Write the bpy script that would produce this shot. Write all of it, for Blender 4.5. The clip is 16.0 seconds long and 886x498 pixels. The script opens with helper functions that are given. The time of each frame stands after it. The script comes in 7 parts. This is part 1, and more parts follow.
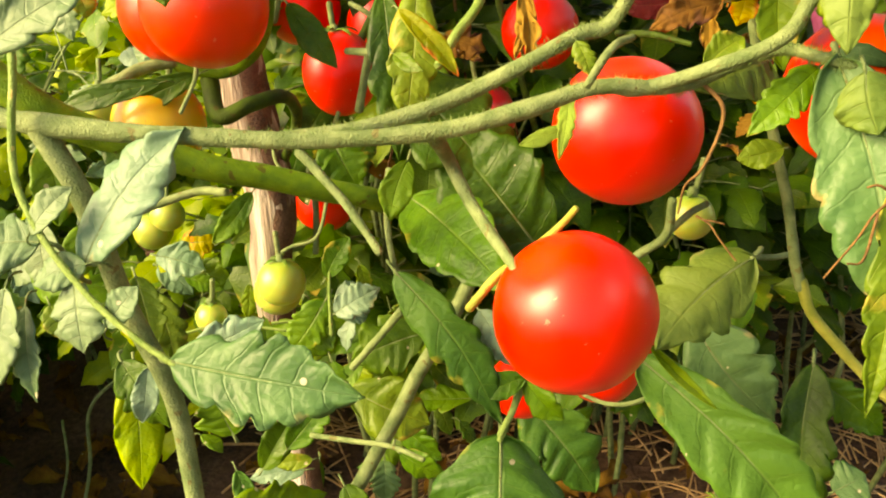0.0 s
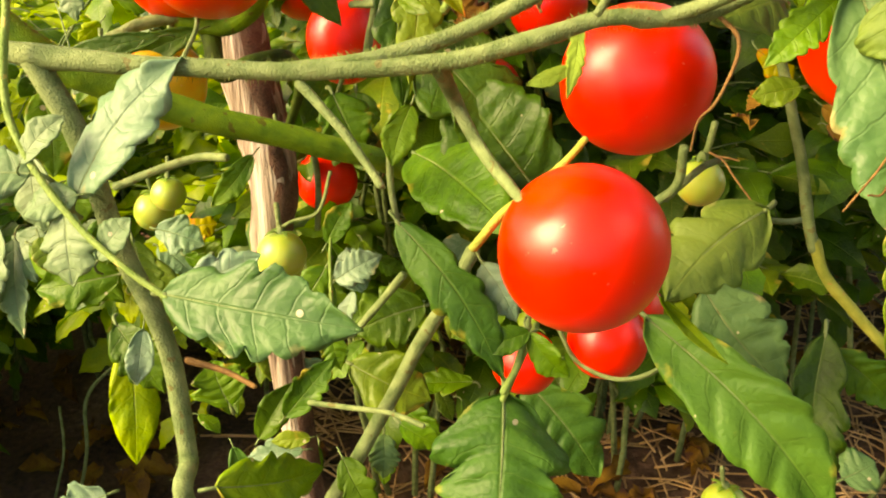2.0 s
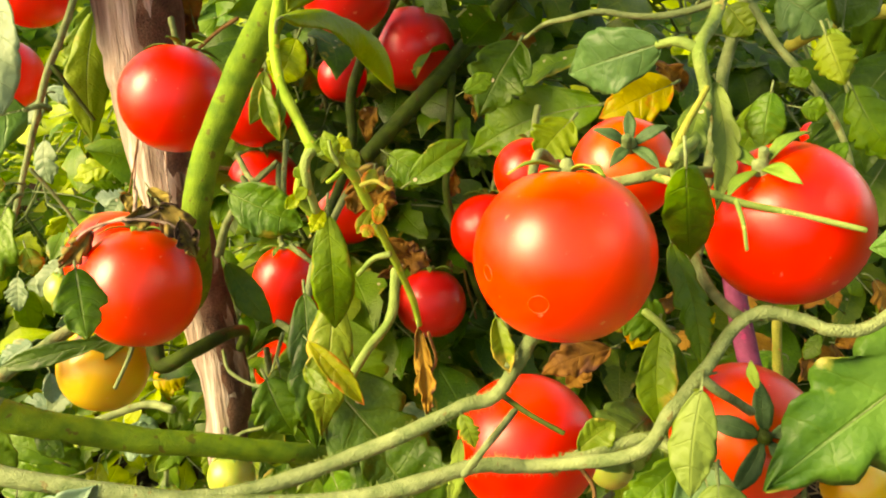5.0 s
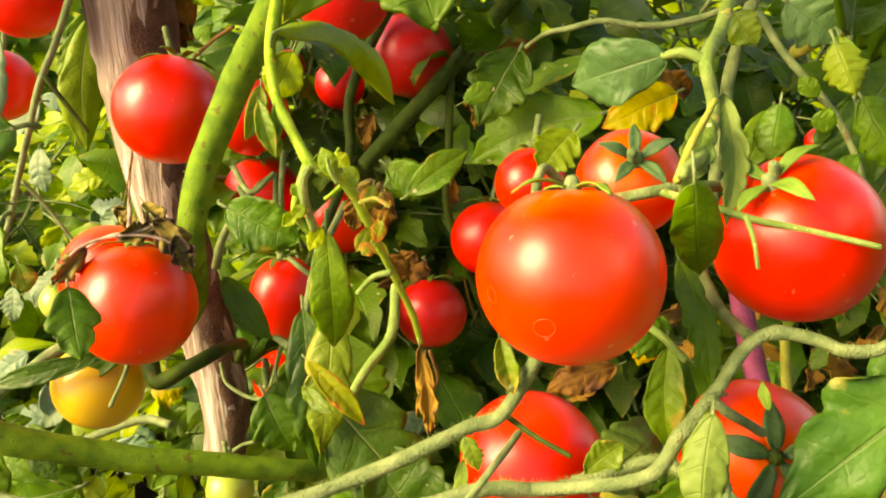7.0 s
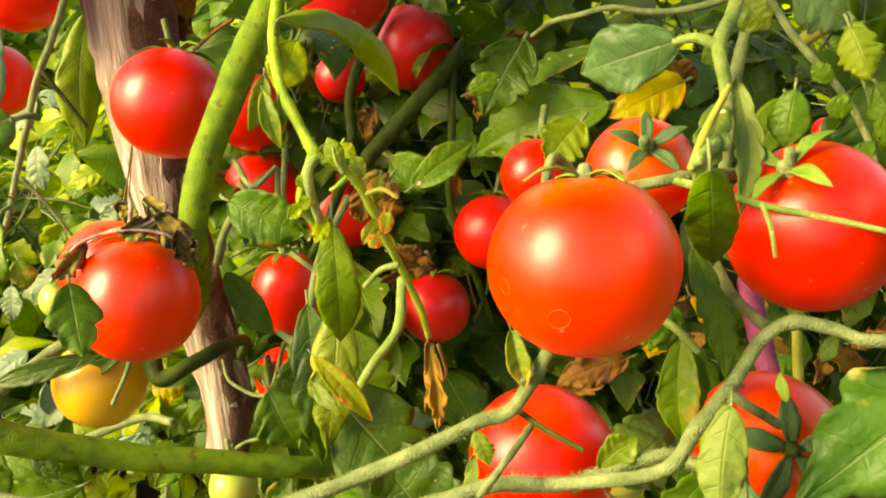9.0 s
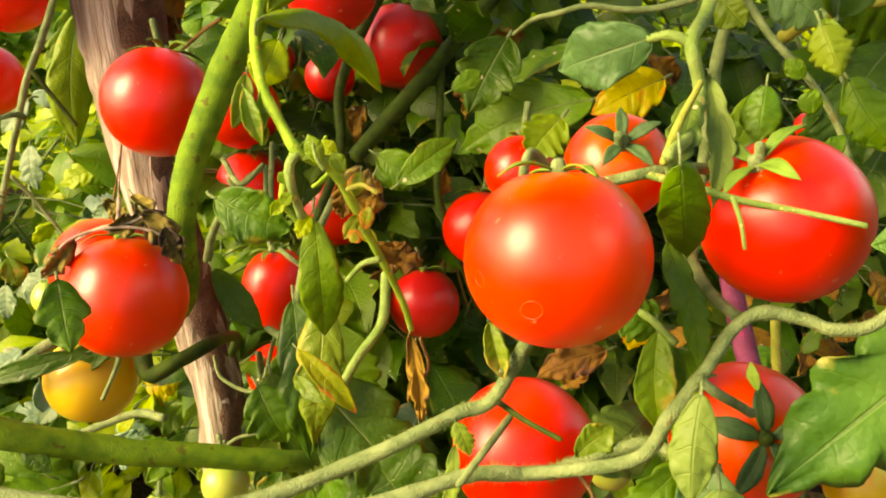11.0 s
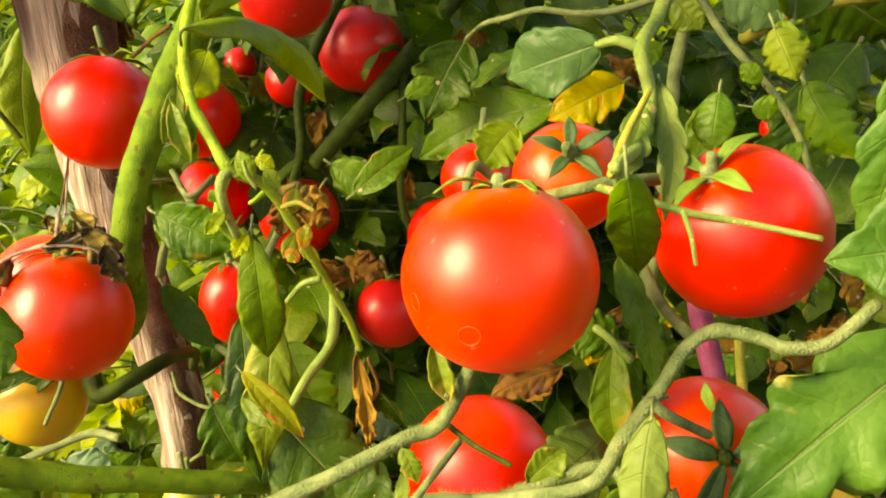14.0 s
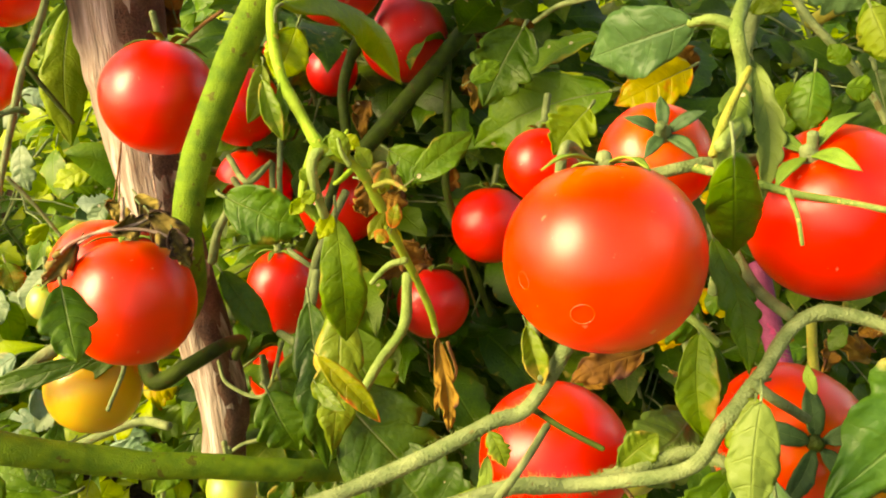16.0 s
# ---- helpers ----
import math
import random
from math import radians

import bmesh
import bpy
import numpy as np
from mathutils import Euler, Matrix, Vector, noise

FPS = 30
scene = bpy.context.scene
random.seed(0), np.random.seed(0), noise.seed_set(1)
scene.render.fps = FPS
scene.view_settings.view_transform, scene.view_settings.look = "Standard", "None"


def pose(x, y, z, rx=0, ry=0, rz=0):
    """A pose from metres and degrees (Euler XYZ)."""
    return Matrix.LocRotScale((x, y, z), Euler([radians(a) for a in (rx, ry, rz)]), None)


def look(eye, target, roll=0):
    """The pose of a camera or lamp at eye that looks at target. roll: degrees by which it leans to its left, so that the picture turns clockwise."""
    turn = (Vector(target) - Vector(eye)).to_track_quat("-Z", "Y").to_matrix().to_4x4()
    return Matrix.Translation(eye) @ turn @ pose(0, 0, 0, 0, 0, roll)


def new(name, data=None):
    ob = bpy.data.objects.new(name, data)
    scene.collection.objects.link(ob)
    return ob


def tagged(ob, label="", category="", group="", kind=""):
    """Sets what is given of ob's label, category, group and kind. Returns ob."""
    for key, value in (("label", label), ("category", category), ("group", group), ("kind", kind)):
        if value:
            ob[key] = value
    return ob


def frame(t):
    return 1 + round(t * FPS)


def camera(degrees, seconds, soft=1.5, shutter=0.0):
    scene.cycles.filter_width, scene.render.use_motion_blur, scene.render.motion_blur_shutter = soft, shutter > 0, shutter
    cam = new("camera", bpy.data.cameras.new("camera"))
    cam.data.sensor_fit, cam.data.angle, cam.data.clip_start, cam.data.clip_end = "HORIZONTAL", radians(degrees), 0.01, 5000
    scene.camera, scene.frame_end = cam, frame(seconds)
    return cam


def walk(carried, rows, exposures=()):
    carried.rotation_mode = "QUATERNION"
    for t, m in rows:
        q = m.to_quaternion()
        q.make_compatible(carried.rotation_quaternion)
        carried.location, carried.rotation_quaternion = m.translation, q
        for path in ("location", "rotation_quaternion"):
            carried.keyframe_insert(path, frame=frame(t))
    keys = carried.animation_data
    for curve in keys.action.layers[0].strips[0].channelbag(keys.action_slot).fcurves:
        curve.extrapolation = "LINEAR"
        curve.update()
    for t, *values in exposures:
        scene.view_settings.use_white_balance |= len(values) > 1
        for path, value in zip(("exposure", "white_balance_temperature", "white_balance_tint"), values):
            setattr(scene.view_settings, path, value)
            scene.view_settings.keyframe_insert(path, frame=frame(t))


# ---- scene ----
cam = camera(56.0, 16.0, soft=2.0)
METRES, EYE, TILT, LEAN, TURN = 0.40, 0.74, -28.0, 0.0, 0.0
ROWS = [
    (0.0, 0.0, 0.0, 0.0, 0.0, 0.0, -0.0),
    (0.5, -0.013, 0.0164, -0.0492, 0.09, 0.21, -0.12),
    (1.0, -0.0074, 0.0277, -0.0713, 0.17, 0.31, -0.37),
    (1.5, -0.0083, 0.0249, -0.0727, 0.24, 0.57, -0.61),
    (2.0, 0.0006, 0.0248, -0.0614, 0.24, 0.76, -0.74),
    (2.5, 0.0226, -0.0097, 0.0223, 0.31, 1.02, -0.94),
    (3.0, 0.0408, -0.0253, 0.0975, 0.35, 1.23, -0.92),
    (3.5, 0.0533, -0.0475, 0.1866, 0.32, 1.29, -0.87),
    (4.0, 0.0547, -0.0613, 0.235, 0.37, 1.53, -0.87),
    (4.5, 0.0749, -0.0662, 0.2655, 0.34, 1.67, -0.97),
    (5.0, 0.0982, -0.0504, 0.3012, 0.32, 1.73, -0.87),
    (7.5, 0.095, -0.0282, 0.3192, 0.19, 1.78, -0.34),
    (8.0, 0.0957, -0.0241, 0.3221, 0.14, 1.71, -0.2),
    (8.5, 0.0918, -0.0222, 0.3186, 0.13, 1.65, -0.11),
    (9.0, 0.0862, -0.0176, 0.3129, 0.12, 1.54, -0.0),
    (11.5, 0.1167, -0.0342, 0.3109, -0.16, 1.39, 0.54),
    (12.0, 0.1899, -0.001, 0.3497, -0.68, 1.35, 0.7),
    (12.5, 0.237, 0.0156, 0.3899, -1.2, 1.46, 0.93),
    (13.0, 0.2363, 0.0181, 0.3885, -1.41, 1.47, 1.16),
    (13.5, 0.2153, 0.0137, 0.3703, -1.37, 1.45, 1.3),
    (14.0, 0.1376, 0.0001, 0.3254, -1.01, 1.31, 1.27),
    (14.5, 0.062, -0.0002, 0.3036, -0.7, 1.19, 1.39),
    (15.0, 0.0464, 0.0082, 0.3042, -0.66, 1.21, 1.23),
    (15.5, 0.0565, 0.01, 0.3117, -0.71, 1.18, 1.11),
    (16.0, 0.0669, 0.0104, 0.3133, -0.76, 1.16, 1.04),
]
walk(cam, [(t, pose(0, 0, EYE, TILT, LEAN, TURN) @ pose(METRES * x, METRES * y, METRES * z, 90 + pitch, roll, yaw)) for t, x, y, z, yaw, pitch, roll in ROWS],
     exposures=[(0.0, 1.52, 10600, 24), (1.5, 1.48, 10600, 24), (3.0, 1.48, 10600, 24), (9.0, 1.43, 10600, 24), (12.5, 1.31, 10600, 24), (16.0, 1.40, 10600, 24)])

# ---- light ----
world = bpy.data.worlds.new("sky")
scene.world = world
world.use_nodes = True
wn = world.node_tree.nodes
sky = wn.new("ShaderNodeTexSky")
sky.sky_type = "NISHITA"
sky.sun_disc = False
SUN_ELEVATION, SUN_AZIMUTH = 33.0, 253.0      # degrees; azimuth clockwise from +y
sky.sun_elevation, sky.sun_rotation = radians(SUN_ELEVATION), radians(SUN_AZIMUTH)
wn["Background"].inputs["Strength"].default_value = 0.15
world.node_tree.links.new(sky.outputs["Color"], wn["Background"].inputs["Color"])
sun = new("sun", bpy.data.lights.new("sun", "SUN"))
sun.data.energy, sun.data.angle, sun.data.color = 4.0, radians(36), (1.0, 0.91, 0.68)
a, e = radians(SUN_AZIMUTH), radians(SUN_ELEVATION)
sun.matrix_world = look((math.sin(a) * math.cos(e) * 9, math.cos(a) * math.cos(e) * 9, math.sin(e) * 9), (0, 0, 0))

# ---- materials ----


def material(name):
    mat = bpy.data.materials.new(name)
    mat.use_nodes = True
    return mat, mat.node_tree.nodes, mat.node_tree.links, mat.node_tree.nodes["Principled BSDF"]


def ramp(nodes, links, source, stops):
    r = nodes.new("ShaderNodeValToRGB")
    while len(r.color_ramp.elements) < len(stops):
        r.color_ramp.elements.new(0.5)
    for el, (p, c) in zip(r.color_ramp.elements, stops):
        el.position, el.color = p, (*c, 1)
    links.new(source, r.inputs[0])
    return r.outputs[0]


def noise_tex(nodes, links, scale, detail=4, coord="Object"):
    tc = nodes.new("ShaderNodeTexCoord")
    n = nodes.new("ShaderNodeTexNoise")
    n.inputs["Scale"].default_value, n.inputs["Detail"].default_value = scale, detail
    links.new(tc.outputs[coord], n.inputs["Vector"])
    return n.outputs["Fac"]


def math_node(nodes, links, op, a, b=0.0, c=None):
    m = nodes.new("ShaderNodeMath")
    m.operation = op
    for i, v in enumerate((a, b, c)):
        if v is None:
            continue
        if isinstance(v, (int, float)):
            m.inputs[i].default_value = v
        else:
            links.new(v, m.inputs[i])
    return m.outputs[0]


def mix_color(nodes, links, fac, a, b, blend="MIX"):
    m = nodes.new("ShaderNodeMix")
    m.data_type, m.blend_type = "RGBA", blend
    for sock, v in ((m.inputs[0], fac), (m.inputs[6], a), (m.inputs[7], b)):
        if isinstance(v, (int, float)):
            sock.default_value = v
        elif isinstance(v, tuple):
            sock.default_value = (*v, 1)
        else:
            links.new(v, sock)
    return m.outputs[2]


def bump(nodes, links, bsdf, height, strength, distance):
    b = nodes.new("ShaderNodeBump")
    b.inputs["Strength"].default_value, b.inputs["Distance"].default_value = strength, distance
    links.new(height, b.inputs["Height"])
    links.new(b.outputs["Normal"], bsdf.inputs["Normal"])
    return b.outputs["Normal"]


def soft_step(nodes, links, value, start, slope):
    """0 below start, then rising to 1."""
    rise = math_node(nodes, links, "MULTIPLY", math_node(nodes, links, "SUBTRACT", value, start), slope)
    return math_node(nodes, links, "MINIMUM", math_node(nodes, links, "MAXIMUM", rise, 0.0), 1.0)


VEINS = 6


def leaf_material(name, dark, mid, light, vein, glow=0.35, rough=0.42, blotch=None, blotch_from=0.62, cool=0.6):
    """Green blade: two scales of colour, pale veins along the blade's own grid, light through the blade."""
    dark, mid, light, vein = [(c[0] * 0.76, c[1] * 0.80, c[2] * cool * 0.38) for c in (dark, mid, light, vein)]
    mat, nodes, links, bsdf = material(name)
    info = nodes.new("ShaderNodeObjectInfo")
    geo = nodes.new("ShaderNodeNewGeometry")
    big, fine = noise_tex(nodes, links, 38, 4), noise_tex(nodes, links, 420, 3)
    f = math_node(nodes, links, "ADD", math_node(nodes, links, "MULTIPLY", big, 0.75), math_node(nodes, links, "MULTIPLY", fine, 0.25))
    f = math_node(nodes, links, "ADD", f, math_node(nodes, links, "MULTIPLY", math_node(nodes, links, "SUBTRACT", info.outputs["Random"], 0.5), 0.28))
    f = math_node(nodes, links, "ADD", f, math_node(nodes, links, "MULTIPLY", math_node(nodes, links, "SUBTRACT", geo.outputs["Random Per Island"], 0.5), 0.22))
    col = ramp(nodes, links, f, [(0.3, dark), (0.5, mid), (0.72, light)])
    uv = nodes.new("ShaderNodeUVMap")
    sep = nodes.new("ShaderNodeSeparateXYZ")
    links.new(uv.outputs[0], sep.inputs[0])
    u = math_node(nodes, links, "ABSOLUTE", math_node(nodes, links, "MULTIPLY_ADD", sep.outputs[0], 2.0, -1.0))
    drift = math_node(nodes, links, "MULTIPLY_ADD", noise_tex(nodes, links, 90, 2), 0.07, sep.outputs[1])
    fr = math_node(nodes, links, "FRACT", math_node(nodes, links, "MULTIPLY", drift, float(VEINS)))
    tri = math_node(nodes, links, "ABSOLUTE", math_node(nodes, links, "SUBTRACT", fr, 0.5))
    lateral = soft_step(nodes, links, tri, math_node(nodes, links, "MULTIPLY_ADD", u, 0.03, 0.44), 22.0)
    rib = soft_step(nodes, links, math_node(nodes, links, "SUBTRACT", 0.055, u), 0.0, 30.0)
    veins = math_node(nodes, links, "MULTIPLY", math_node(nodes, links, "MAXIMUM", math_node(nodes, links, "MULTIPLY", lateral, 0.5), rib), 0.30)
    col = mix_color(nodes, links, veins, col, vein)
    speck = nodes.new("ShaderNodeTexVoronoi")
    speck.inputs["Scale"].default_value = 95
    sc = nodes.new("ShaderNodeTexCoord")
    links.new(sc.outputs["Object"], speck.inputs["Vector"])
    split = nodes.new("ShaderNodeSeparateColor")
    links.new(speck.outputs["Color"], split.inputs[0])
    dots = math_node(nodes, links, "MULTIPLY", math_node(nodes, links, "LESS_THAN", speck.outputs["Distance"], 0.12), math_node(nodes, links, "GREATER_THAN", split.outputs[0], 0.80))
    col = mix_color(nodes, links, math_node(nodes, links, "MULTIPLY", dots, 0.75), col, (0.62, 0.58, 0.38))
    if blotch:
        spots = noise_tex(nodes, links, 70, 5)
        edge = math_node(nodes, links, "ADD", spots, math_node(nodes, links, "MULTIPLY", math_node(nodes, links, "POWER", u, 3.0), 0.12))
        mask = math_node(nodes, links, "MULTIPLY", math_node(nodes, links, "SUBTRACT", edge, blotch_from), 9.0)
        mask = math_node(nodes, links, "MINIMUM", math_node(nodes, links, "MAXIMUM", mask, 0.0), 1.0)
        col = mix_color(nodes, links, mask, col, blotch)
    links.new(col, bsdf.inputs["Base Color"])
    links.new(math_node(nodes, links, "MULTIPLY_ADD", big, 0.3, rough - 0.07), bsdf.inputs["Roughness"])
    bsdf.inputs["Specular IOR Level"].default_value = 0.42
    cell = nodes.new("ShaderNodeTexVoronoi")
    cell.feature, cell.inputs["Scale"].default_value = "DISTANCE_TO_EDGE", 260
    tc = nodes.new("ShaderNodeTexCoord")
    links.new(tc.outputs["Object"], cell.inputs["Vector"])
    net = math_node(nodes, links, "MINIMUM", math_node(nodes, links, "MULTIPLY", cell.outputs["Distance"], 2.6), 1.0)
    h = math_node(nodes, links, "SUBTRACT", math_node(nodes, links, "MULTIPLY_ADD", fine, 0.4, math_node(nodes, links, "MULTIPLY", net, 0.34)), math_node(nodes, links, "MULTIPLY", veins, 2.2))
    normal = bump(nodes, links, bsdf, h, 0.6, 0.0008)
    tr = nodes.new("ShaderNodeBsdfTranslucent")
    links.new(mix_color(nodes, links, 1.0, col, (1.0, 1.0, 0.45), "MULTIPLY"), tr.inputs["Color"])
    links.new(normal, tr.inputs["Normal"])
    mixer = nodes.new("ShaderNodeMixShader")
    mixer.inputs[0].default_value = glow
    links.new(bsdf.outputs[0], mixer.inputs[1])
    links.new(tr.outputs[0], mixer.inputs[2])
    links.new(mixer.outputs[0], nodes["Material Output"].inputs[0])
    return mat


GREEN = leaf_material("leaf_green", (0.03, 0.12, 0.010), (0.07, 0.23, 0.016), (0.14, 0.33, 0.026), (0.19, 0.36, 0.06), blotch=(0.36, 0.32, 0.03), blotch_from=0.68)
BLUE = leaf_material("leaf_bluish", (0.08, 0.21, 0.05), (0.16, 0.34, 0.10), (0.27, 0.45, 0.17), (0.30, 0.46, 0.16), glow=0.25, rough=0.42, blotch=(0.50, 0.46, 0.16), blotch_from=0.69, cool=3.4)
# dark leaves; also paints shade into foliage behind and among the fruit
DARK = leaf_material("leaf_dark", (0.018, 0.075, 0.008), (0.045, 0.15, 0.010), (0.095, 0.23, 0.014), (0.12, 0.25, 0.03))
OLIVE = leaf_material("leaf_olive", (0.06, 0.15, 0.012), (0.12, 0.24, 0.03), (0.21, 0.34, 0.06), (0.38, 0.48, 0.18), glow=0.3, blotch=(0.48, 0.40, 0.06), blotch_from=0.66)
# lime leaves; albedo raised so that background foliage looks sunlit
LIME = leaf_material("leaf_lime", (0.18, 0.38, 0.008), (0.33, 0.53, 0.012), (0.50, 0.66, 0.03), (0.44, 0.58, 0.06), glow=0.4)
YELLOW = leaf_material("leaf_yellow", (0.36, 0.38, 0.015), (0.60, 0.54, 0.02), (0.72, 0.62, 0.03), (0.50, 0.50, 0.05), blotch=(0.70, 0.20, 0.01), blotch_from=0.56)
FRESH = leaf_material("leaf_fresh", (0.10, 0.26, 0.02), (0.18, 0.37, 0.03), (0.29, 0.47, 0.05), (0.32, 0.50, 0.08), glow=0.4, blotch=(0.42, 0.38, 0.05), blotch_from=0.68)
YELLOWING = leaf_material("leaf_yellowing", (0.14, 0.27, 0.02), (0.24, 0.35, 0.02), (0.40, 0.42, 0.03), (0.40, 0.42, 0.06), blotch=(0.60, 0.18, 0.02), blotch_from=0.58)
DRY = leaf_material("leaf_dry", (0.13, 0.050, 0.016), (0.28, 0.13, 0.036), (0.44, 0.25, 0.09), (0.25, 0.12, 0.05), glow=0.25, rough=0.75, blotch=(0.10, 0.04, 0.02), blotch_from=0.6)
TEAL = leaf_material("leaf_dark_bluish", (0.035, 0.13, 0.022), (0.075, 0.22, 0.04), (0.14, 0.31, 0.07), (0.20, 0.36, 0.10), glow=0.25, rough=0.42, blotch=(0.45, 0.40, 0.16), blotch_from=0.68, cool=2.8)
GREYDRY = leaf_material("leaf_withered_grey", (0.08, 0.05, 0.03), (0.20, 0.15, 0.10), (0.36, 0.29, 0.20), (0.22, 0.16, 0.1), glow=0.1, rough=0.85, blotch=(0.05, 0.03, 0.02), blotch_from=0.55)
PALE = leaf_material("leaf_pale", (0.10, 0.23, 0.09), (0.17, 0.32, 0.15), (0.27, 0.42, 0.22), (0.34, 0.46, 0.24), glow=0.3, rough=0.45, cool=1.9)
BRIGHT = leaf_material("leaf_bright_green", (0.03, 0.14, 0.015), (0.06, 0.22, 0.025), (0.11, 0.31, 0.045), (0.20, 0.38, 0.09), glow=0.3, rough=0.42, blotch=(0.40, 0.42, 0.06), blotch_from=0.70, cool=1.6)
UNDER = leaf_material("leaf_underside", (0.075, 0.17, 0.025), (0.125, 0.25, 0.05), (0.20, 0.33, 0.08), (0.26, 0.38, 0.11), glow=0.3, rough=0.5, cool=1.4, blotch=(0.40, 0.36, 0.14), blotch_from=0.70)
STAR = leaf_material("calyx_dark_green", (0.025, 0.09, 0.03), (0.05, 0.14, 0.05), (0.09, 0.20, 0.08), (0.12, 0.22, 0.09), glow=0.1, rough=0.6, cool=1.6)
CALYX = leaf_material("calyx_green", (0.095, 0.216, 0.085), (0.162, 0.338, 0.119), (0.270, 0.459, 0.170), (0.324, 0.486, 0.204), glow=0.1, rough=0.6)


def stem_material(name, dark, light, scar=(0.11, 0.085, 0.02), relief=0.8):
    mat, nodes, links, bsdf = material(name)
    n, fine = noise_tex(nodes, links, 120, 6), noise_tex(nodes, links, 1300, 3)
    col = ramp(nodes, links, n, [(0.34, dark), (0.64, light)])
    m = math_node(nodes, links, "MULTIPLY", math_node(nodes, links, "GREATER_THAN", noise_tex(nodes, links, 170, 3), 0.66), 0.75)
    col = mix_color(nodes, links, m, col, scar)
    col = mix_color(nodes, links, math_node(nodes, links, "MULTIPLY", fine, 0.12), col, tuple(min(0.6, c * 2.4) for c in light))
    links.new(col, bsdf.inputs["Base Color"])
    bsdf.inputs["Roughness"].default_value = 0.66
    bsdf.inputs["Specular IOR Level"].default_value = 0.25
    bump(nodes, links, bsdf, math_node(nodes, links, "MULTIPLY_ADD", n, 0.5, fine), relief, 0.0009)
    return mat


STEM = stem_material("stem_green", (0.065, 0.125, 0.035), (0.18, 0.26, 0.10), relief=1.0)
STEM_SMOOTH = stem_material("stem_smooth_green", (0.045, 0.14, 0.004), (0.125, 0.26, 0.010), (0.075, 0.040, 0.006), 0.9)
# kept very dark: shade deep in the plant is partly put into this colour
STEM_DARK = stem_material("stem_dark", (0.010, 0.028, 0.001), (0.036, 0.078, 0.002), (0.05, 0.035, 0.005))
STEM_PALE = stem_material("stem_pale", (0.09, 0.20, 0.03), (0.20, 0.33, 0.08), (0.50, 0.42, 0.12))
STEM_LIME = stem_material("stem_lime", (0.13, 0.31, 0.015), (0.25, 0.45, 0.04), (0.50, 0.40, 0.06), 0.6)
STEM_YELLOW = stem_material("stem_yellow", (0.18, 0.24, 0.03), (0.33, 0.36, 0.06), (0.40, 0.18, 0.05))
TWIG_DRY = stem_material("twig_dry", (0.08, 0.042, 0.012), (0.21, 0.12, 0.035), (0.12, 0.06, 0.03))


def fruit_material(name, base, second, shoulder, rough=0.44):
    """Thin shiny skin: colour drifts over the fruit and towards the stalk; pale specks and a dusty bloom in the gloss."""
    mat, nodes, links, bsdf = material(name)
    n, speck = noise_tex(nodes, links, 28, 3), noise_tex(nodes, links, 260, 4)
    col = mix_color(nodes, links, ramp(nodes, links, n, [(0.35, (0, 0, 0)), (0.7, (1, 1, 1))]), base, second)
    uv = nodes.new("ShaderNodeUVMap")
    sep = nodes.new("ShaderNodeSeparateXYZ")
    links.new(uv.outputs[0], sep.inputs[0])
    top = math_node(nodes, links, "ADD", sep.outputs[1], math_node(nodes, links, "MULTIPLY_ADD", n, 0.3, -0.15))
    col = mix_color(nodes, links, ramp(nodes, links, top, [(0.70, (0, 0, 0)), (1.0, (1, 1, 1))]), col, shoulder)
    spot = math_node(nodes, links, "MULTIPLY", math_node(nodes, links, "GREATER_THAN", speck, 0.71), 0.35)
    col = mix_color(nodes, links, spot, col, (0.85, 0.45, 0.25))
    links.new(col, bsdf.inputs["Base Color"])
    links.new(math_node(nodes, links, "MULTIPLY_ADD", noise_tex(nodes, links, 45, 5), 0.22, rough - 0.09), bsdf.inputs["Roughness"])
    bsdf.inputs["Specular IOR Level"].default_value = 0.25
    bsdf.inputs["Coat Weight"].default_value, bsdf.inputs["Coat Roughness"].default_value = 0.7, 0.30
    bsdf.inputs["Subsurface Weight"].default_value = 0.6
    bsdf.inputs["Subsurface Radius"].default_value = (0.014, 0.003, 0.001)
    bsdf.inputs["Subsurface Scale"].default_value = 0.8
    bump(nodes, links, bsdf, noise_tex(nodes, links, 150, 4), 0.08, 0.0008)
    return mat


RED = fruit_material("fruit_red", (0.80, 0.008, 0.001), (0.86, 0.016, 0.002), (0.84, 0.04, 0.002))
ORANGE = fruit_material("fruit_orange_red", (0.82, 0.020, 0.002), (0.86, 0.045, 0.002), (0.88, 0.15, 0.004))
# darker copy of the red: the shade inside the plant is put into its colour
RED_SHADED = fruit_material("fruit_red_shaded", (0.60, 0.008, 0.008), (0.70, 0.012, 0.008), (0.62, 0.015, 0.008))
YELLOW_FRUIT = fruit_material("fruit_yellow", (0.62, 0.42, 0.02), (0.68, 0.48, 0.03), (0.54, 0.50, 0.05))
GREEN_FRUIT = fruit_material("fruit_green", (0.28, 0.42, 0.05), (0.38, 0.50, 0.09), (0.20, 0.36, 0.04))


DUST = fruit_material("dried_dust", (0.86, 0.06, 0.015), (0.88, 0.09, 0.03), (0.86, 0.09, 0.03), rough=0.45)


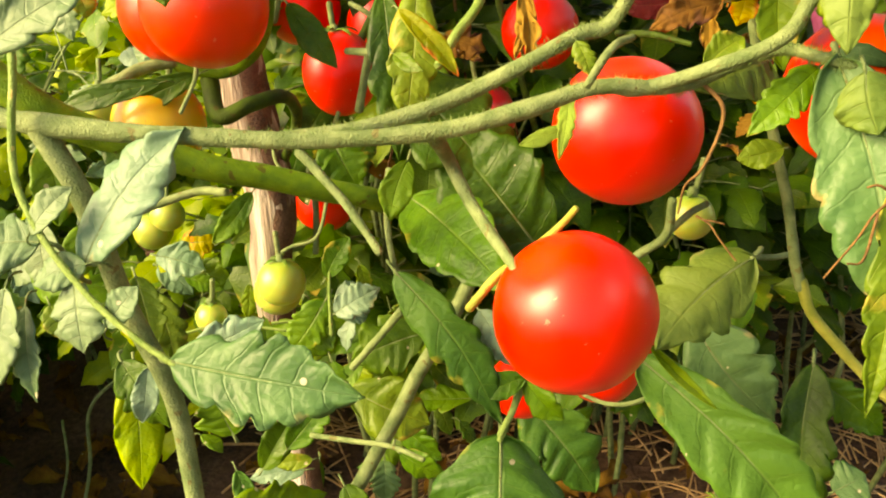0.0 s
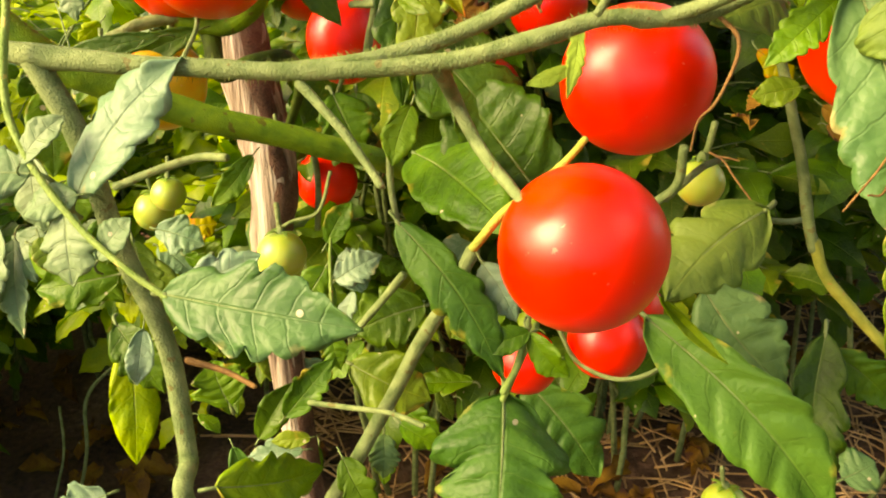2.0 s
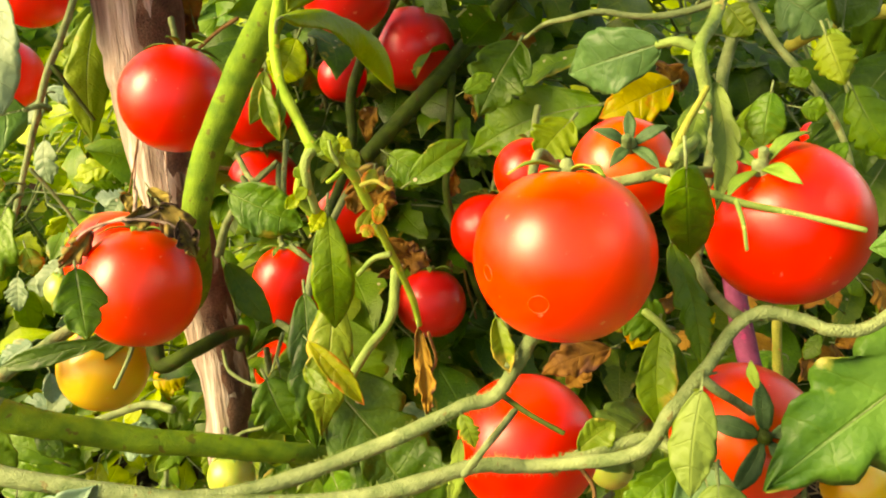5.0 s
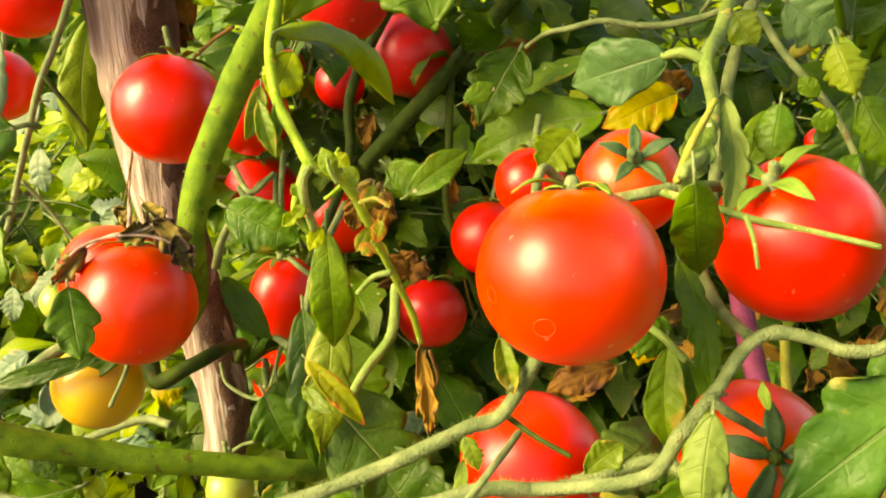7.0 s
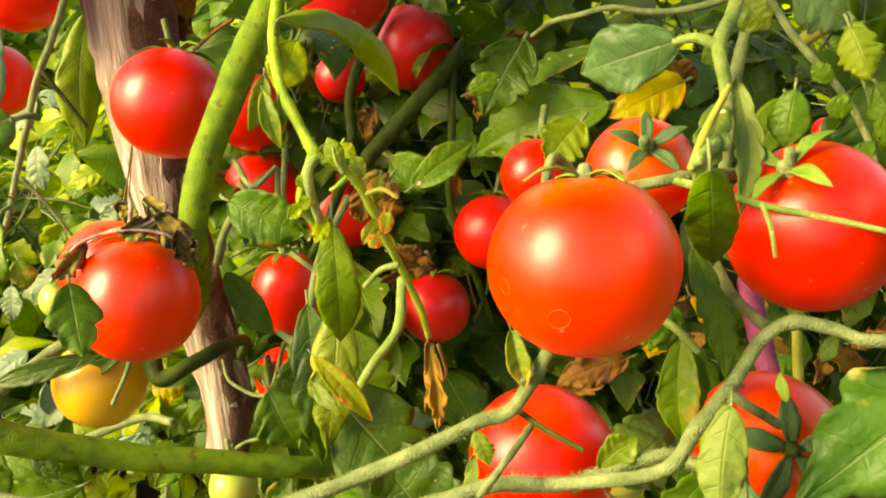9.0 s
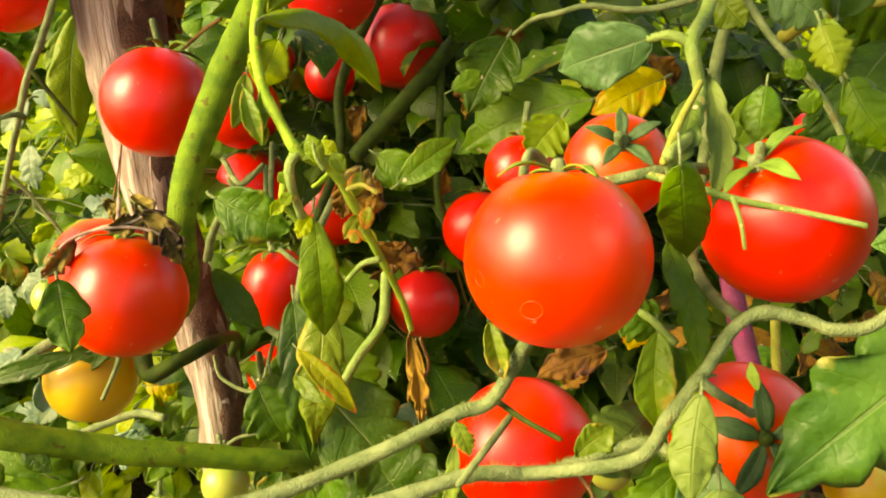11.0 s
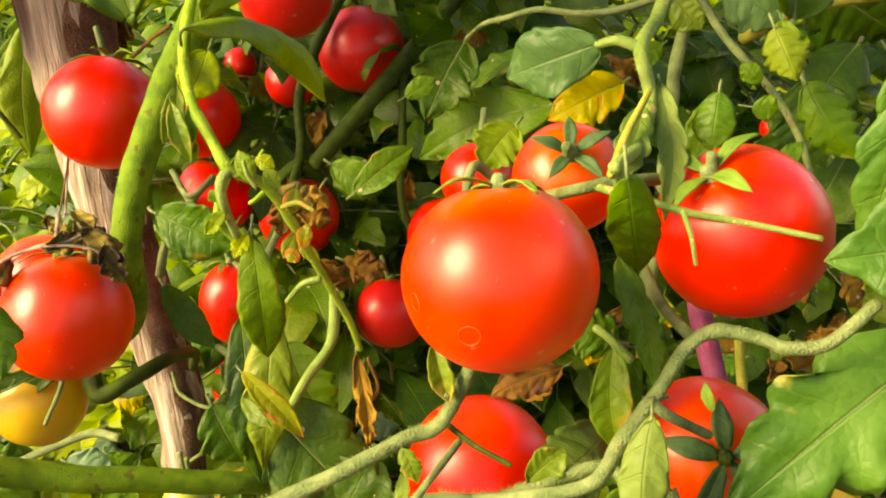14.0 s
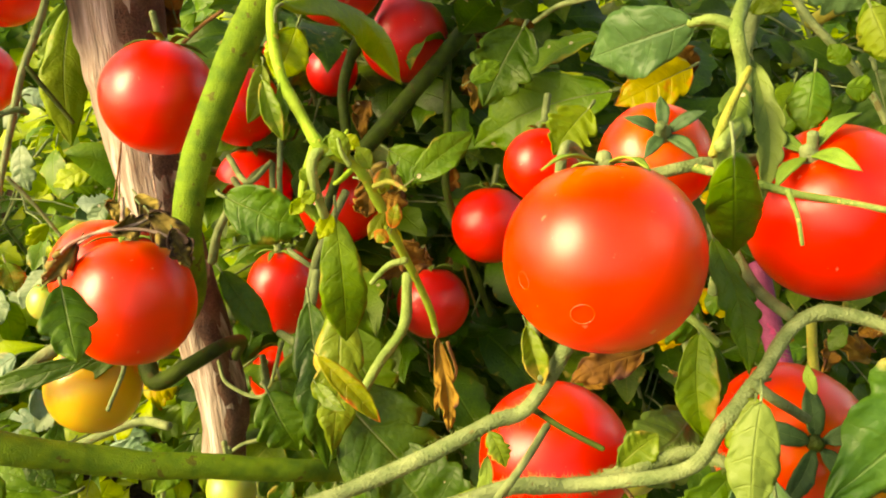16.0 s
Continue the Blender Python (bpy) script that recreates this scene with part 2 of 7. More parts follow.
def wood_material():
    mat, nodes, links, bsdf = material("weathered_wood")
    tc, mp = nodes.new("ShaderNodeTexCoord"), nodes.new("ShaderNodeMapping")
    mp.inputs["Scale"].default_value = (1, 1, 0.06)
    links.new(tc.outputs["Object"], mp.inputs["Vector"])
    grains = []
    for scale in (160, 620):
        n = nodes.new("ShaderNodeTexNoise")
        n.inputs["Scale"].default_value, n.inputs["Detail"].default_value = scale, 5
        links.new(mp.outputs[0], n.inputs["Vector"])
        grains.append(n.outputs["Fac"])
    col = ramp(nodes, links, grains[0], [(0.30, (0.035, 0.022, 0.012)), (0.38, (0.22, 0.175, 0.12)), (0.55, (0.42, 0.37, 0.28)), (0.66, (0.62, 0.58, 0.48))])
    col = mix_color(nodes, links, math_node(nodes, links, "MULTIPLY", grains[1], 0.25), col, (0.16, 0.12, 0.085))
    links.new(col, bsdf.inputs["Base Color"])
    bsdf.inputs["Roughness"].default_value = 0.85
    bump(nodes, links, bsdf, math_node(nodes, links, "ADD", grains[0], grains[1]), 0.7, 0.004)
    return mat


WOOD = wood_material()


def earth_material(name, stops, scale, rough=0.95):
    mat, nodes, links, bsdf = material(name)
    n, fine = noise_tex(nodes, links, scale, 6), noise_tex(nodes, links, scale * 14, 4)
    f = math_node(nodes, links, "MULTIPLY_ADD", fine, 0.4, math_node(nodes, links, "MULTIPLY", n, 0.6))
    links.new(ramp(nodes, links, f, stops), bsdf.inputs["Base Color"])
    bsdf.inputs["Roughness"].default_value = rough
    bump(nodes, links, bsdf, f, 0.8, 0.01)
    return mat


BARK = earth_material("bark", [(0.35, (0.05, 0.025, 0.015)), (0.5, (0.13, 0.07, 0.04)), (0.7, (0.26, 0.16, 0.10))], 60, 0.9)
SOIL = earth_material("soil", [(0.35, (0.035, 0.02, 0.011)), (0.52, (0.12, 0.066, 0.036)), (0.7, (0.24, 0.15, 0.085))], 9)
# bluish so that the added wall tints the second highlight on the fruit
REFLECTOR = earth_material("reflector_pale_blue", [(0.3, (0.66, 0.74, 0.86)), (0.7, (0.76, 0.83, 0.93))], 4, 0.9)
STRAW = earth_material("straw", [(0.35, (0.30, 0.16, 0.055)), (0.5, (0.54, 0.34, 0.13)), (0.7, (0.74, 0.54, 0.28))], 30, 0.7)
PURPLE_LEAF = leaf_material("leaf_purple", (0.16, 0.01, 0.05), (0.34, 0.03, 0.10), (0.46, 0.08, 0.18), (0.4, 0.1, 0.2))
PURPLE = stem_material("stem_purple", (0.09, 0.012, 0.04), (0.20, 0.04, 0.10), (0.30, 0.02, 0.10))
TWINE = stem_material("twine", (0.16, 0.11, 0.07), (0.42, 0.34, 0.24), (0.08, 0.05, 0.03))

# ---- builders ----


def part(name, bm, mat, parent, label=""):
    mesh = bpy.data.meshes.new(name)
    bm.to_mesh(mesh)
    bm.free()
    for p in mesh.polygons:
        p.use_smooth = True
    mesh.materials.append(mat)
    ob = new(name, mesh)
    ob.parent = parent
    if label:
        tagged(ob, label)
    return ob


def thing(name, place, label, category, group=""):
    ob = new(name)
    ob.empty_display_size = 0.01
    ob.location = place
    return tagged(ob, label, category, group)


def spline(points, per=7):
    """A smooth line through the points (Catmull-Rom)."""
    p = [Vector(q) for q in points]
    p = [p[0] * 2 - p[1], *p, p[-1] * 2 - p[-2]]
    out = []
    for i in range(1, len(p) - 2):
        a, b, c, d = p[i - 1:i + 3]
        for k in range(per):
            t = k / per
            out.append(0.5 * (2 * b + (c - a) * t + (2 * a - 5 * b + 4 * c - d) * t * t + (3 * b - a - 3 * c + d) * t ** 3))
    return out + [p[-2]]


def tube(bm, points, r0, r1, sides=10, per=7, wobble=0.07, seed=0, swell=()):
    """A tapered, slightly uneven stem; swell lists the fractions of its length at which it thickens into a node."""
    line = spline(points, per)
    n, rings, side = len(line), [], None
    for i, c in enumerate(line):
        ahead = (line[min(i + 1, n - 1)] - line[max(i - 1, 0)]).normalized()
        if side is None:
            side = ahead.orthogonal().normalized()
        side = (side - ahead * side.dot(ahead)).normalized()
        other = ahead.cross(side)
        s = i / (n - 1)
        r = r0 + (r1 - r0) * s
        r *= 1 + sum(0.2 * math.exp(-((s - q) / 0.025) ** 2) for q in swell)
        ring = []
        for k in range(sides):
            w = 2 * math.pi * k / sides
            rr = r * (1 + wobble * noise.noise(Vector((c.x * 90 + seed, c.z * 90 + c.y * 50, w))))
            ring.append(bm.verts.new(c + (side * math.cos(w) + other * math.sin(w)) * rr))
        rings.append(ring)
    for a, b in zip(rings, rings[1:]):
        for k in range(sides):
            bm.faces.new((a[k], a[(k + 1) % sides], b[(k + 1) % sides], b[k]))
    for ring, end, way, r, flip in ((rings[0], line[0], line[0] - line[1], r0, True), (rings[-1], line[-1], line[-1] - line[-2], r1, False)):
        way = way.normalized()
        if sides > 7:                                   # rounded ends
            for lift, wide in ((0.35, 0.88), (0.6, 0.6)):
                outer = [bm.verts.new(end + way * lift * r + (v.co - end) * wide) for v in ring] if lift == 0.35 else [bm.verts.new(end + way * lift * r + (v.co - end - way * 0.35 * r) * wide) for v in ring]
                for k in range(sides):
                    f = (ring[k], ring[(k + 1) % sides], outer[(k + 1) % sides], outer[k])
                    bm.faces.new(f[::-1] if flip else f)
                ring = outer
        tip = end + way * r * 0.68
        v = bm.verts.new(tip)
        for k in range(sides):
            f = (ring[k], ring[(k + 1) % sides], v)
            bm.faces.new(f[::-1] if flip else f)


def hairs(bm, points, r0, r1, count, length, rng):
    """Short fine hairs that stand out from a stem."""
    line = spline(points)
    n = len(line)
    for _ in range(count):
        s = rng.random() * (n - 1.001)
        i = int(s)
        c = line[i].lerp(line[i + 1], s - i)
        ahead = (line[i + 1] - line[i]).normalized()
        out = ahead.orthogonal().normalized()
        out.rotate(Matrix.Rotation(rng.random() * 6.283, 3, ahead))
        r = (r0 + (r1 - r0) * s / n) * 0.95
        tip = c + out * (r + length * rng.uniform(0.5, 1.2)) + ahead * length * rng.uniform(-0.4, 0.4)
        w = ahead * 0.0001
        q = ahead.cross(out) * 0.0001
        base = [bm.verts.new(c + out * r + d) for d in (w, -w, q)]
        t = bm.verts.new(tip)
        for k in range(3):
            bm.faces.new((base[k], base[(k + 1) % 3], t))


def blade(bm, base, tip, width, normal, shape="tooth", bend=0.1, fold=0.15, wave=0.05, seed=0, rows=42, cols=12, via=()):
    """One leaflet. Its grid runs along the side veins, and swells between them; via: points that its midrib passes on the way.
    bend: how far its middle rises off the line from base to tip; fold: how far its halves tilt up; wave: unevenness; all parts of its length or width."""
    rng = random.Random(seed)
    base, tip = Vector(base), Vector(tip)
    axis = tip - base
    length = axis.length
    axis.normalize()
    up = Vector(normal)
    up = (up - axis * up.dot(axis)).normalized()
    across = axis.cross(up)
    mid = spline([base, *[Vector(p) for p in via], tip], 12) if via else ()
    if mid:
        length = sum((b - a).length for a, b in zip(mid, mid[1:]))
    sway = rng.uniform(-0.06, 0.06)
    uv = bm.loops.layers.uv.verify()
    depth = {"smooth": 0.07, "tooth": 0.30, "lobe": 0.46, "deep": 0.6, "net": 0.15}[shape]
    slim = {"smooth": 0.95, "tooth": 1.1, "lobe": 1.0, "deep": 0.9, "net": 0.9}[shape]
    step = {"smooth": 1, "tooth": 1, "lobe": 2, "deep": 2, "net": 1}[shape]
    nv = rng.choice((4, 5)) if shape == "smooth" else 6 if shape == "net" else rng.choice((4, 5, 6))
    relief = {"smooth": 0.018, "tooth": 0.03, "lobe": 0.034, "deep": 0.05, "net": 0.035}[shape] * rng.uniform(0.7, 1.2)
    shift = [rng.uniform(-0.15, 0.15) for _ in range(2)]
    cup = rng.uniform(-0.22, 0.12)
    twist = rng.uniform(-0.5, 0.5)
    curl = rng.uniform(0.5, 1.8)
    peak = (0.55 / (0.55 + slim)) ** 0.55 * (slim / (0.55 + slim)) ** slim
    grid = []
    for i in range(rows + 1):
        s = i / rows
        full = s ** 0.55 * (1 - s) ** slim / peak
        row = []
        for j in range(cols + 1):
            u = 2 * j / cols - 1
            side = 0 if u < 0 else 1
            # lobes end where the side veins end
            ph = (s * nv / step + shift[side]) % 1.0
            notch = abs(2 * ph ** 1.5 - 1) ** 2.4
            fine = abs(2 * (ph * 3 % 1.0) - 1) ** 2
            edge = 1 - min(1, s * 7) * (depth * notch * (1 - 0.45 * s) * (1 + 0.7 * noise.noise(Vector((seed * 3.1, s * 4, side)))) + 0.13 * depth * fine)
            half = width * 0.50 * full * (edge if abs(u) > 0.99 else 1 - (1 - edge) * abs(u) ** 1.5)
            along = s + 0.26 * abs(u) ** 1.3 * (1 - s) * min(1.0, s * 4)
            if mid:
                k = min(along, 0.9999) * (len(mid) - 1)
                n = int(k)
                way = (mid[min(n + 2, len(mid) - 1)] - mid[max(n - 1, 0)]).normalized()
                up = Vector(normal)
                up = (up - way * up.dot(way)).normalized()
                q = mid[n].lerp(mid[n + 1], k - n) - base + way.cross(up) * u * half
            else:
                q = axis * along * length + across * (u * half + sway * length * math.sin(math.pi * s))
            h = bend * length * math.sin(math.pi * along) + fold * abs(u) * half + cup * u * u * half + twist * u * half * (s - 0.4)
            fr = (s * nv) % 1.0
            puff = 1 - abs(2 * fr - 1) ** 2.5
            h += width * relief * min(1, abs(u) * 4) * (1 - 0.7 * abs(u) ** 3) * min(1, full) * (puff - 0.5) * (1 + 0.9 * noise.noise(Vector((u * 2, s * 5, seed * 2.3))))
            h += 0.02 * width * noise.noise(Vector((u * 4 + seed, s * 11, 1.7))) * abs(u)
            h += wave * width * abs(u) ** 1.5 * noise.noise(Vector((u * 1.3 + seed, s * 3.2, seed * 1.7)))
            h += wave * 0.6 * width * abs(u) ** 2 * noise.noise(Vector((u * 2.3 + seed, s * 9.0, seed * 0.7)))
            h -= curl * abs(bend) * length * max(0, along - 0.55) ** 2
            row.append((bm.verts.new(base + q + up * h), (j / cols, s * nv / VEINS)))
        grid.append(row)
    for a, b in zip(grid, grid[1:]):
        for j in range(cols):
            f = (a[j], a[j + 1], b[j + 1], b[j])
            face = bm.faces.new([v for v, _ in f])
            for loop, (_, c) in zip(face.loops, f):
                loop[uv].uv = c
    return [grid[i][cols // 2][0].co.copy() for i in range(0, rows - 2)]


def leaf(plant, base, tip, width, normal, mat, shape="tooth", bend=0.1, fold=0.15, wave=0.08, seed=0, rib=STEM, label="", via=()):
    """A leaflet with a raised midrib, as a part of its plant."""
    bm = bmesh.new()
    line = blade(bm, base, tip, width, normal, shape, bend, fold, wave, seed, via=via)
    ob = part("leaf", bm, mat, plant, label)
    solid = ob.modifiers.new("thickness", "SOLIDIFY")
    solid.thickness, solid.offset = 0.0004, 0
    bm = bmesh.new()
    tube(bm, line[::4] + [line[-1]], min(0.0008, width * 0.014), 0.0001, 6, 3)
    part("midrib", bm, rib, ob)
    base, up = Vector(base), Vector(normal).normalized()
    axis = (Vector(via[0] if via else tip) - base).normalized()
    reach = min(0.006, width * 0.4)
    bm = bmesh.new()
    tube(bm, [line[1], base - axis * reach * 0.45 - up * reach * 0.15, base - axis * reach * 0.8 - up * reach * 0.6, base - axis * reach * 0.9 - up * reach * 1.3], min(0.0011, width * 0.03), min(0.0014, width * 0.035), 6, 3)
    part("petiole", bm, STEM, ob)
    return ob


def vine(plant, points, r0, r1, mat=STEM, swell=(), fuzz=0, name="stem", label=""):
    bm = bmesh.new()
    tube(bm, points, r0, r1, 12, 10, 0.16 if r0 < 0.004 else 0.07, len(points), swell)
    ob = part(name, bm, mat, plant, label)
    if fuzz:
        bm = bmesh.new()
        hairs(bm, points, r0, r1, fuzz, 0.0022, random.Random(fuzz))
        tagged(part("hairs", bm, STEM_PALE, ob, "short pale hairs on the stem"), kind="stuff")
    return ob


def tomato(center, radius, top=(0, 0, 1), mat=RED, label="ripe red round tomato on the vine", squash=0.98, sepals=5, stalk=0.02, seed=0, stalk_mat=STEM, ribs=0.012, calyx_mat=None, marks=(), rise=(0.86, 1.06), spread=(0.55, 0.75), broad=0.17):
    """A fruit with its calyx and stalk; top is the way its stalk end points."""
    rng = random.Random(seed + 40)
    ob = thing("tomato", center, label, "tomato", "tomatoes on the vines")
    bm = bmesh.new()
    uv = bm.loops.layers.uv.verify()
    axis = Vector(top).normalized()
    turn = axis.to_track_quat("Z", "Y").to_matrix()
    rows, cols, grid = 26, 44, []
    for i in range(rows + 1):
        v = i / rows
        th = math.pi * v
        ring = []
        for j in range(cols):
            w = 2 * math.pi * j / cols
            r = radius * (1 + ribs * math.cos(5 * w + seed) * math.sin(th) ** 2 * (1.3 - v) + 0.018 * noise.noise(Vector((math.cos(w), math.sin(w), v * 3 + seed))))
            z = math.cos(th) * radius * squash - 0.07 * radius * math.exp(-(th / 0.26) ** 2) + 0.02 * radius * math.exp(-((math.pi - th) / 0.2) ** 2)
            ring.append(bm.verts.new(turn @ Vector((math.cos(w) * math.sin(th) ** 0.96 * r, math.sin(w) * math.sin(th) ** 0.96 * r, z)) if 0 < i < rows
                                     else turn @ Vector((0, 0, z))))
            if i in (0, rows):
                break
        grid.append(ring)
    for i in range(rows):
        a, b = grid[i], grid[i + 1]
        for j in range(cols):
            k = (j + 1) % cols
            f = [a[0], b[j], b[k]] if i == 0 else [a[j], b[0], a[k]] if i == rows - 1 else [a[j], b[j], b[k], a[k]]
            face = bm.faces.new(f)
            for loop in face.loops:
                loop[uv].uv = (j / cols, 1 - (i if loop.vert in a else i + 1) / rows)
    part("fruit", bm, mat, ob)
    for d, size in marks:
        d = Vector(d).normalized()
        side = d.orthogonal().normalized()
        other = d.cross(side)
        bm = bmesh.new()
        ring = [d * radius * 1.0 + (side * math.cos(w) + other * math.sin(w) * 0.85) * size for w in [2 * math.pi * k / 16 for k in range(17)]]
        tube(bm, [p.normalized() * (radius * 0.9995) for p in ring], 0.00012, 0.00012, 6, 2)
        part("water_mark", bm, DUST, ob, "pale dried ring left by water")
    if sepals:
        spin = rng.random() * 6
        for k in range(sepals):
            w = spin + 2 * math.pi * k / sepals + rng.uniform(-0.2, 0.2)
            out = Vector((math.cos(w), math.sin(w), 0))
            reach = radius * rng.uniform(*spread)
            lift = rng.uniform(*rise)
            b0 = turn @ (Vector((0, 0, radius * squash * 0.96)) + out * 0.001)
            t0 = turn @ (out * reach + Vector((0, 0, radius * squash * lift * 0.97)))
            bm = bmesh.new()
            blade(bm, b0, t0, radius * broad, axis, "smooth", 0.12, 0.3, 0.1, seed + k, 10, 4)
            s = part("sepal", bm, calyx_mat or CALYX, ob)
            m = s.modifiers.new("thickness", "SOLIDIFY")
            m.thickness, m.offset = 0.0005, 0
    if sepals:
        bm = bmesh.new()
        c = turn @ Vector((0, 0, radius * squash * 0.91))
        tube(bm, [c, c + axis * 0.002, c + axis * 0.004], 0.0034, 0.0022, 10, 3)
        part("calyx_knob", bm, stalk_mat, ob)
    if stalk:
        bm = bmesh.new()
        b0 = turn @ Vector((0, 0, radius * squash * 0.80))
        lean = Vector((rng.uniform(-0.4, 0.4), rng.uniform(-0.4, 0.4), 1.0))
        tube(bm, [b0, b0 + turn @ (lean * stalk * 0.5), b0 + turn @ (lean * stalk * 0.8) + Vector((0, 0, stalk * 0.25))], 0.0016, 0.0019, 8, 4, swell=(0.6,))
        part("stalk", bm, stalk_mat, ob)
    return ob


# ---- ground ----
bm = bmesh.new()
n, size = 90, 6.0
grid = []
for i in range(n + 1):
    row = []
    for j in range(n + 1):
        x, y = (j / n - 0.5) * size, (i / n - 0.25) * size
        h = 0.03 * noise.noise(Vector((x * 3, y * 3, 0))) + 0.012 * noise.noise(Vector((x * 14, y * 14, 2)))
        row.append(bm.verts.new((x, y, h - 0.02)))
    grid.append(row)
for a, b in zip(grid, grid[1:]):
    for j in range(n):
        bm.faces.new((a[j], a[j + 1], b[j + 1], b[j]))
rim = [grid[0][0], grid[0][n], grid[n][n], grid[n][0]]
edges = [grid[0], [r[n] for r in grid], grid[n][::-1], [r[0] for r in grid][::-1]]
for line in edges:
    far = [bm.verts.new((v.co.x * 120, v.co.y * 120, -0.03)) for v in (line[0], line[-1])]
    bm.faces.new([*line[::-1], far[0], far[1]][::1])
bmesh.ops.remove_doubles(bm, verts=bm.verts, dist=1e-5)
bmesh.ops.recalc_face_normals(bm, faces=bm.faces)
ground = tagged(part("ground", bm, SOIL, None, "dark crumbly garden soil under the plants"), category="soil", kind="structure")

# ---- stake ----
stake = thing("wooden_stake", (-0.10, 0.55, 0.0), "weathered grey wooden stake beside the plant", "stake")
STAKE = [(0.010, -0.050, -0.030), (-0.028, -0.007, 0.387), (-0.025, 0.001, 0.486), (-0.048, 0.016, 0.607), (-0.058, 0.025, 0.692), (-0.062, 0.032, 0.762), (-0.074, 0.053, 0.981)]
bm = bmesh.new()
tube(bm, STAKE, 0.011, 0.0305, 18, 9, 0.10, 3)
part("pole", bm, WOOD, stake)
bm = bmesh.new()
line, rings = spline(STAKE, 14), []
for i, p in enumerate(line):
    lo = -1.36 - 0.25 * max(0.0, min(1.0, (0.66 - p.z) / 0.15)) + 0.35 * noise.noise(Vector((0, 0, i * 0.21)))
    hi = 1.5 + 0.3 * noise.noise(Vector((5, 0, i * 0.3)))
    ring = []
    for k in range(9):
        w = lo + (hi - lo) * k / 8
        r = (0.0115 + 0.020 * i / (len(line) - 1)) * (1 + 0.05 * noise.noise(Vector((w * 3, i * 0.5, 2)))) if 0 < k < 8 else 0.009 + 0.0195 * i / (len(line) - 1)
        ring.append(bm.verts.new(p + Vector((math.cos(w), math.sin(w), 0)) * r))
    rings.append(ring)
for a, b in zip(rings, rings[1:]):
    for k in range(8):
        bm.faces.new((a[k], a[k + 1], b[k + 1], b[k]))
part("bark", bm, BARK, stake, "dark brown bark left on one side")

# ---- the fruiting plant ----
plant = thing("tomato_plant", (-0.12, 0.42, 0.0), "tall green tomato plant with long vines and many leaves", "tomato plant")
plant.matrix_world = Matrix.Translation((0, 0, 0))

# the vines of the fruiting plant
vine(plant, [(-0.177, 0.291, 0.645), (-0.146, 0.283, 0.640), (-0.089, 0.273, 0.639), (-0.043, 0.267, 0.640), (-0.003, 0.264, 0.644), (0.025, 0.264, 0.651), (0.051, 0.268, 0.658), (0.074, 0.268, 0.658), (0.086, 0.269, 0.661), (0.107, 0.269, 0.670), (0.118, 0.263, 0.670), (0.131, 0.258, 0.667)], 0.0037, 0.0017, STEM, swell=(0.1, 0.47, 0.72), fuzz=2600)
vine(plant, [(-0.055, 0.269, 0.639), (-0.037, 0.270, 0.641), (-0.018, 0.275, 0.644), (0.001, 0.280, 0.649), (0.023, 0.282, 0.659), (0.045, 0.284, 0.671), (0.058, 0.286, 0.676), (0.069, 0.280, 0.705), (0.081, 0.300, 0.714)], 0.0031, 0.0024, STEM, fuzz=1400)
vine(plant, [(-0.195, 0.335, 0.650), (-0.173, 0.336, 0.631), (-0.162, 0.340, 0.621), (-0.150, 0.343, 0.614), (-0.123, 0.354, 0.599), (-0.104, 0.359, 0.591), (-0.081, 0.367, 0.583), (-0.056, 0.375, 0.573), (-0.034, 0.384, 0.564), (-0.013, 0.405, 0.544), (-0.000, 0.455, 0.510)], 0.0077, 0.005, STEM_SMOOTH, fuzz=350, label="thick dark green side stem")
vine(plant, [(-0.144, 0.283, 0.638), (-0.139, 0.280, 0.630), (-0.131, 0.275, 0.617), (-0.124, 0.269, 0.597), (-0.118, 0.264, 0.576), (-0.107, 0.257, 0.553), (-0.101, 0.252, 0.532), (-0.096, 0.240, 0.500), (-0.092, 0.232, 0.473), (-0.100, 0.420, 0.200), (-0.095, 0.500, -0.020)], 0.0046, 0.0032, STEM, fuzz=350)
vine(plant, [(-0.158, 0.307, 0.678), (-0.150, 0.286, 0.660), (-0.147, 0.265, 0.632), (-0.137, 0.251, 0.615), (-0.118, 0.236, 0.598), (-0.100, 0.225, 0.588), (-0.086, 0.219, 0.581)], 0.0015, 0.001, STEM_PALE, fuzz=250)
vine(plant, [(-0.1380, 0.4300, 0.6220), (-0.1180, 0.4320, 0.6180), (-0.1000, 0.4270, 0.6290), (-0.0910, 0.4240, 0.6500), (-0.0900, 0.4240, 0.6770), (-0.086, 0.436, 0.703), (-0.076, 0.449, 0.729), (-0.063, 0.463, 0.757), (-0.045, 0.473, 0.787), (-0.020, 0.481, 0.826)], 0.0052, 0.0095, STEM_SMOOTH, fuzz=500, label="thick green main stem with brown scars")
vine(plant, [(-0.026, 0.377, 0.810), (-0.024, 0.340, 0.793), (-0.020, 0.323, 0.780), (-0.013, 0.315, 0.768), (-0.007, 0.310, 0.760), (0.003, 0.314, 0.752), (0.009, 0.317, 0.739), (0.013, 0.320, 0.726), (0.019, 0.325, 0.709), (0.025, 0.329, 0.691), (0.028, 0.331, 0.677)], 0.002, 0.00135, STEM_LIME, swell=(0.25, 0.38, 0.45, 0.52, 0.6, 0.68), fuzz=150, name="truss_stem")
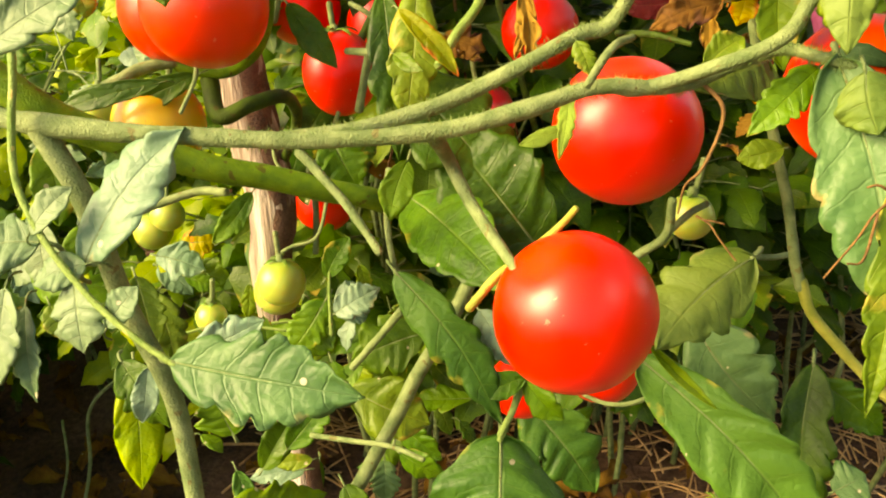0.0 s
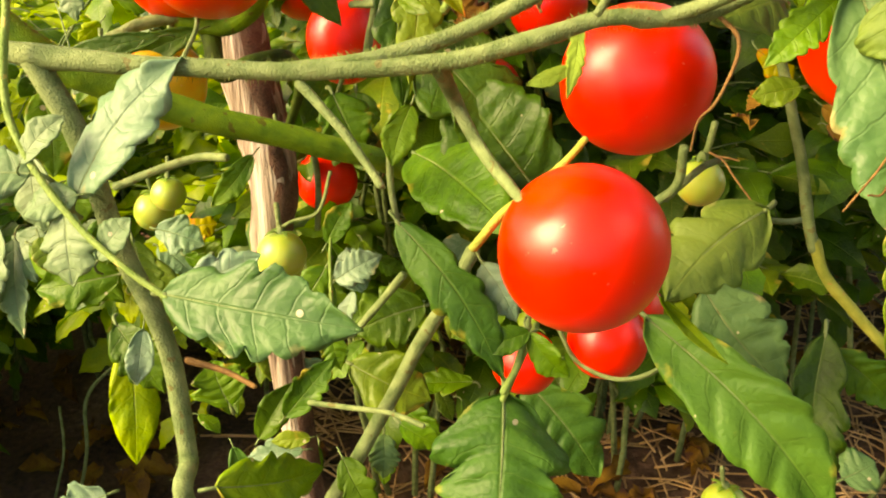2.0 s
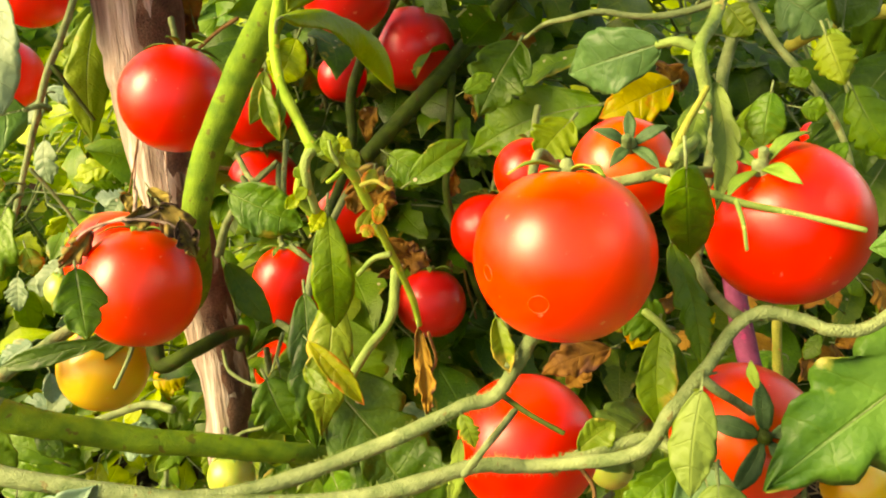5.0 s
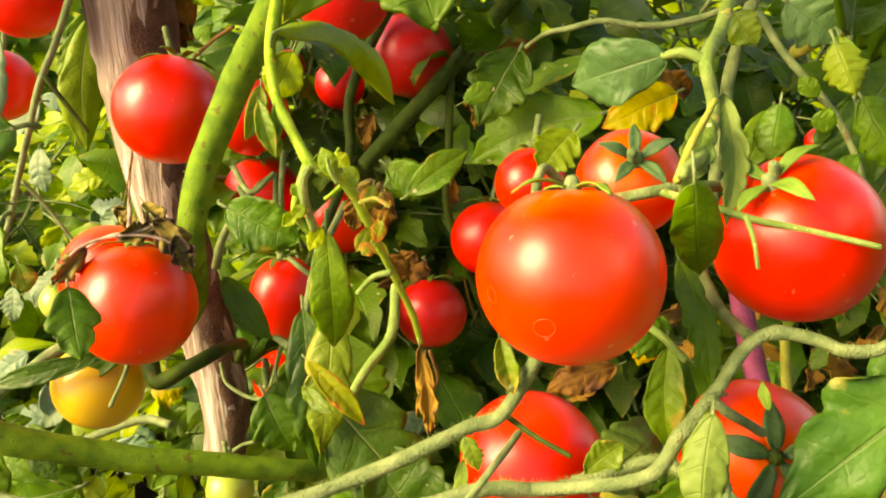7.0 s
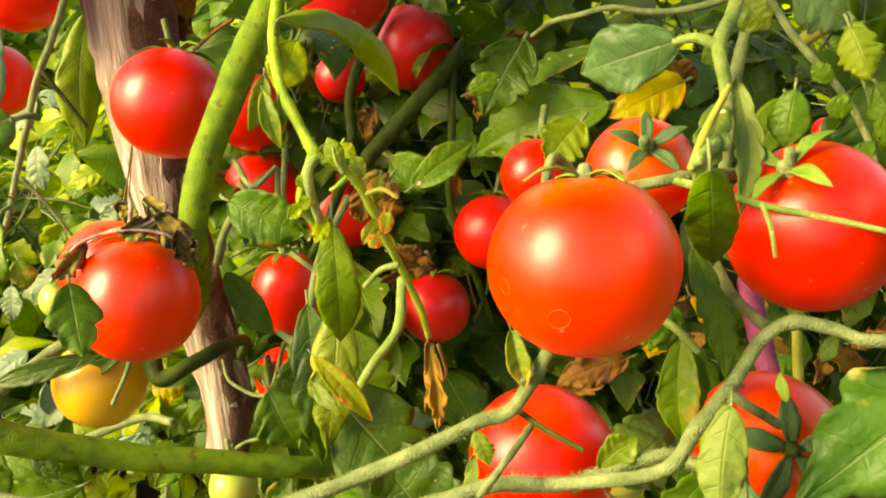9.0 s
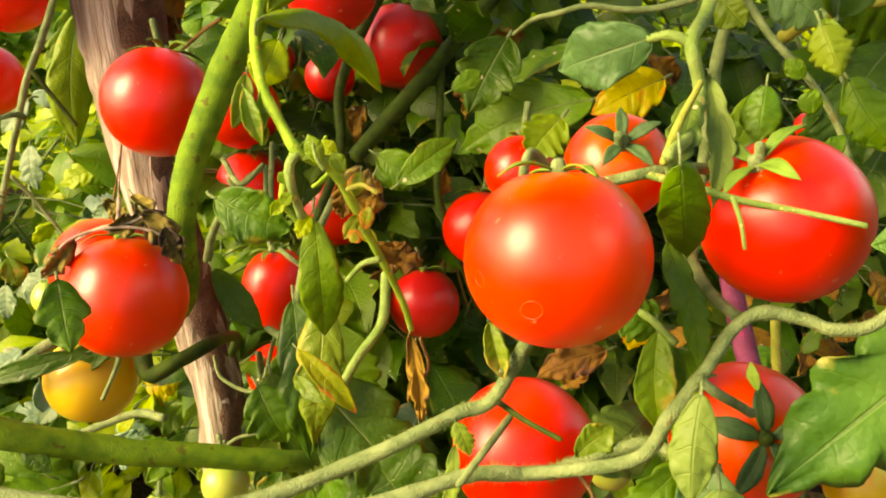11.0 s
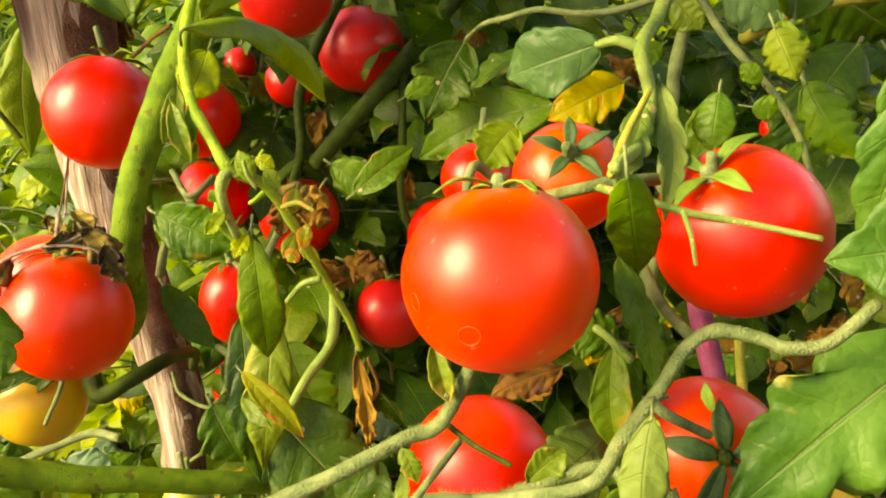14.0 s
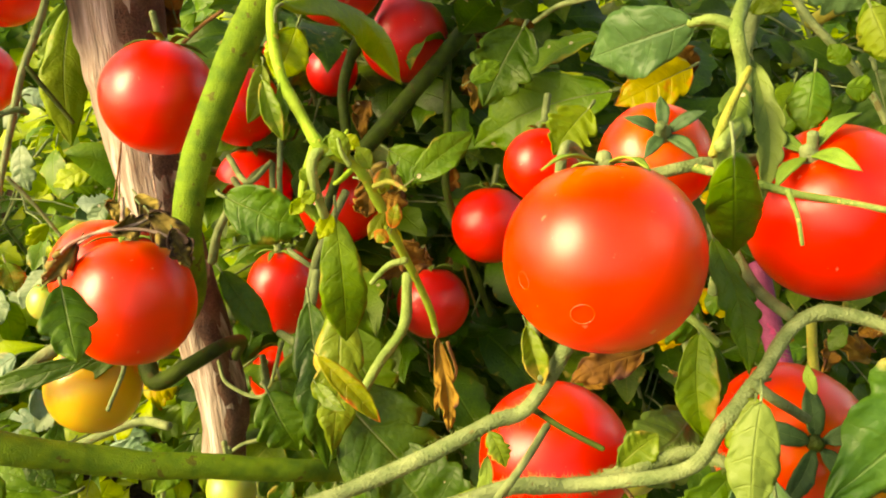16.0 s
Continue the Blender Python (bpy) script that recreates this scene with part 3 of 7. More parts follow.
vine(plant, [(0.056, 0.268, 0.658), (0.068, 0.268, 0.658), (0.101, 0.254, 0.676), (0.112, 0.257, 0.691), (0.122, 0.261, 0.705), (0.131, 0.266, 0.718), (0.139, 0.266, 0.723), (0.150, 0.262, 0.723), (0.157, 0.258, 0.722), (0.168, 0.257, 0.724), (0.180, 0.259, 0.735)], 0.0024, 0.0019, STEM, swell=(0.3, 0.6), fuzz=200)
vine(plant, [(0.119, 0.257, 0.705), (0.124, 0.256, 0.701), (0.131, 0.259, 0.695), (0.142, 0.267, 0.684)], 0.0017, 0.0016, STEM)
vine(plant, [(0.092, 0.311, 0.747), (0.108, 0.306, 0.753), (0.127, 0.313, 0.752), (0.141, 0.322, 0.748), (0.152, 0.330, 0.742)], 0.002, 0.002, STEM, swell=(0.3,))
vine(plant, [(0.108, 0.306, 0.753), (0.123, 0.296, 0.752), (0.136, 0.290, 0.750), (0.153, 0.283, 0.749), (0.170, 0.277, 0.747)], 0.0015, 0.0009, STEM_PALE)
vine(plant, [(0.111, 0.295, 0.761), (0.115, 0.301, 0.769), (0.120, 0.307, 0.776), (0.125, 0.313, 0.782)], 0.0015, 0.001, STEM_YELLOW)
vine(plant, [(0.131, 0.285, 0.753), (0.132, 0.278, 0.748), (0.133, 0.274, 0.741)], 0.0009, 0.0006, STEM_PALE)
vine(plant, [(0.068, 0.309, 0.748), (0.069, 0.312, 0.755), (0.072, 0.316, 0.757), (0.081, 0.323, 0.747), (0.093, 0.314, 0.745)], 0.0018, 0.0016, STEM)
vine(plant, [(0.189, 0.464, 0.822), (0.181, 0.450, 0.795), (0.170, 0.435, 0.763), (0.165, 0.419, 0.743), (0.160, 0.404, 0.723), (0.158, 0.395, 0.694), (0.156, 0.393, 0.657)], 0.0032, 0.0028, STEM)
vine(plant, [(0.162, 0.389, 0.796), (0.170, 0.377, 0.783), (0.181, 0.366, 0.771), (0.190, 0.358, 0.759), (0.195, 0.349, 0.747), (0.196, 0.336, 0.734), (0.208, 0.338, 0.714)], 0.0017, 0.0011, STEM)
vine(plant, [(-0.177, 0.549, 0.786), (-0.187, 0.526, 0.751), (-0.193, 0.511, 0.732), (-0.197, 0.493, 0.707), (-0.200, 0.477, 0.686), (-0.201, 0.455, 0.664), (-0.209, 0.434, 0.643)], 0.0022, 0.0016, STEM)
vine(plant, [(-0.190, 0.513, 0.735), (-0.180, 0.511, 0.720), (-0.170, 0.509, 0.705)], 0.0016, 0.0012, STEM_DARK)
vine(plant, [(-0.197, 0.477, 0.686), (-0.186, 0.476, 0.671), (-0.173, 0.472, 0.652)], 0.0012, 0.0009, STEM)
vine(plant, [(-0.192, 0.396, 0.602), (-0.177, 0.405, 0.610), (-0.166, 0.414, 0.616), (-0.154, 0.422, 0.621), (-0.136, 0.429, 0.623)], 0.0036, 0.0032, STEM)
vine(plant, [(-0.117, 0.390, 0.633), (-0.116, 0.381, 0.627), (-0.121, 0.369, 0.615)], 0.0012, 0.001, STEM)
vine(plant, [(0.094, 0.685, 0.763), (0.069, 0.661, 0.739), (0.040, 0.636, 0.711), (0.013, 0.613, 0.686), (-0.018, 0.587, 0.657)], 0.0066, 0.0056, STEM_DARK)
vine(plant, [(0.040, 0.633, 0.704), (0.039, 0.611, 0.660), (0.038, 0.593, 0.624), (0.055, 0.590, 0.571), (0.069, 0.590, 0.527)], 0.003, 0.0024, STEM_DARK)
vine(plant, [(-0.049, 0.467, 0.708), (-0.050, 0.458, 0.689), (-0.049, 0.449, 0.672)], 0.0016, 0.0013, STEM)
vine(plant, [(-0.078, 0.473, 0.697), (-0.066, 0.457, 0.689), (-0.054, 0.462, 0.698)], 0.0016, 0.0013, STEM)
vine(plant, [(-0.025, 0.393, 0.671), (-0.028, 0.386, 0.656), (-0.031, 0.379, 0.642), (-0.046, 0.398, 0.636)], 0.0022, 0.0017, STEM)
vine(plant, [(0.017, 0.357, 0.688), (0.015, 0.348, 0.670), (0.005, 0.342, 0.657), (-0.002, 0.336, 0.646)], 0.0023, 0.0019, STEM_PALE)
vine(plant, [(-0.063, 0.481, 0.577), (-0.080, 0.491, 0.531), (-0.105, 0.502, 0.532), (-0.111, 0.509, 0.545)], 0.0014, 0.0012, STEM)
vine(plant, [(0.129, 0.334, 0.723), (0.129, 0.310, 0.719), (0.132, 0.296, 0.714), (0.134, 0.274, 0.717)], 0.0022, 0.0019, STEM)
vine(plant, [(0.190, 0.367, 0.659), (0.190, 0.361, 0.648), (0.191, 0.354, 0.634)], 0.0022, 0.0022, STEM_YELLOW)
vine(plant, [(-0.049, 0.266, 0.636), (-0.043, 0.262, 0.631), (-0.031, 0.252, 0.621), (-0.021, 0.242, 0.610)], 0.0019, 0.0014, STEM, label="cut side shoot")
vine(plant, [(0.009, 0.244, 0.587), (0.018, 0.245, 0.599), (0.026, 0.244, 0.607), (0.037, 0.240, 0.620), (0.042, 0.238, 0.628)], 0.0016, 0.001, STEM_YELLOW)
vine(plant, [(0.023, 0.228, 0.611), (0.021, 0.237, 0.611), (0.011, 0.267, 0.614), (0.003, 0.279, 0.626), (-0.003, 0.266, 0.642)], 0.0015, 0.003, STEM)
vine(plant, [(0.086, 0.268, 0.659), (0.091, 0.262, 0.654), (0.090, 0.257, 0.647), (0.084, 0.251, 0.636), (0.080, 0.253, 0.629), (0.079, 0.253, 0.619)], 0.0008, 0.00035, TWIG_DRY)
vine(plant, [(0.046, 0.260, 0.661), (0.053, 0.260, 0.673), (0.064, 0.282, 0.671)], 0.0014, 0.0013, STEM)
vine(plant, [(0.061, 0.292, 0.670), (0.069, 0.278, 0.673), (0.080, 0.269, 0.672)], 0.0012, 0.0009, STEM_DARK)
vine(plant, [(0.133, 0.366, 0.661), (0.140, 0.354, 0.631), (0.147, 0.344, 0.606), (0.154, 0.337, 0.582), (0.158, 0.330, 0.562), (0.162, 0.325, 0.547)], 0.002, 0.0026, STEM)
vine(plant, [(0.162, 0.326, 0.550), (0.167, 0.320, 0.537), (0.177, 0.314, 0.526), (0.190, 0.308, 0.513), (0.208, 0.300, 0.497)], 0.0026, 0.0024, STEM_YELLOW)
vine(plant, [(0.148, 0.351, 0.549), (0.163, 0.360, 0.544), (0.177, 0.370, 0.541)], 0.0015, 0.0015, STEM)
vine(plant, [(0.117, 0.336, 0.584), (0.106, 0.325, 0.584), (0.092, 0.319, 0.573)], 0.0015, 0.0015, STEM)
vine(plant, [(-0.022, 0.315, 0.609), (-0.023, 0.309, 0.587), (-0.020, 0.305, 0.568), (-0.012, 0.302, 0.541)], 0.0016, 0.0012, STEM)
vine(plant, [(0.033, 0.283, 0.527), (0.029, 0.277, 0.515), (0.024, 0.272, 0.507)], 0.0015, 0.0015, STEM_PALE)
vine(plant, [(0.015, 0.406, 0.503), (0.002, 0.394, 0.480), (-0.014, 0.390, 0.452), (-0.028, 0.386, 0.422), (-0.049, 0.376, 0.383), (-0.067, 0.371, 0.351)], 0.004, 0.0045, STEM)
vine(plant, [(-0.022, 0.373, 0.505), (-0.035, 0.375, 0.486), (-0.050, 0.376, 0.466)], 0.0022, 0.002, STEM)
vine(plant, [(-0.071, 0.350, 0.440), (-0.049, 0.341, 0.444), (-0.027, 0.332, 0.448), (-0.010, 0.321, 0.449)], 0.0015, 0.0013, STEM)
vine(plant, [(-0.128, 0.524, 0.448), (-0.111, 0.530, 0.459), (-0.091, 0.534, 0.466), (-0.083, 0.547, 0.491)], 0.0014, 0.0014, STEM)
vine(plant, [(-0.199, 0.457, 0.516), (-0.174, 0.462, 0.525), (-0.150, 0.466, 0.532), (-0.130, 0.456, 0.536)], 0.0026, 0.0026, STEM)
vine(plant, [(-0.101, 0.584, 0.498), (-0.096, 0.570, 0.472), (-0.096, 0.555, 0.442)], 0.0024, 0.0024, STEM)
vine(plant, [(0.068, 0.420, 0.443), (0.079, 0.412, 0.426), (0.097, 0.399, 0.423), (0.114, 0.391, 0.430), (0.131, 0.396, 0.438)], 0.0014, 0.0014, STEM)
vine(plant, [(0.069, 0.312, 0.553), (0.078, 0.301, 0.575), (0.089, 0.297, 0.588), (0.089, 0.294, 0.605)], 0.002, 0.0018, STEM)
vine(plant, [(-0.142, 0.377, 0.447), (-0.119, 0.366, 0.448), (-0.100, 0.354, 0.447)], 0.002, 0.0014, TWIG_DRY)
vine(plant, [(0.032, 0.320, 0.680), (0.035, 0.319, 0.667), (0.030, 0.315, 0.659), (0.034, 0.311, 0.651)], 0.0007, 0.0006, TWIG_DRY, label="withered brown flower stalk")

# the fruit
tomato((0.0424, 0.2272, 0.5961), 0.0264, (-0.56, -0.16, 0.82), RED, seed=1, sepals=0, stalk=0)
tomato((0.0744, 0.3221, 0.6231), 0.0303, (-0.15, -0.10, 0.98), RED, seed=2, sepals=0, stalk=0)
leaf(plant, (0.045, 0.289, 0.653), (0.041, 0.276, 0.629), 0.0069, (-0.09, -0.88, 0.47), CALYX, "tooth", 0.06, 0.12, 0.12, 3)
leaf(plant, (0.045, 0.291, 0.636), (0.028, 0.288, 0.630), 0.0063, (0.02, -0.91, 0.41), CALYX, "smooth", 0.06, 0.12, 0.12, 4)
tomato((-0.1084, 0.3885, 0.6599), 0.0293, (0.00, 0.51, 0.86), ORANGE, "large ripe tomato with an orange shoulder beside the stake", seed=5, stalk=0.012, ribs=0.02)
tomato((-0.1384, 0.4400, 0.6470), 0.0290, (0.00, 0.51, 0.86), ORANGE, "ripe tomato half hidden behind another beside the stake", seed=6, stalk=0, sepals=0)
tomato((0.0759, 0.2720, 0.7392), 0.0286, (0.00, 0.39, 0.92), ORANGE, "large ripe orange-red tomato with a faint ring mark", squash=0.955, seed=7, stalk=0.0, sepals=4, marks=[((-0.37, -0.92, -0.10), 0.0034), ((-0.86, -0.5, 0.03), 0.0025)])
tomato((0.1584, 0.3072, 0.7354), 0.0287, (-0.55, -0.18, 0.82), RED, seed=8, stalk=0.01, sepals=4, rise=(0.95, 1.2), spread=(0.55, 0.8), broad=0.2)
tomato((0.1052, 0.3346, 0.7445), 0.0197, (-0.10, -0.67, 0.73), ORANGE, "ripe orange-red tomato behind a larger one", seed=9, stalk=0.01, calyx_mat=STAR, rise=(1.1, 1.5), spread=(0.65, 0.85), broad=0.24)
tomato((0.1570, 0.3034, 0.6452), 0.0285, (-0.05, -0.80, 0.60), ORANGE, "ripe orange-red tomato with a star-shaped green calyx", seed=10, stalk=0.006, calyx_mat=STAR, stalk_mat=STEM_DARK, spread=(0.68, 0.85), broad=0.27)
tomato((-0.1152, 0.4937, 0.7227), 0.0304, (0.10, 0.55, 0.83), RED, "ripe red tomato hanging in front of the stake", seed=11)
tomato((-0.1120, 0.6656, 0.6648), 0.0295, (0.00, 0.63, 0.78), RED, seed=12)
tomato((0.0096, 0.6782, 0.7107), 0.0322, (0.00, 0.47, 0.89), RED_SHADED, "red tomato high on the plant, coloured darker for shade", seed=13)
tomato((-0.0278, 0.5817, 0.7695), 0.0289, (0.00, 0.47, 0.89), RED_SHADED, "red tomato high on the plant, coloured darker for shade", seed=14)
tomato((-0.1108, 0.6684, 0.6004), 0.0305, (0.00, 0.19, 0.98), RED, seed=15)
tomato((-0.0651, 0.5177, 0.5908), 0.0235, (-0.10, 0.18, 0.98), RED, "ripe red plum-shaped tomato", squash=1.16, seed=16)
tomato((-0.0430, 0.6456, 0.5919), 0.0305, (0.00, 0.47, 0.89), RED, seed=17)
tomato((0.0683, 0.5884, 0.6005), 0.0272, (0.00, 0.55, 0.84), RED, seed=18)
tomato((0.0272, 0.5903, 0.5372), 0.0267, (0.00, 0.55, 0.84), RED_SHADED, "small red tomato deep among the leaves, coloured darker for shade", seed=19)
tomato((0.0800, 0.4366, 0.7036), 0.0180, (0.00, 0.55, 0.84), RED, seed=20)
tomato((-0.2136, 0.5540, 0.7736), 0.0251, (0.00, 0.55, 0.84), RED, seed=21)
tomato((-0.2535, 0.5794, 0.7125), 0.0233, (0.00, 0.55, 0.84), RED, seed=22)
tomato((-0.1505, 0.4220, 0.5900), 0.0245, (0.10, 0.55, 0.83), YELLOW_FRUIT, "unripe yellow tomato under a leaf", seed=23)
tomato((-0.0979, 0.6238, 0.4526), 0.0252, (0.10, 0.55, 0.83), RED, seed=24)
tomato((0.0497, 0.4260, 0.4149), 0.0209, (0.10, 0.55, 0.83), RED, "small red tomato low on the plant", seed=25)
tomato((0.0994, 0.4259, 0.4310), 0.0243, (0.10, 0.55, 0.83), RED, "small red tomato low on the plant", seed=26)
tomato((0.1143, 0.4570, 0.4346), 0.0252, (0.20, 0.25, 0.95), RED, "ripe red tomato hidden behind a larger one", seed=27, sepals=0, stalk=0)
tomato((-0.1100, 0.4899, 0.4540), 0.0164, (0.00, 0.19, 0.98), GREEN_FRUIT, "small unripe pale green tomato", seed=28)
tomato((-0.2463, 0.6729, 0.4170), 0.0152, (0.00, 0.19, 0.98), GREEN_FRUIT, "small unripe pale green tomato", seed=29)
tomato((-0.2483, 0.5823, 0.5487), 0.0138, (0.00, 0.19, 0.98), GREEN_FRUIT, "small unripe pale green tomato", seed=30)
tomato((-0.0430, 0.6590, 0.5077), 0.0134, (0.00, 0.19, 0.98), GREEN_FRUIT, "small unripe pale green tomato", seed=31)
vine(plant, [(0.075, 0.443, 0.770), (0.080, 0.410, 0.783), (0.088, 0.393, 0.789), (0.099, 0.387, 0.793), (0.113, 0.384, 0.792), (0.127, 0.382, 0.793), (0.144, 0.382, 0.798), (0.160, 0.388, 0.805)], 0.001, 0.0015, STEM)
vine(plant, [(0.212, 0.467, 0.763), (0.217, 0.446, 0.776), (0.228, 0.435, 0.784), (0.242, 0.429, 0.788), (0.257, 0.424, 0.791), (0.263, 0.416, 0.797), (0.268, 0.411, 0.799), (0.282, 0.412, 0.790)], 0.0034, 0.0026, STEM_YELLOW)
vine(plant, [(-0.064, 0.398, 0.473), (-0.065, 0.410, 0.497), (-0.064, 0.419, 0.514)], 0.0012, 0.0008, STEM_PALE)
vine(plant, [(-0.170, 0.430, 0.449), (-0.135, 0.434, 0.456), (-0.096, 0.432, 0.453)], 0.001, 0.0008, STEM_PALE)
vine(plant, [(-0.047, 0.447, 0.590), (-0.042, 0.454, 0.614), (-0.037, 0.459, 0.636), (-0.032, 0.466, 0.650), (-0.020, 0.487, 0.670)], 0.0024, 0.0022, STEM)
vine(plant, [(-0.038, 0.460, 0.638), (-0.044, 0.462, 0.642), (-0.051, 0.469, 0.644)], 0.0016, 0.0015, STEM)
vine(plant, [(-0.097, 0.480, 0.632), (-0.092, 0.483, 0.649), (-0.084, 0.484, 0.663)], 0.0026, 0.0022, STEM)
vine(plant, [(-0.091, 0.529, 0.662), (-0.084, 0.517, 0.661), (-0.074, 0.511, 0.672), (-0.067, 0.513, 0.676)], 0.002, 0.0017, STEM)
vine(plant, [(-0.062, 0.504, 0.681), (-0.062, 0.497, 0.667), (-0.064, 0.500, 0.651)], 0.0017, 0.0015, STEM)
vine(plant, [(0.115, 0.315, 0.694), (0.119, 0.309, 0.693), (0.125, 0.302, 0.689)], 0.0016, 0.0015, STEM_PALE)
vine(plant, [(-0.142, 0.502, 0.700), (-0.143, 0.491, 0.685), (-0.142, 0.471, 0.671)], 0.0005, 0.0005, TWIG_DRY)
vine(plant, [(-0.120, 0.566, 0.735), (-0.105, 0.561, 0.747), (-0.091, 0.554, 0.756)], 0.0012, 0.0012, TWIG_DRY)
vine(plant, [(0.144, 0.243, 0.658), (0.145, 0.235, 0.652), (0.142, 0.229, 0.645), (0.134, 0.225, 0.638), (0.128, 0.223, 0.633), (0.124, 0.222, 0.625), (0.116, 0.220, 0.613)], 0.0006, 0.0003, TWIG_DRY, label="thin brown withered tendril")
vine(plant, [(0.134, 0.225, 0.638), (0.129, 0.226, 0.641), (0.126, 0.227, 0.640)], 0.0005, 0.0003, TWIG_DRY)
vine(plant, [(0.129, 0.223, 0.633), (0.126, 0.219, 0.620), (0.121, 0.218, 0.619)], 0.0005, 0.0003, TWIG_DRY)
vine(plant, [(0.084, 0.249, 0.620), (0.088, 0.247, 0.618), (0.091, 0.244, 0.614), (0.097, 0.242, 0.607)], 0.0004, 0.0003, TWIG_DRY)
vine(plant, [(0.086, 0.248, 0.619), (0.089, 0.247, 0.619), (0.093, 0.247, 0.618)], 0.0004, 0.0003, TWIG_DRY)

# the leaves of the fruiting plant, from the low part of the vine upwards
leaf(plant, (-0.123, 0.249, 0.601), (-0.088, 0.271, 0.643), 0.0282, (-0.27, -0.74, 0.62), BLUE, "tooth", 0.04, 0.2, 0.12, 32, label="narrow bluish-green leaf with pale spots")
leaf(plant, (-0.088, 0.220, 0.582), (-0.024, 0.204, 0.580), 0.0310, (-0.16, -0.75, 0.65), TEAL, "tooth", 0.03, 0.12, 0.12, 33, rib=STEM, label="large bluish-green leaf with insect holes")
leaf(plant, (-0.083, 0.226, 0.580), (-0.059, 0.232, 0.590), 0.0149, (0.01, -0.89, 0.45), BLUE, "lobe", 0.06, 0.12, 0.12, 34)
leaf(plant, (-0.136, 0.243, 0.676), (-0.102, 0.253, 0.695), 0.0176, (-0.09, -0.81, 0.58), PALE, "tooth", 0.06, 0.12, 0.12, 35)
leaf(plant, (-0.139, 0.250, 0.613), (-0.125, 0.257, 0.627), 0.0121, (-0.18, -0.78, 0.60), PALE, "smooth", 0.06, 0.12, 0.12, 36)
leaf(plant, (-0.120, 0.245, 0.604), (-0.138, 0.242, 0.598), 0.0153, (-0.16, -0.58, 0.80), PALE, "smooth", 0.06, 0.12, 0.12, 37)
leaf(plant, (-0.111, 0.231, 0.588), (-0.101, 0.237, 0.600), 0.0125, (-0.27, -0.74, 0.62), PALE, "smooth", 0.06, 0.12, 0.12, 38)
leaf(plant, (-0.123, 0.240, 0.600), (-0.120, 0.229, 0.579), 0.0230, (-0.19, -0.88, 0.43), PALE, "lobe", 0.06, 0.12, 0.12, 39)
leaf(plant, (-0.143, 0.243, 0.589), (-0.139, 0.227, 0.560), 0.0130, (-0.14, -0.88, 0.45), PALE, "tooth", 0.06, 0.4, 0.12, 40)
leaf(plant, (-0.147, 0.241, 0.597), (-0.149, 0.226, 0.568), 0.0174, (-0.13, -0.87, 0.47), PALE, "tooth", 0.06, 0.12, 0.12, 41)
leaf(plant, (-0.138, 0.253, 0.608), (-0.161, 0.252, 0.606), 0.0271, (-0.04, -0.50, 0.87), PALE, "lobe", 0.06, 0.12, 0.12, 42)
leaf(plant, (-0.132, 0.238, 0.592), (-0.128, 0.233, 0.582), 0.0095, (0.40, -0.74, 0.54), OLIVE, "smooth", 0.06, 0.12, 0.12, 43)
leaf(plant, (-0.212, 0.467, 0.404), (-0.206, 0.426, 0.327), 0.0330, (0.35, -0.81, 0.46), LIME, "smooth", 0.06, 0.12, 0.12, 44, label="yellowing hanging leaf")
leaf(plant, (-0.174, 0.369, 0.475), (-0.148, 0.352, 0.443), 0.0286, (-0.05, -0.90, 0.44), DARK, "tooth", 0.06, 0.12, 0.12, 45)
leaf(plant, (-0.014, 0.308, 0.616), (-0.021, 0.297, 0.595), 0.0139, (0.07, -0.89, 0.45), GREEN, "smooth", 0.06, 0.12, 0.12, 46)
leaf(plant, (-0.015, 0.351, 0.580), (0.023, 0.258, 0.586), 0.0348, (-0.61, -0.20, 0.77), GREEN, "net", 0.06, 0.12, 0.12, 47)
leaf(plant, (0.044, 0.316, 0.568), (0.001, 0.342, 0.616), 0.0488, (-0.07, -0.91, 0.42), DARK, "net", 0.06, 0.12, 0.12, 48, label="large dark wrinkled leaf")
leaf(plant, (-0.020, 0.300, 0.570), (0.024, 0.270, 0.514), 0.0235, (0.05, -0.86, 0.50), BRIGHT, "tooth", 0.06, -0.15, 0.12, 49)
leaf(plant, (0.1253, 0.2952, 0.5794), (0.0816, 0.2643, 0.5555), 0.0360, (-0.30, -0.85, 0.43), UNDER, "tooth", 0.06, -0.12, 0.12, 52, label="mid-green veined leaf curling at its edge")
leaf(plant, (0.080, 0.267, 0.556), (0.107, 0.256, 0.533), 0.0053, (-0.02, -0.90, 0.43), FRESH, "smooth", -0.2, 0.7, 0.12, 53)
leaf(plant, (0.120, 0.334, 0.521), (0.159, 0.313, 0.480), 0.0448, (-0.10, -0.92, 0.37), TEAL, "tooth", 0.06, 0.1, 0.12, 54)
leaf(plant, (0.086, 0.305, 0.524), (0.164, 0.257, 0.453), 0.0400, (-0.16, -0.89, 0.43), BRIGHT, "net", 0.08, 0.12, 0.12, 55, label="large drooping green leaf with a brown edge")
leaf(plant, (0.192, 0.353, 0.486), (0.190, 0.309, 0.402), 0.0328, (-0.42, -0.80, 0.42), DARK, "tooth", 0.06, 0.4, 0.12, 56)
leaf(plant, (0.194, 0.349, 0.477), (0.228, 0.336, 0.452), 0.0256, (-0.13, -0.94, 0.30), GREEN, "tooth", 0.06, 0.12, 0.12, 57)
leaf(plant, (0.287, 0.457, 0.295), (0.311, 0.463, 0.306), 0.0366, (-0.18, -0.64, 0.75), TEAL, "smooth", 0.06, 0.12, 0.12, 58)
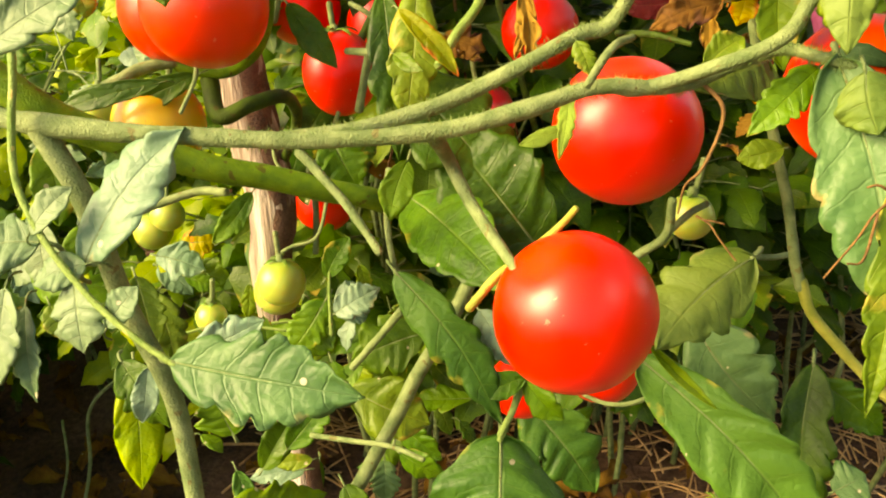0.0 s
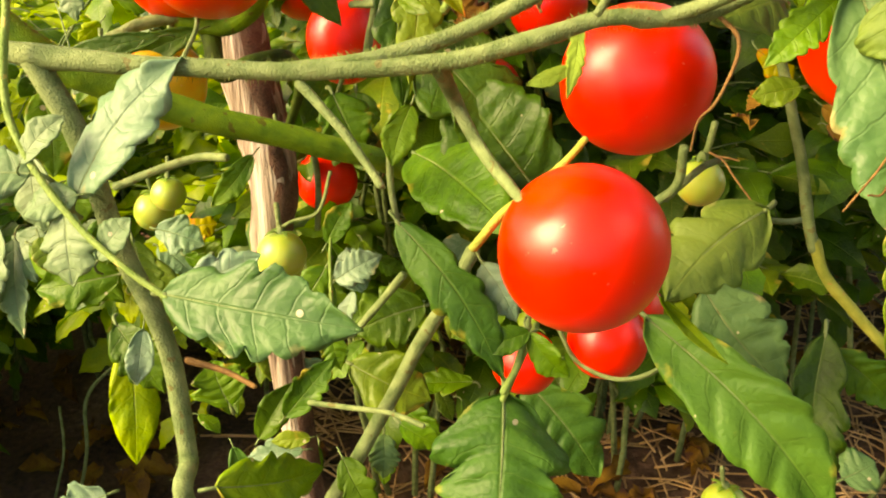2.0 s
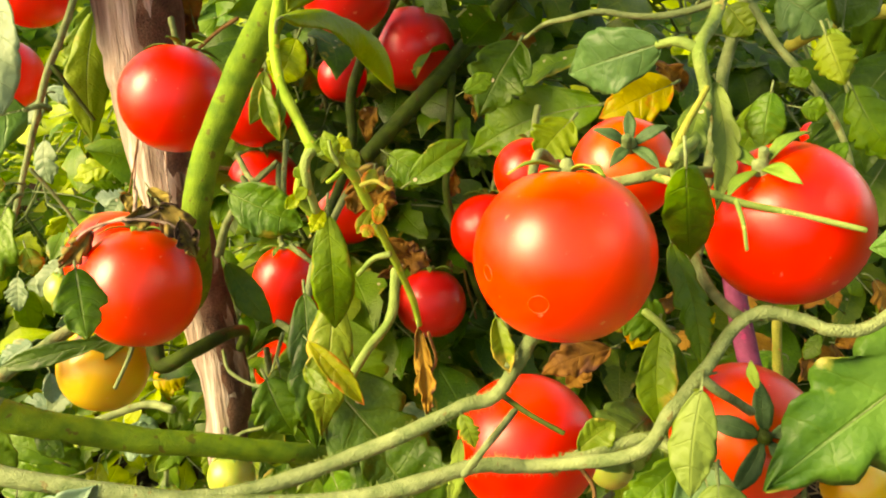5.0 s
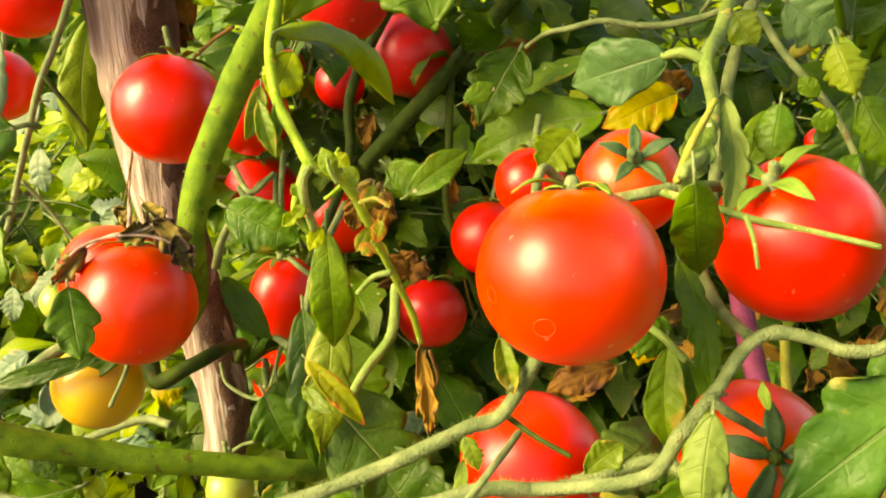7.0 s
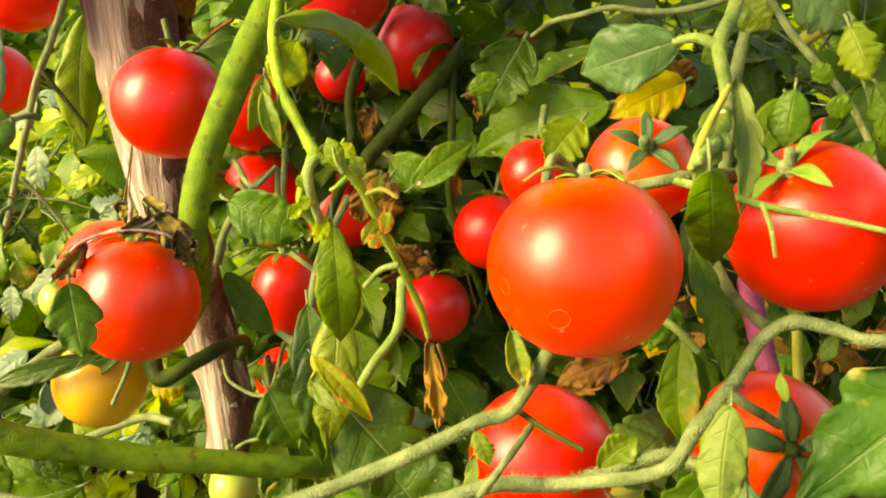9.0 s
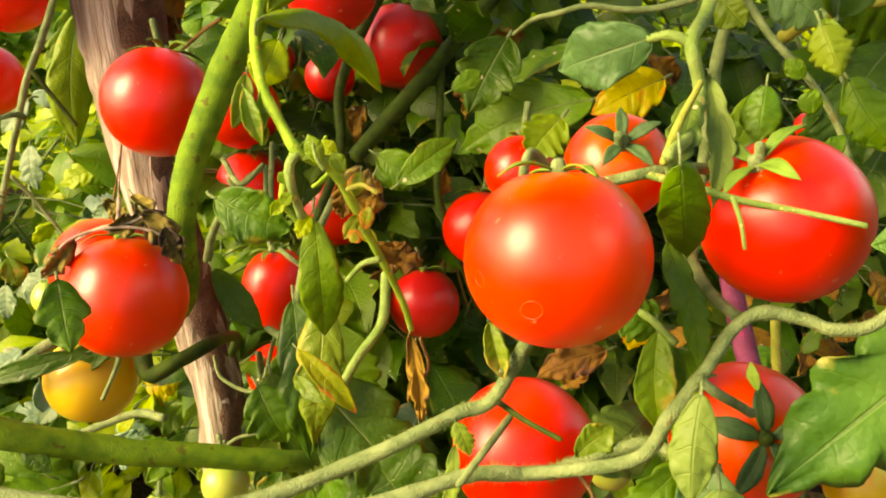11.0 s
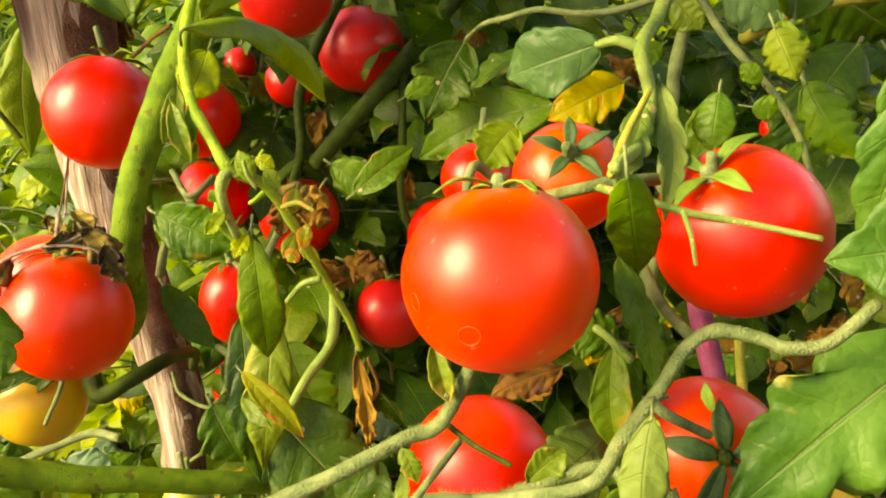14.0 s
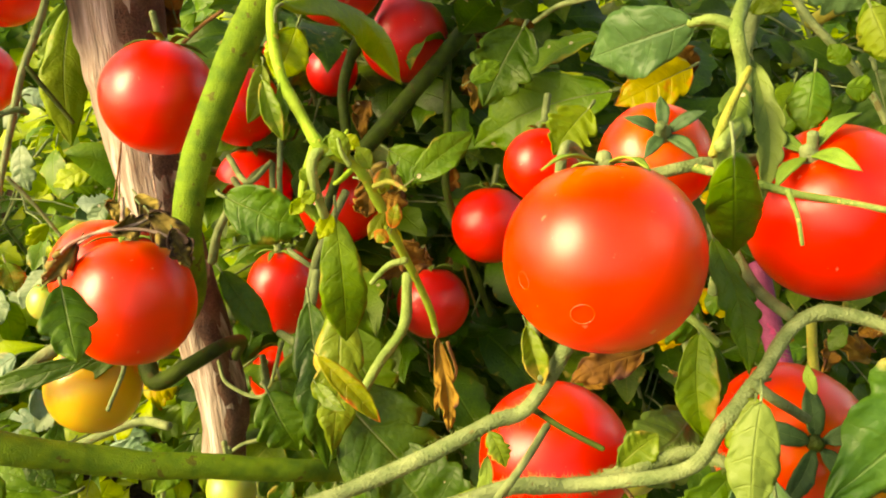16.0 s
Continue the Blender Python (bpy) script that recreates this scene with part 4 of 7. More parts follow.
leaf(plant, (0.125, 0.262, 0.670), (0.139, 0.215, 0.600), 0.0366, (-0.43, -0.79, 0.44), TEAL, "net", 0.02, 0.12, 0.12, 59, label="long hanging green leaf with brown threads")
leaf(plant, (0.139, 0.233, 0.642), (0.128, 0.199, 0.576), 0.0147, (-0.44, -0.77, 0.47), OLIVE, "tooth", 0.06, 0.4, 0.12, 60, label="folded tip of a long hanging leaf")
leaf(plant, (0.121, 0.264, 0.666), (0.098, 0.254, 0.646), 0.0148, (-0.12, -0.82, 0.56), GREEN, "tooth", 0.06, 0.12, 0.12, 61)
leaf(plant, (0.128, 0.248, 0.669), (0.132, 0.239, 0.652), 0.0200, (-0.43, -0.84, 0.33), UNDER, "smooth", 0.06, -0.3, 0.12, 62)
leaf(plant, (0.120, 0.257, 0.700), (0.116, 0.246, 0.679), 0.0159, (-0.72, -0.56, 0.41), OLIVE, "tooth", 0.06, 0.12, 0.12, 63)
leaf(plant, (0.117, 0.269, 0.636), (0.101, 0.267, 0.633), 0.0108, (-0.00, -0.88, 0.48), OLIVE, "smooth", 0.06, 0.12, 0.12, 64)
leaf(plant, (0.086, 0.270, 0.664), (0.099, 0.274, 0.673), 0.0123, (-0.02, -0.88, 0.48), OLIVE, "smooth", 0.06, 0.12, 0.12, 66)
leaf(plant, (0.1195, 0.3031, 0.6570), (0.0860, 0.2724, 0.6568), 0.0265, (-0.10, -0.72, 0.68), UNDER, "net", 0.12, -0.25, 0.12, 67)
leaf(plant, (0.116, 0.245, 0.708), (0.113, 0.231, 0.679), 0.0144, (-0.30, -0.84, 0.45), UNDER, "smooth", 0.06, -0.3, 0.12, 68)
leaf(plant, (-0.123, 0.337, 0.392), (-0.071, 0.381, 0.368), 0.0354, (0.67, -0.48, 0.57), FRESH, "tooth", 0.06, 0.12, 0.12, 70)
leaf(plant, (-0.062, 0.403, 0.484), (-0.036, 0.410, 0.497), 0.0215, (-0.01, -0.88, 0.47), BLUE, "tooth", 0.06, 0.12, 0.12, 71)
leaf(plant, (-0.067, 0.413, 0.502), (-0.053, 0.423, 0.523), 0.0156, (0.08, -0.91, 0.41), GREEN, "smooth", 0.06, 0.12, 0.12, 72)
leaf(plant, (-0.067, 0.407, 0.491), (-0.088, 0.393, 0.463), 0.0244, (0.07, -0.91, 0.42), GREEN, "tooth", 0.06, 0.12, 0.12, 73)
leaf(plant, (-0.064, 0.391, 0.459), (-0.058, 0.381, 0.439), 0.0163, (0.18, -0.86, 0.48), GREEN, "tooth", 0.06, 0.12, 0.12, 74)
leaf(plant, (-0.086, 0.355, 0.426), (-0.059, 0.370, 0.455), 0.0198, (0.02, -0.89, 0.45), GREEN, "tooth", 0.06, 0.12, 0.12, 75)
leaf(plant, (-0.102, 0.357, 0.409), (-0.084, 0.371, 0.437), 0.0187, (0.07, -0.90, 0.43), DARK, "smooth", 0.06, 0.5, 0.12, 76)
leaf(plant, (-0.012, 0.432, 0.451), (-0.057, 0.424, 0.435), 0.0423, (-0.04, -0.84, 0.54), DARK, "lobe", 0.06, 0.12, 0.12, 77)
leaf(plant, (-0.061, 0.440, 0.402), (-0.008, 0.430, 0.381), 0.0448, (0.10, -0.77, 0.63), OLIVE, "lobe", 0.06, 0.12, 0.12, 78)
leaf(plant, (-0.128, 0.397, 0.400), (-0.140, 0.410, 0.424), 0.0373, (0.26, -0.80, 0.54), GREEN, "lobe", 0.06, 0.12, 0.12, 79)
leaf(plant, (-0.036, 0.390, 0.386), (-0.036, 0.378, 0.362), 0.0203, (0.07, -0.89, 0.46), TEAL, "tooth", 0.06, 0.12, 0.12, 80)
leaf(plant, (-0.024, 0.354, 0.424), (0.001, 0.348, 0.413), 0.0199, (-0.21, -0.98, 0.02), GREEN, "smooth", 0.06, 0.12, 0.12, 81)
leaf(plant, (0.015, 0.297, 0.553), (0.029, 0.286, 0.532), 0.0184, (-0.04, -0.90, 0.44), BLUE, "tooth", 0.06, 0.12, 0.12, 82)
leaf(plant, (0.034, 0.280, 0.531), (0.015, 0.277, 0.525), 0.0125, (-0.03, -0.83, 0.55), GREEN, "smooth", 0.06, 0.12, 0.12, 83)
leaf(plant, (0.034, 0.280, 0.530), (0.050, 0.272, 0.515), 0.0144, (-0.38, -0.92, 0.08), GREEN, "smooth", 0.06, 0.12, 0.12, 84)
leaf(plant, (0.061, 0.504, 0.343), (0.116, 0.471, 0.280), 0.0589, (0.01, -0.89, 0.46), BRIGHT, "lobe", 0.06, 0.12, 0.12, 85)
leaf(plant, (-0.058, 0.368, 0.387), (-0.038, 0.352, 0.356), 0.0228, (0.18, -0.82, 0.54), DARK, "tooth", 0.06, 0.12, 0.12, 86)
leaf(plant, (-0.242, 0.447, 0.280), (-0.278, 0.441, 0.269), 0.0366, (-0.04, -0.82, 0.58), BLUE, "lobe", 0.06, 0.12, 0.12, 87)
leaf(plant, (-0.243, 0.538, 0.411), (-0.306, 0.531, 0.400), 0.0420, (0.02, -0.91, 0.41), GREEN, "tooth", 0.06, 0.12, 0.12, 88)
leaf(plant, (-0.330, 0.582, 0.412), (-0.254, 0.562, 0.372), 0.0492, (0.12, -0.77, 0.63), GREEN, "tooth", 0.06, 0.12, 0.12, 89)
leaf(plant, (-0.212, 0.541, 0.447), (-0.176, 0.536, 0.437), 0.0315, (0.05, -0.82, 0.57), BLUE, "lobe", 0.06, 0.12, 0.12, 90)
leaf(plant, (-0.174, 0.426, 0.485), (-0.160, 0.406, 0.446), 0.0254, (0.34, -0.79, 0.52), OLIVE, "tooth", 0.06, 0.12, 0.12, 91)
leaf(plant, (-0.126, 0.416, 0.619), (-0.163, 0.408, 0.605), 0.0150, (0.11, -0.97, 0.22), DARK, "smooth", 0.06, 0.12, 0.12, 92)
leaf(plant, (-0.149, 0.345, 0.612), (-0.136, 0.338, 0.598), 0.0113, (0.20, -0.79, 0.58), DARK, "smooth", 0.06, 0.12, 0.12, 93)
leaf(plant, (-0.060, 0.387, 0.711), (-0.026, 0.380, 0.698), 0.0255, (-0.07, -0.94, 0.32), GREEN, "smooth", 0.06, 0.2, 0.12, 94, label="small dark green leaf folded along its rib")
leaf(plant, (-0.079, 0.433, 0.651), (-0.054, 0.419, 0.622), 0.0165, (0.14, -0.82, 0.55), GREEN, "smooth", 0.06, 0.12, 0.12, 95)
leaf(plant, (-0.006, 0.324, 0.729), (-0.005, 0.320, 0.681), 0.0168, (0.09, -0.99, 0.08), FRESH, "smooth", 0.1, 0.25, 0.05, 96, label="narrow lime-green leaf on the truss")
leaf(plant, (-0.011, 0.323, 0.734), (-0.013, 0.321, 0.730), 0.0097, (0.11, -0.91, 0.40), FRESH, "smooth", 0.06, 0.12, 0.12, 97)
leaf(plant, (-0.017, 0.326, 0.671), (0.006, 0.315, 0.648), 0.0092, (0.15, -0.82, 0.55), YELLOWING, "smooth", 0.06, 0.3, 0.12, 98, label="yellow leaf with an orange tip")
leaf(plant, (-0.011, 0.362, 0.675), (-0.016, 0.333, 0.617), 0.0226, (0.09, -0.89, 0.44), OLIVE, "tooth", 0.06, 0.12, 0.12, 99)
leaf(plant, (-0.030, 0.450, 0.641), (-0.024, 0.444, 0.630), 0.0149, (0.09, -0.87, 0.49), DARK, "smooth", 0.06, 0.12, 0.12, 100)
leaf(plant, (-0.115, 0.343, 0.694), (-0.105, 0.321, 0.674), 0.0219, (0.32, -0.59, 0.75), GREEN, "lobe", 0.06, 0.12, 0.12, 101)
leaf(plant, (-0.184, 0.431, 0.659), (-0.179, 0.424, 0.646), 0.0134, (0.42, -0.75, 0.51), GREEN, "smooth", 0.06, 0.12, 0.12, 102)
leaf(plant, (0.1235, 0.4884, 0.7245), (0.0511, 0.5056, 0.6890), 0.0430, (-0.10, -0.85, 0.52), GREEN, "lobe", 0.06, 0.12, 0.12, 103, label="large dark leaf in the shade")
leaf(plant, (0.1184, 0.5117, 0.7479), (0.0799, 0.5168, 0.7247), 0.0200, (-0.28, -0.40, 0.87), GREEN, "smooth", 0.06, 0.12, 0.12, 104)
leaf(plant, (0.093, 0.396, 0.744), (0.078, 0.388, 0.727), 0.0226, (-0.01, -0.89, 0.46), FRESH, "tooth", 0.06, 0.12, 0.12, 105)
leaf(plant, (-0.061, 0.454, 0.570), (-0.053, 0.441, 0.544), 0.0288, (0.16, -0.86, 0.48), GREEN, "smooth", 0.06, 0.12, 0.12, 106)
leaf(plant, (0.028, 0.317, 0.684), (0.032, 0.301, 0.654), 0.0079, (0.05, -0.89, 0.45), DRY, "deep", 0.06, 0.6, 0.7, 107, label="withered brown leaf")
leaf(plant, (0.030, 0.321, 0.677), (0.027, 0.311, 0.656), 0.0050, (0.01, -0.90, 0.44), DRY, "deep", 0.06, -0.6, 0.7, 108)
leaf(plant, (0.124, 0.317, 0.687), (0.104, 0.320, 0.693), 0.0203, (0.01, -0.89, 0.45), GREEN, "tooth", 0.06, 0.12, 0.12, 109)
leaf(plant, (0.120, 0.308, 0.690), (0.121, 0.291, 0.657), 0.0155, (-0.26, -0.87, 0.42), FRESH, "smooth", 0.06, 0.3, 0.12, 110)
leaf(plant, (0.125, 0.310, 0.684), (0.128, 0.300, 0.664), 0.0116, (-0.25, -0.89, 0.39), GREEN, "smooth", 0.06, 0.12, 0.12, 111)
leaf(plant, (0.113, 0.284, 0.765), (0.123, 0.297, 0.726), 0.0171, (-0.15, -0.92, -0.35), GREEN, "smooth", 0.06, -0.3, 0.12, 112, label="folded olive-green leaf")
leaf(plant, (0.117, 0.301, 0.730), (0.128, 0.281, 0.691), 0.0122, (-0.25, -0.89, 0.37), GREEN, "tooth", 0.06, 0.3, 0.12, 113)
leaf(plant, (0.1251, 0.3186, 0.7750), (0.1121, 0.2946, 0.7557), 0.0120, (-0.22, -0.85, 0.49), UNDER, "tooth", 0.06, 0.4, 0.12, 114)
leaf(plant, (0.202, 0.202, 0.757), (0.152, 0.207, 0.765), 0.0213, (0.01, -0.80, 0.60), TEAL, "tooth", 0.06, 0.12, 0.12, 119, label="large bright green leaf close to the path")
leaf(plant, (0.200, 0.294, 0.808), (0.188, 0.286, 0.735), 0.0225, (-0.44, -0.88, 0.17), BRIGHT, "tooth", 0.06, 0.12, 0.12, 120)
leaf(plant, (0.225, 0.291, 0.824), (0.184, 0.285, 0.811), 0.0285, (-0.01, -0.91, 0.42), BRIGHT, "net", 0.06, 0.12, 0.12, 122)
leaf(plant, (0.196, 0.380, 0.789), (0.199, 0.399, 0.826), 0.0471, (0.51, -0.79, 0.35), DARK, "tooth", 0.06, 0.12, 0.12, 123)
leaf(plant, (0.191, 0.350, 0.773), (0.211, 0.337, 0.748), 0.0197, (-0.27, -0.92, 0.27), GREEN, "tooth", 0.06, -0.3, 0.12, 124)
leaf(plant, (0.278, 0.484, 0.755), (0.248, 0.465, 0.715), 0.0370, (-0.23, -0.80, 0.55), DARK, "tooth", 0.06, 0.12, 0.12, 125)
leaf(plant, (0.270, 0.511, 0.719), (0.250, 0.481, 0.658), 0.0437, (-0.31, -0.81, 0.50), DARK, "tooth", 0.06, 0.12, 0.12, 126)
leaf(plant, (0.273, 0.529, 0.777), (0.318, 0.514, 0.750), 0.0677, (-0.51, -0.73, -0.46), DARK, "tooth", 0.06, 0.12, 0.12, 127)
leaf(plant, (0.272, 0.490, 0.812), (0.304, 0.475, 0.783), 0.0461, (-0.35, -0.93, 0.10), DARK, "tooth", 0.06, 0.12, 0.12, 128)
leaf(plant, (0.1141, 0.3380, 0.7911), (0.0850, 0.3600, 0.7740), 0.0250, (0.05, -0.96, 0.29), TEAL, "smooth", 0.08, 0.12, 0.12, 129, label="smooth bluish leaf catching the light")
leaf(plant, (0.152, 0.327, 0.777), (0.149, 0.319, 0.759), 0.0143, (-0.33, -0.82, 0.47), GREEN, "smooth", 0.06, -0.2, 0.12, 130)
leaf(plant, (0.166, 0.332, 0.770), (0.175, 0.331, 0.769), 0.0092, (-0.04, -0.98, 0.21), GREEN, "smooth", 0.06, 0.12, 0.12, 131)
leaf(plant, (0.172, 0.339, 0.795), (0.179, 0.331, 0.779), 0.0156, (-0.42, -0.87, 0.24), OLIVE, "tooth", 0.06, -0.4, 0.12, 132)
leaf(plant, (0.230, 0.434, 0.749), (0.239, 0.416, 0.713), 0.0407, (-0.44, -0.84, 0.31), DARK, "tooth", 0.06, 0.12, 0.12, 133)
leaf(plant, (0.268, 0.444, 0.724), (0.235, 0.420, 0.677), 0.0456, (-0.30, -0.75, 0.59), DARK, "tooth", 0.06, 0.12, 0.12, 134)
leaf(plant, (0.034, 0.529, 0.675), (0.004, 0.522, 0.660), 0.0240, (0.05, -0.93, 0.37), GREEN, "tooth", 0.06, 0.12, 0.12, 135)
leaf(plant, (0.146, 0.434, 0.751), (0.111, 0.426, 0.736), 0.0258, (0.03, -0.92, 0.39), YELLOW, "tooth", 0.06, 0.12, 0.12, 136, label="orange-yellow dying leaf")
leaf(plant, (-0.029, 0.341, 0.778), (-0.034, 0.332, 0.761), 0.0084, (0.40, -0.86, 0.31), OLIVE, "smooth", 0.06, 0.12, 0.12, 139)
leaf(plant, (-0.060, 0.418, 0.587), (-0.044, 0.405, 0.559), 0.0312, (0.23, -0.82, 0.53), GREEN, "tooth", 0.06, 0.12, 0.12, 140)
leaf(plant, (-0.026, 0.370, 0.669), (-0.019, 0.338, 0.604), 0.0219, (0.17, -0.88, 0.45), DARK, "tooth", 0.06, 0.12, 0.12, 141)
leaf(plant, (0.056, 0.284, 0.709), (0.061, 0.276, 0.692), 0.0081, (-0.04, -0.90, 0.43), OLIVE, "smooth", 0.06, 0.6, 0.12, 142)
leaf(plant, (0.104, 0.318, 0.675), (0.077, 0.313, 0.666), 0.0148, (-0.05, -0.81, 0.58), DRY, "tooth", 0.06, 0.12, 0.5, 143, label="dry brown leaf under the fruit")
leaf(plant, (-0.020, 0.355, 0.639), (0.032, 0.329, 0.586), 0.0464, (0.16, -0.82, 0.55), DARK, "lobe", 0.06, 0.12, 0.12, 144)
leaf(plant, (0.006, 0.354, 0.726), (0.018, 0.352, 0.722), 0.0115, (-0.00, -0.91, 0.42), DRY, "deep", 0.06, 0.12, 0.6, 145)
leaf(plant, (0.004, 0.353, 0.725), (-0.002, 0.350, 0.720), 0.0092, (0.09, -0.93, 0.37), DRY, "deep", 0.06, 0.12, 0.6, 146)
leaf(plant, (0.013, 0.311, 0.752), (0.011, 0.307, 0.745), 0.0067, (0.11, -0.90, 0.42), YELLOWING, "smooth", 0.06, 0.12, 0.12, 147)
leaf(plant, (0.012, 0.307, 0.732), (0.009, 0.305, 0.729), 0.0056, (0.08, -0.92, 0.40), YELLOWING, "smooth", 0.06, 0.12, 0.12, 148)
leaf(plant, (0.067, 0.693, 0.689), (0.054, 0.673, 0.649), 0.0269, (0.02, -0.90, 0.44), DRY, "tooth", 0.06, 0.12, 0.5, 149)
leaf(plant, (0.001, 0.532, 0.612), (0.027, 0.527, 0.603), 0.0224, (0.02, -0.89, 0.46), DRY, "deep", 0.06, 0.12, 0.5, 150)
leaf(plant, (-0.132, 0.598, 0.748), (-0.140, 0.609, 0.771), 0.0224, (0.21, -0.85, 0.49), DRY, "deep", 0.06, 0.12, 0.5, 151)
leaf(plant, (-0.150, 0.603, 0.736), (-0.131, 0.608, 0.746), 0.0190, (0.20, -0.97, 0.13), DRY, "deep", 0.06, 0.12, 0.5, 152)
leaf(plant, (0.049, 0.706, 0.717), (0.076, 0.695, 0.693), 0.0582, (-0.13, -0.94, 0.31), DARK, "tooth", 0.06, 0.12, 0.12, 153)
leaf(plant, (-0.107, 0.427, 0.549), (-0.129, 0.413, 0.524), 0.0144, (0.19, -0.93, 0.33), GREEN, "smooth", 0.06, 0.12, 0.12, 154)
leaf(plant, (-0.055, 0.482, 0.569), (-0.053, 0.469, 0.544), 0.0288, (0.09, -0.88, 0.47), GREEN, "smooth", 0.06, 0.12, 0.12, 155)
leaf(plant, (-0.151, 0.348, 0.486), (-0.154, 0.335, 0.461), 0.0142, (0.32, -0.85, 0.41), BLUE, "smooth", 0.06, 0.12, 0.12, 156)
leaf(plant, (-0.265, 0.750, 0.348), (-0.231, 0.751, 0.351), 0.0427, (0.01, -0.91, 0.42), YELLOW, "lobe", 0.06, 0.12, 0.12, 157, label="yellow leaf with an orange spot")
leaf(plant, (-0.257, 0.739, 0.328), (-0.214, 0.731, 0.313), 0.0399, (0.04, -0.83, 0.55), FRESH, "lobe", 0.06, 0.12, 0.12, 158)
leaf(plant, (0.178, 0.608, 0.617), (0.123, 0.606, 0.614), 0.0212, (0.02, -0.97, 0.23), PURPLE_LEAF, "smooth", 0.06, 0.12, 0.12, 159, label="purple-red leaf in the background")
leaf(plant, (0.129, 0.428, 0.662), (0.132, 0.412, 0.629), 0.0114, (-0.29, -0.86, 0.41), DRY, "deep", 0.06, 0.12, 0.5, 160)
leaf(plant, (0.099, 0.340, 0.687), (0.126, 0.335, 0.677), 0.0201, (-0.13, -0.98, 0.13), GREEN, "smooth", 0.06, 0.12, 0.12, 161)
leaf(plant, (0.122, 0.345, 0.675), (0.118, 0.338, 0.662), 0.0138, (-0.23, -0.83, 0.50), YELLOW, "tooth", 0.06, 0.12, 0.12, 162)
leaf(plant, (0.071, 0.340, 0.688), (0.064, 0.334, 0.676), 0.0101, (-0.03, -0.88, 0.47), OLIVE, "smooth", 0.06, 0.4, 0.12, 163)
leaf(plant, (-0.096, 0.500, 0.814), (-0.055, 0.487, 0.789), 0.0353, (-0.02, -0.89, 0.45), GREEN, "smooth", 0.06, 0.12, 0.12, 164)
leaf(plant, (-0.241, 0.702, 0.736), (-0.251, 0.670, 0.672), 0.0294, (0.41, -0.84, 0.36), FRESH, "tooth", 0.06, 0.12, 0.12, 168)
vine(plant, [(0.188, 0.423, 0.652), (0.188, 0.407, 0.640), (0.188, 0.391, 0.631), (0.189, 0.381, 0.623), (0.189, 0.370, 0.613), (0.188, 0.364, 0.599)], 0.0055, 0.0055, PURPLE, label="stout pink-purple stem")
vine(plant, [(-0.363, 0.779, 0.169), (-0.405, 0.758, 0.129), (-0.405, 0.728, 0.072), (-0.415, 0.698, 0.015)], 0.0022, 0.002, STEM)
vine(plant, [(-0.437, 0.752, 0.117), (-0.431, 0.728, 0.072), (-0.440, 0.704, 0.026)], 0.0016, 0.0016, STEM)

leaf(plant, (0.2213, 0.2490, 0.7629), (0.1613, 0.2566, 0.7506), 0.0385, (-0.05, -0.85, 0.50), BRIGHT, "lobe", 0.03, 0.1, 0.12, 401, label="large bright green lobed leaf close to the fruit")
leaf(plant, (0.2161, 0.2525, 0.7540), (0.1900, 0.2744, 0.7743), 0.0328, (-0.10, -0.93, 0.35), BRIGHT, "tooth", 0.03, 0.12, 0.12, 402, label="large bright green lobed leaf close to the fruit")
leaf(plant, (-0.0169, 0.3204, 0.8020), (0.0163, 0.3824, 0.7593), 0.0179, (0.10, -0.62, 0.78), FRESH, "smooth", 0.0, -0.35, 0.12, 404, label="long leaf arching over the truss", via=[(-0.0059, 0.3518, 0.7976), (0.0067, 0.3727, 0.7833)])
vine(plant, [(0.1488, 0.3854, 0.8083), (0.1391, 0.3620, 0.7948), (0.1260, 0.3320, 0.7910), (0.1296, 0.3277, 0.7752), (0.1218, 0.3068, 0.7669), (0.1095, 0.2860, 0.7670)], 0.0027, 0.0020, STEM_PALE, fuzz=150)
vine(plant, [(0.1130, 0.3385, 0.7905), (0.1190, 0.3350, 0.7925), (0.1262, 0.3320, 0.7905)], 0.0015, 0.0021, STEM_PALE)
leaf(plant, (0.1334, 0.3319, 0.7793), (0.1291, 0.2959, 0.7448), 0.0099, (-0.30, -0.86, 0.41), UNDER, "tooth", 0.0, 0.4, 0.2, 405, via=[(0.1348, 0.3130, 0.7612)])
leaf(plant, (0.0254, 0.2849, 0.4968), (0.0214, 0.2410, 0.4562), 0.0637, (-0.02, -0.85, 0.52), BRIGHT, "lobe", 0.06, -0.15, 0.12, 406, label="broad lobed leaf with yellowed edges")
vine(plant, [(0.0395, 0.3030, 0.5204), (0.0325, 0.2915, 0.5092), (0.0247, 0.2812, 0.4961)], 0.0013, 0.0013, STEM_PALE)
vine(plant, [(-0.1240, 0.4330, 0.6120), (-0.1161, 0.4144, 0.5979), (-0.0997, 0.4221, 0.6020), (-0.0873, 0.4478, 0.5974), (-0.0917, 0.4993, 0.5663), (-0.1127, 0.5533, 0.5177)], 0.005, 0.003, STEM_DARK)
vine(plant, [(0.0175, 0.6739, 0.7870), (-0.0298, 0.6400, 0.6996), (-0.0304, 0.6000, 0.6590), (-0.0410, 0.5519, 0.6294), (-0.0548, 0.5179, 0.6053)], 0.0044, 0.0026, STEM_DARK)

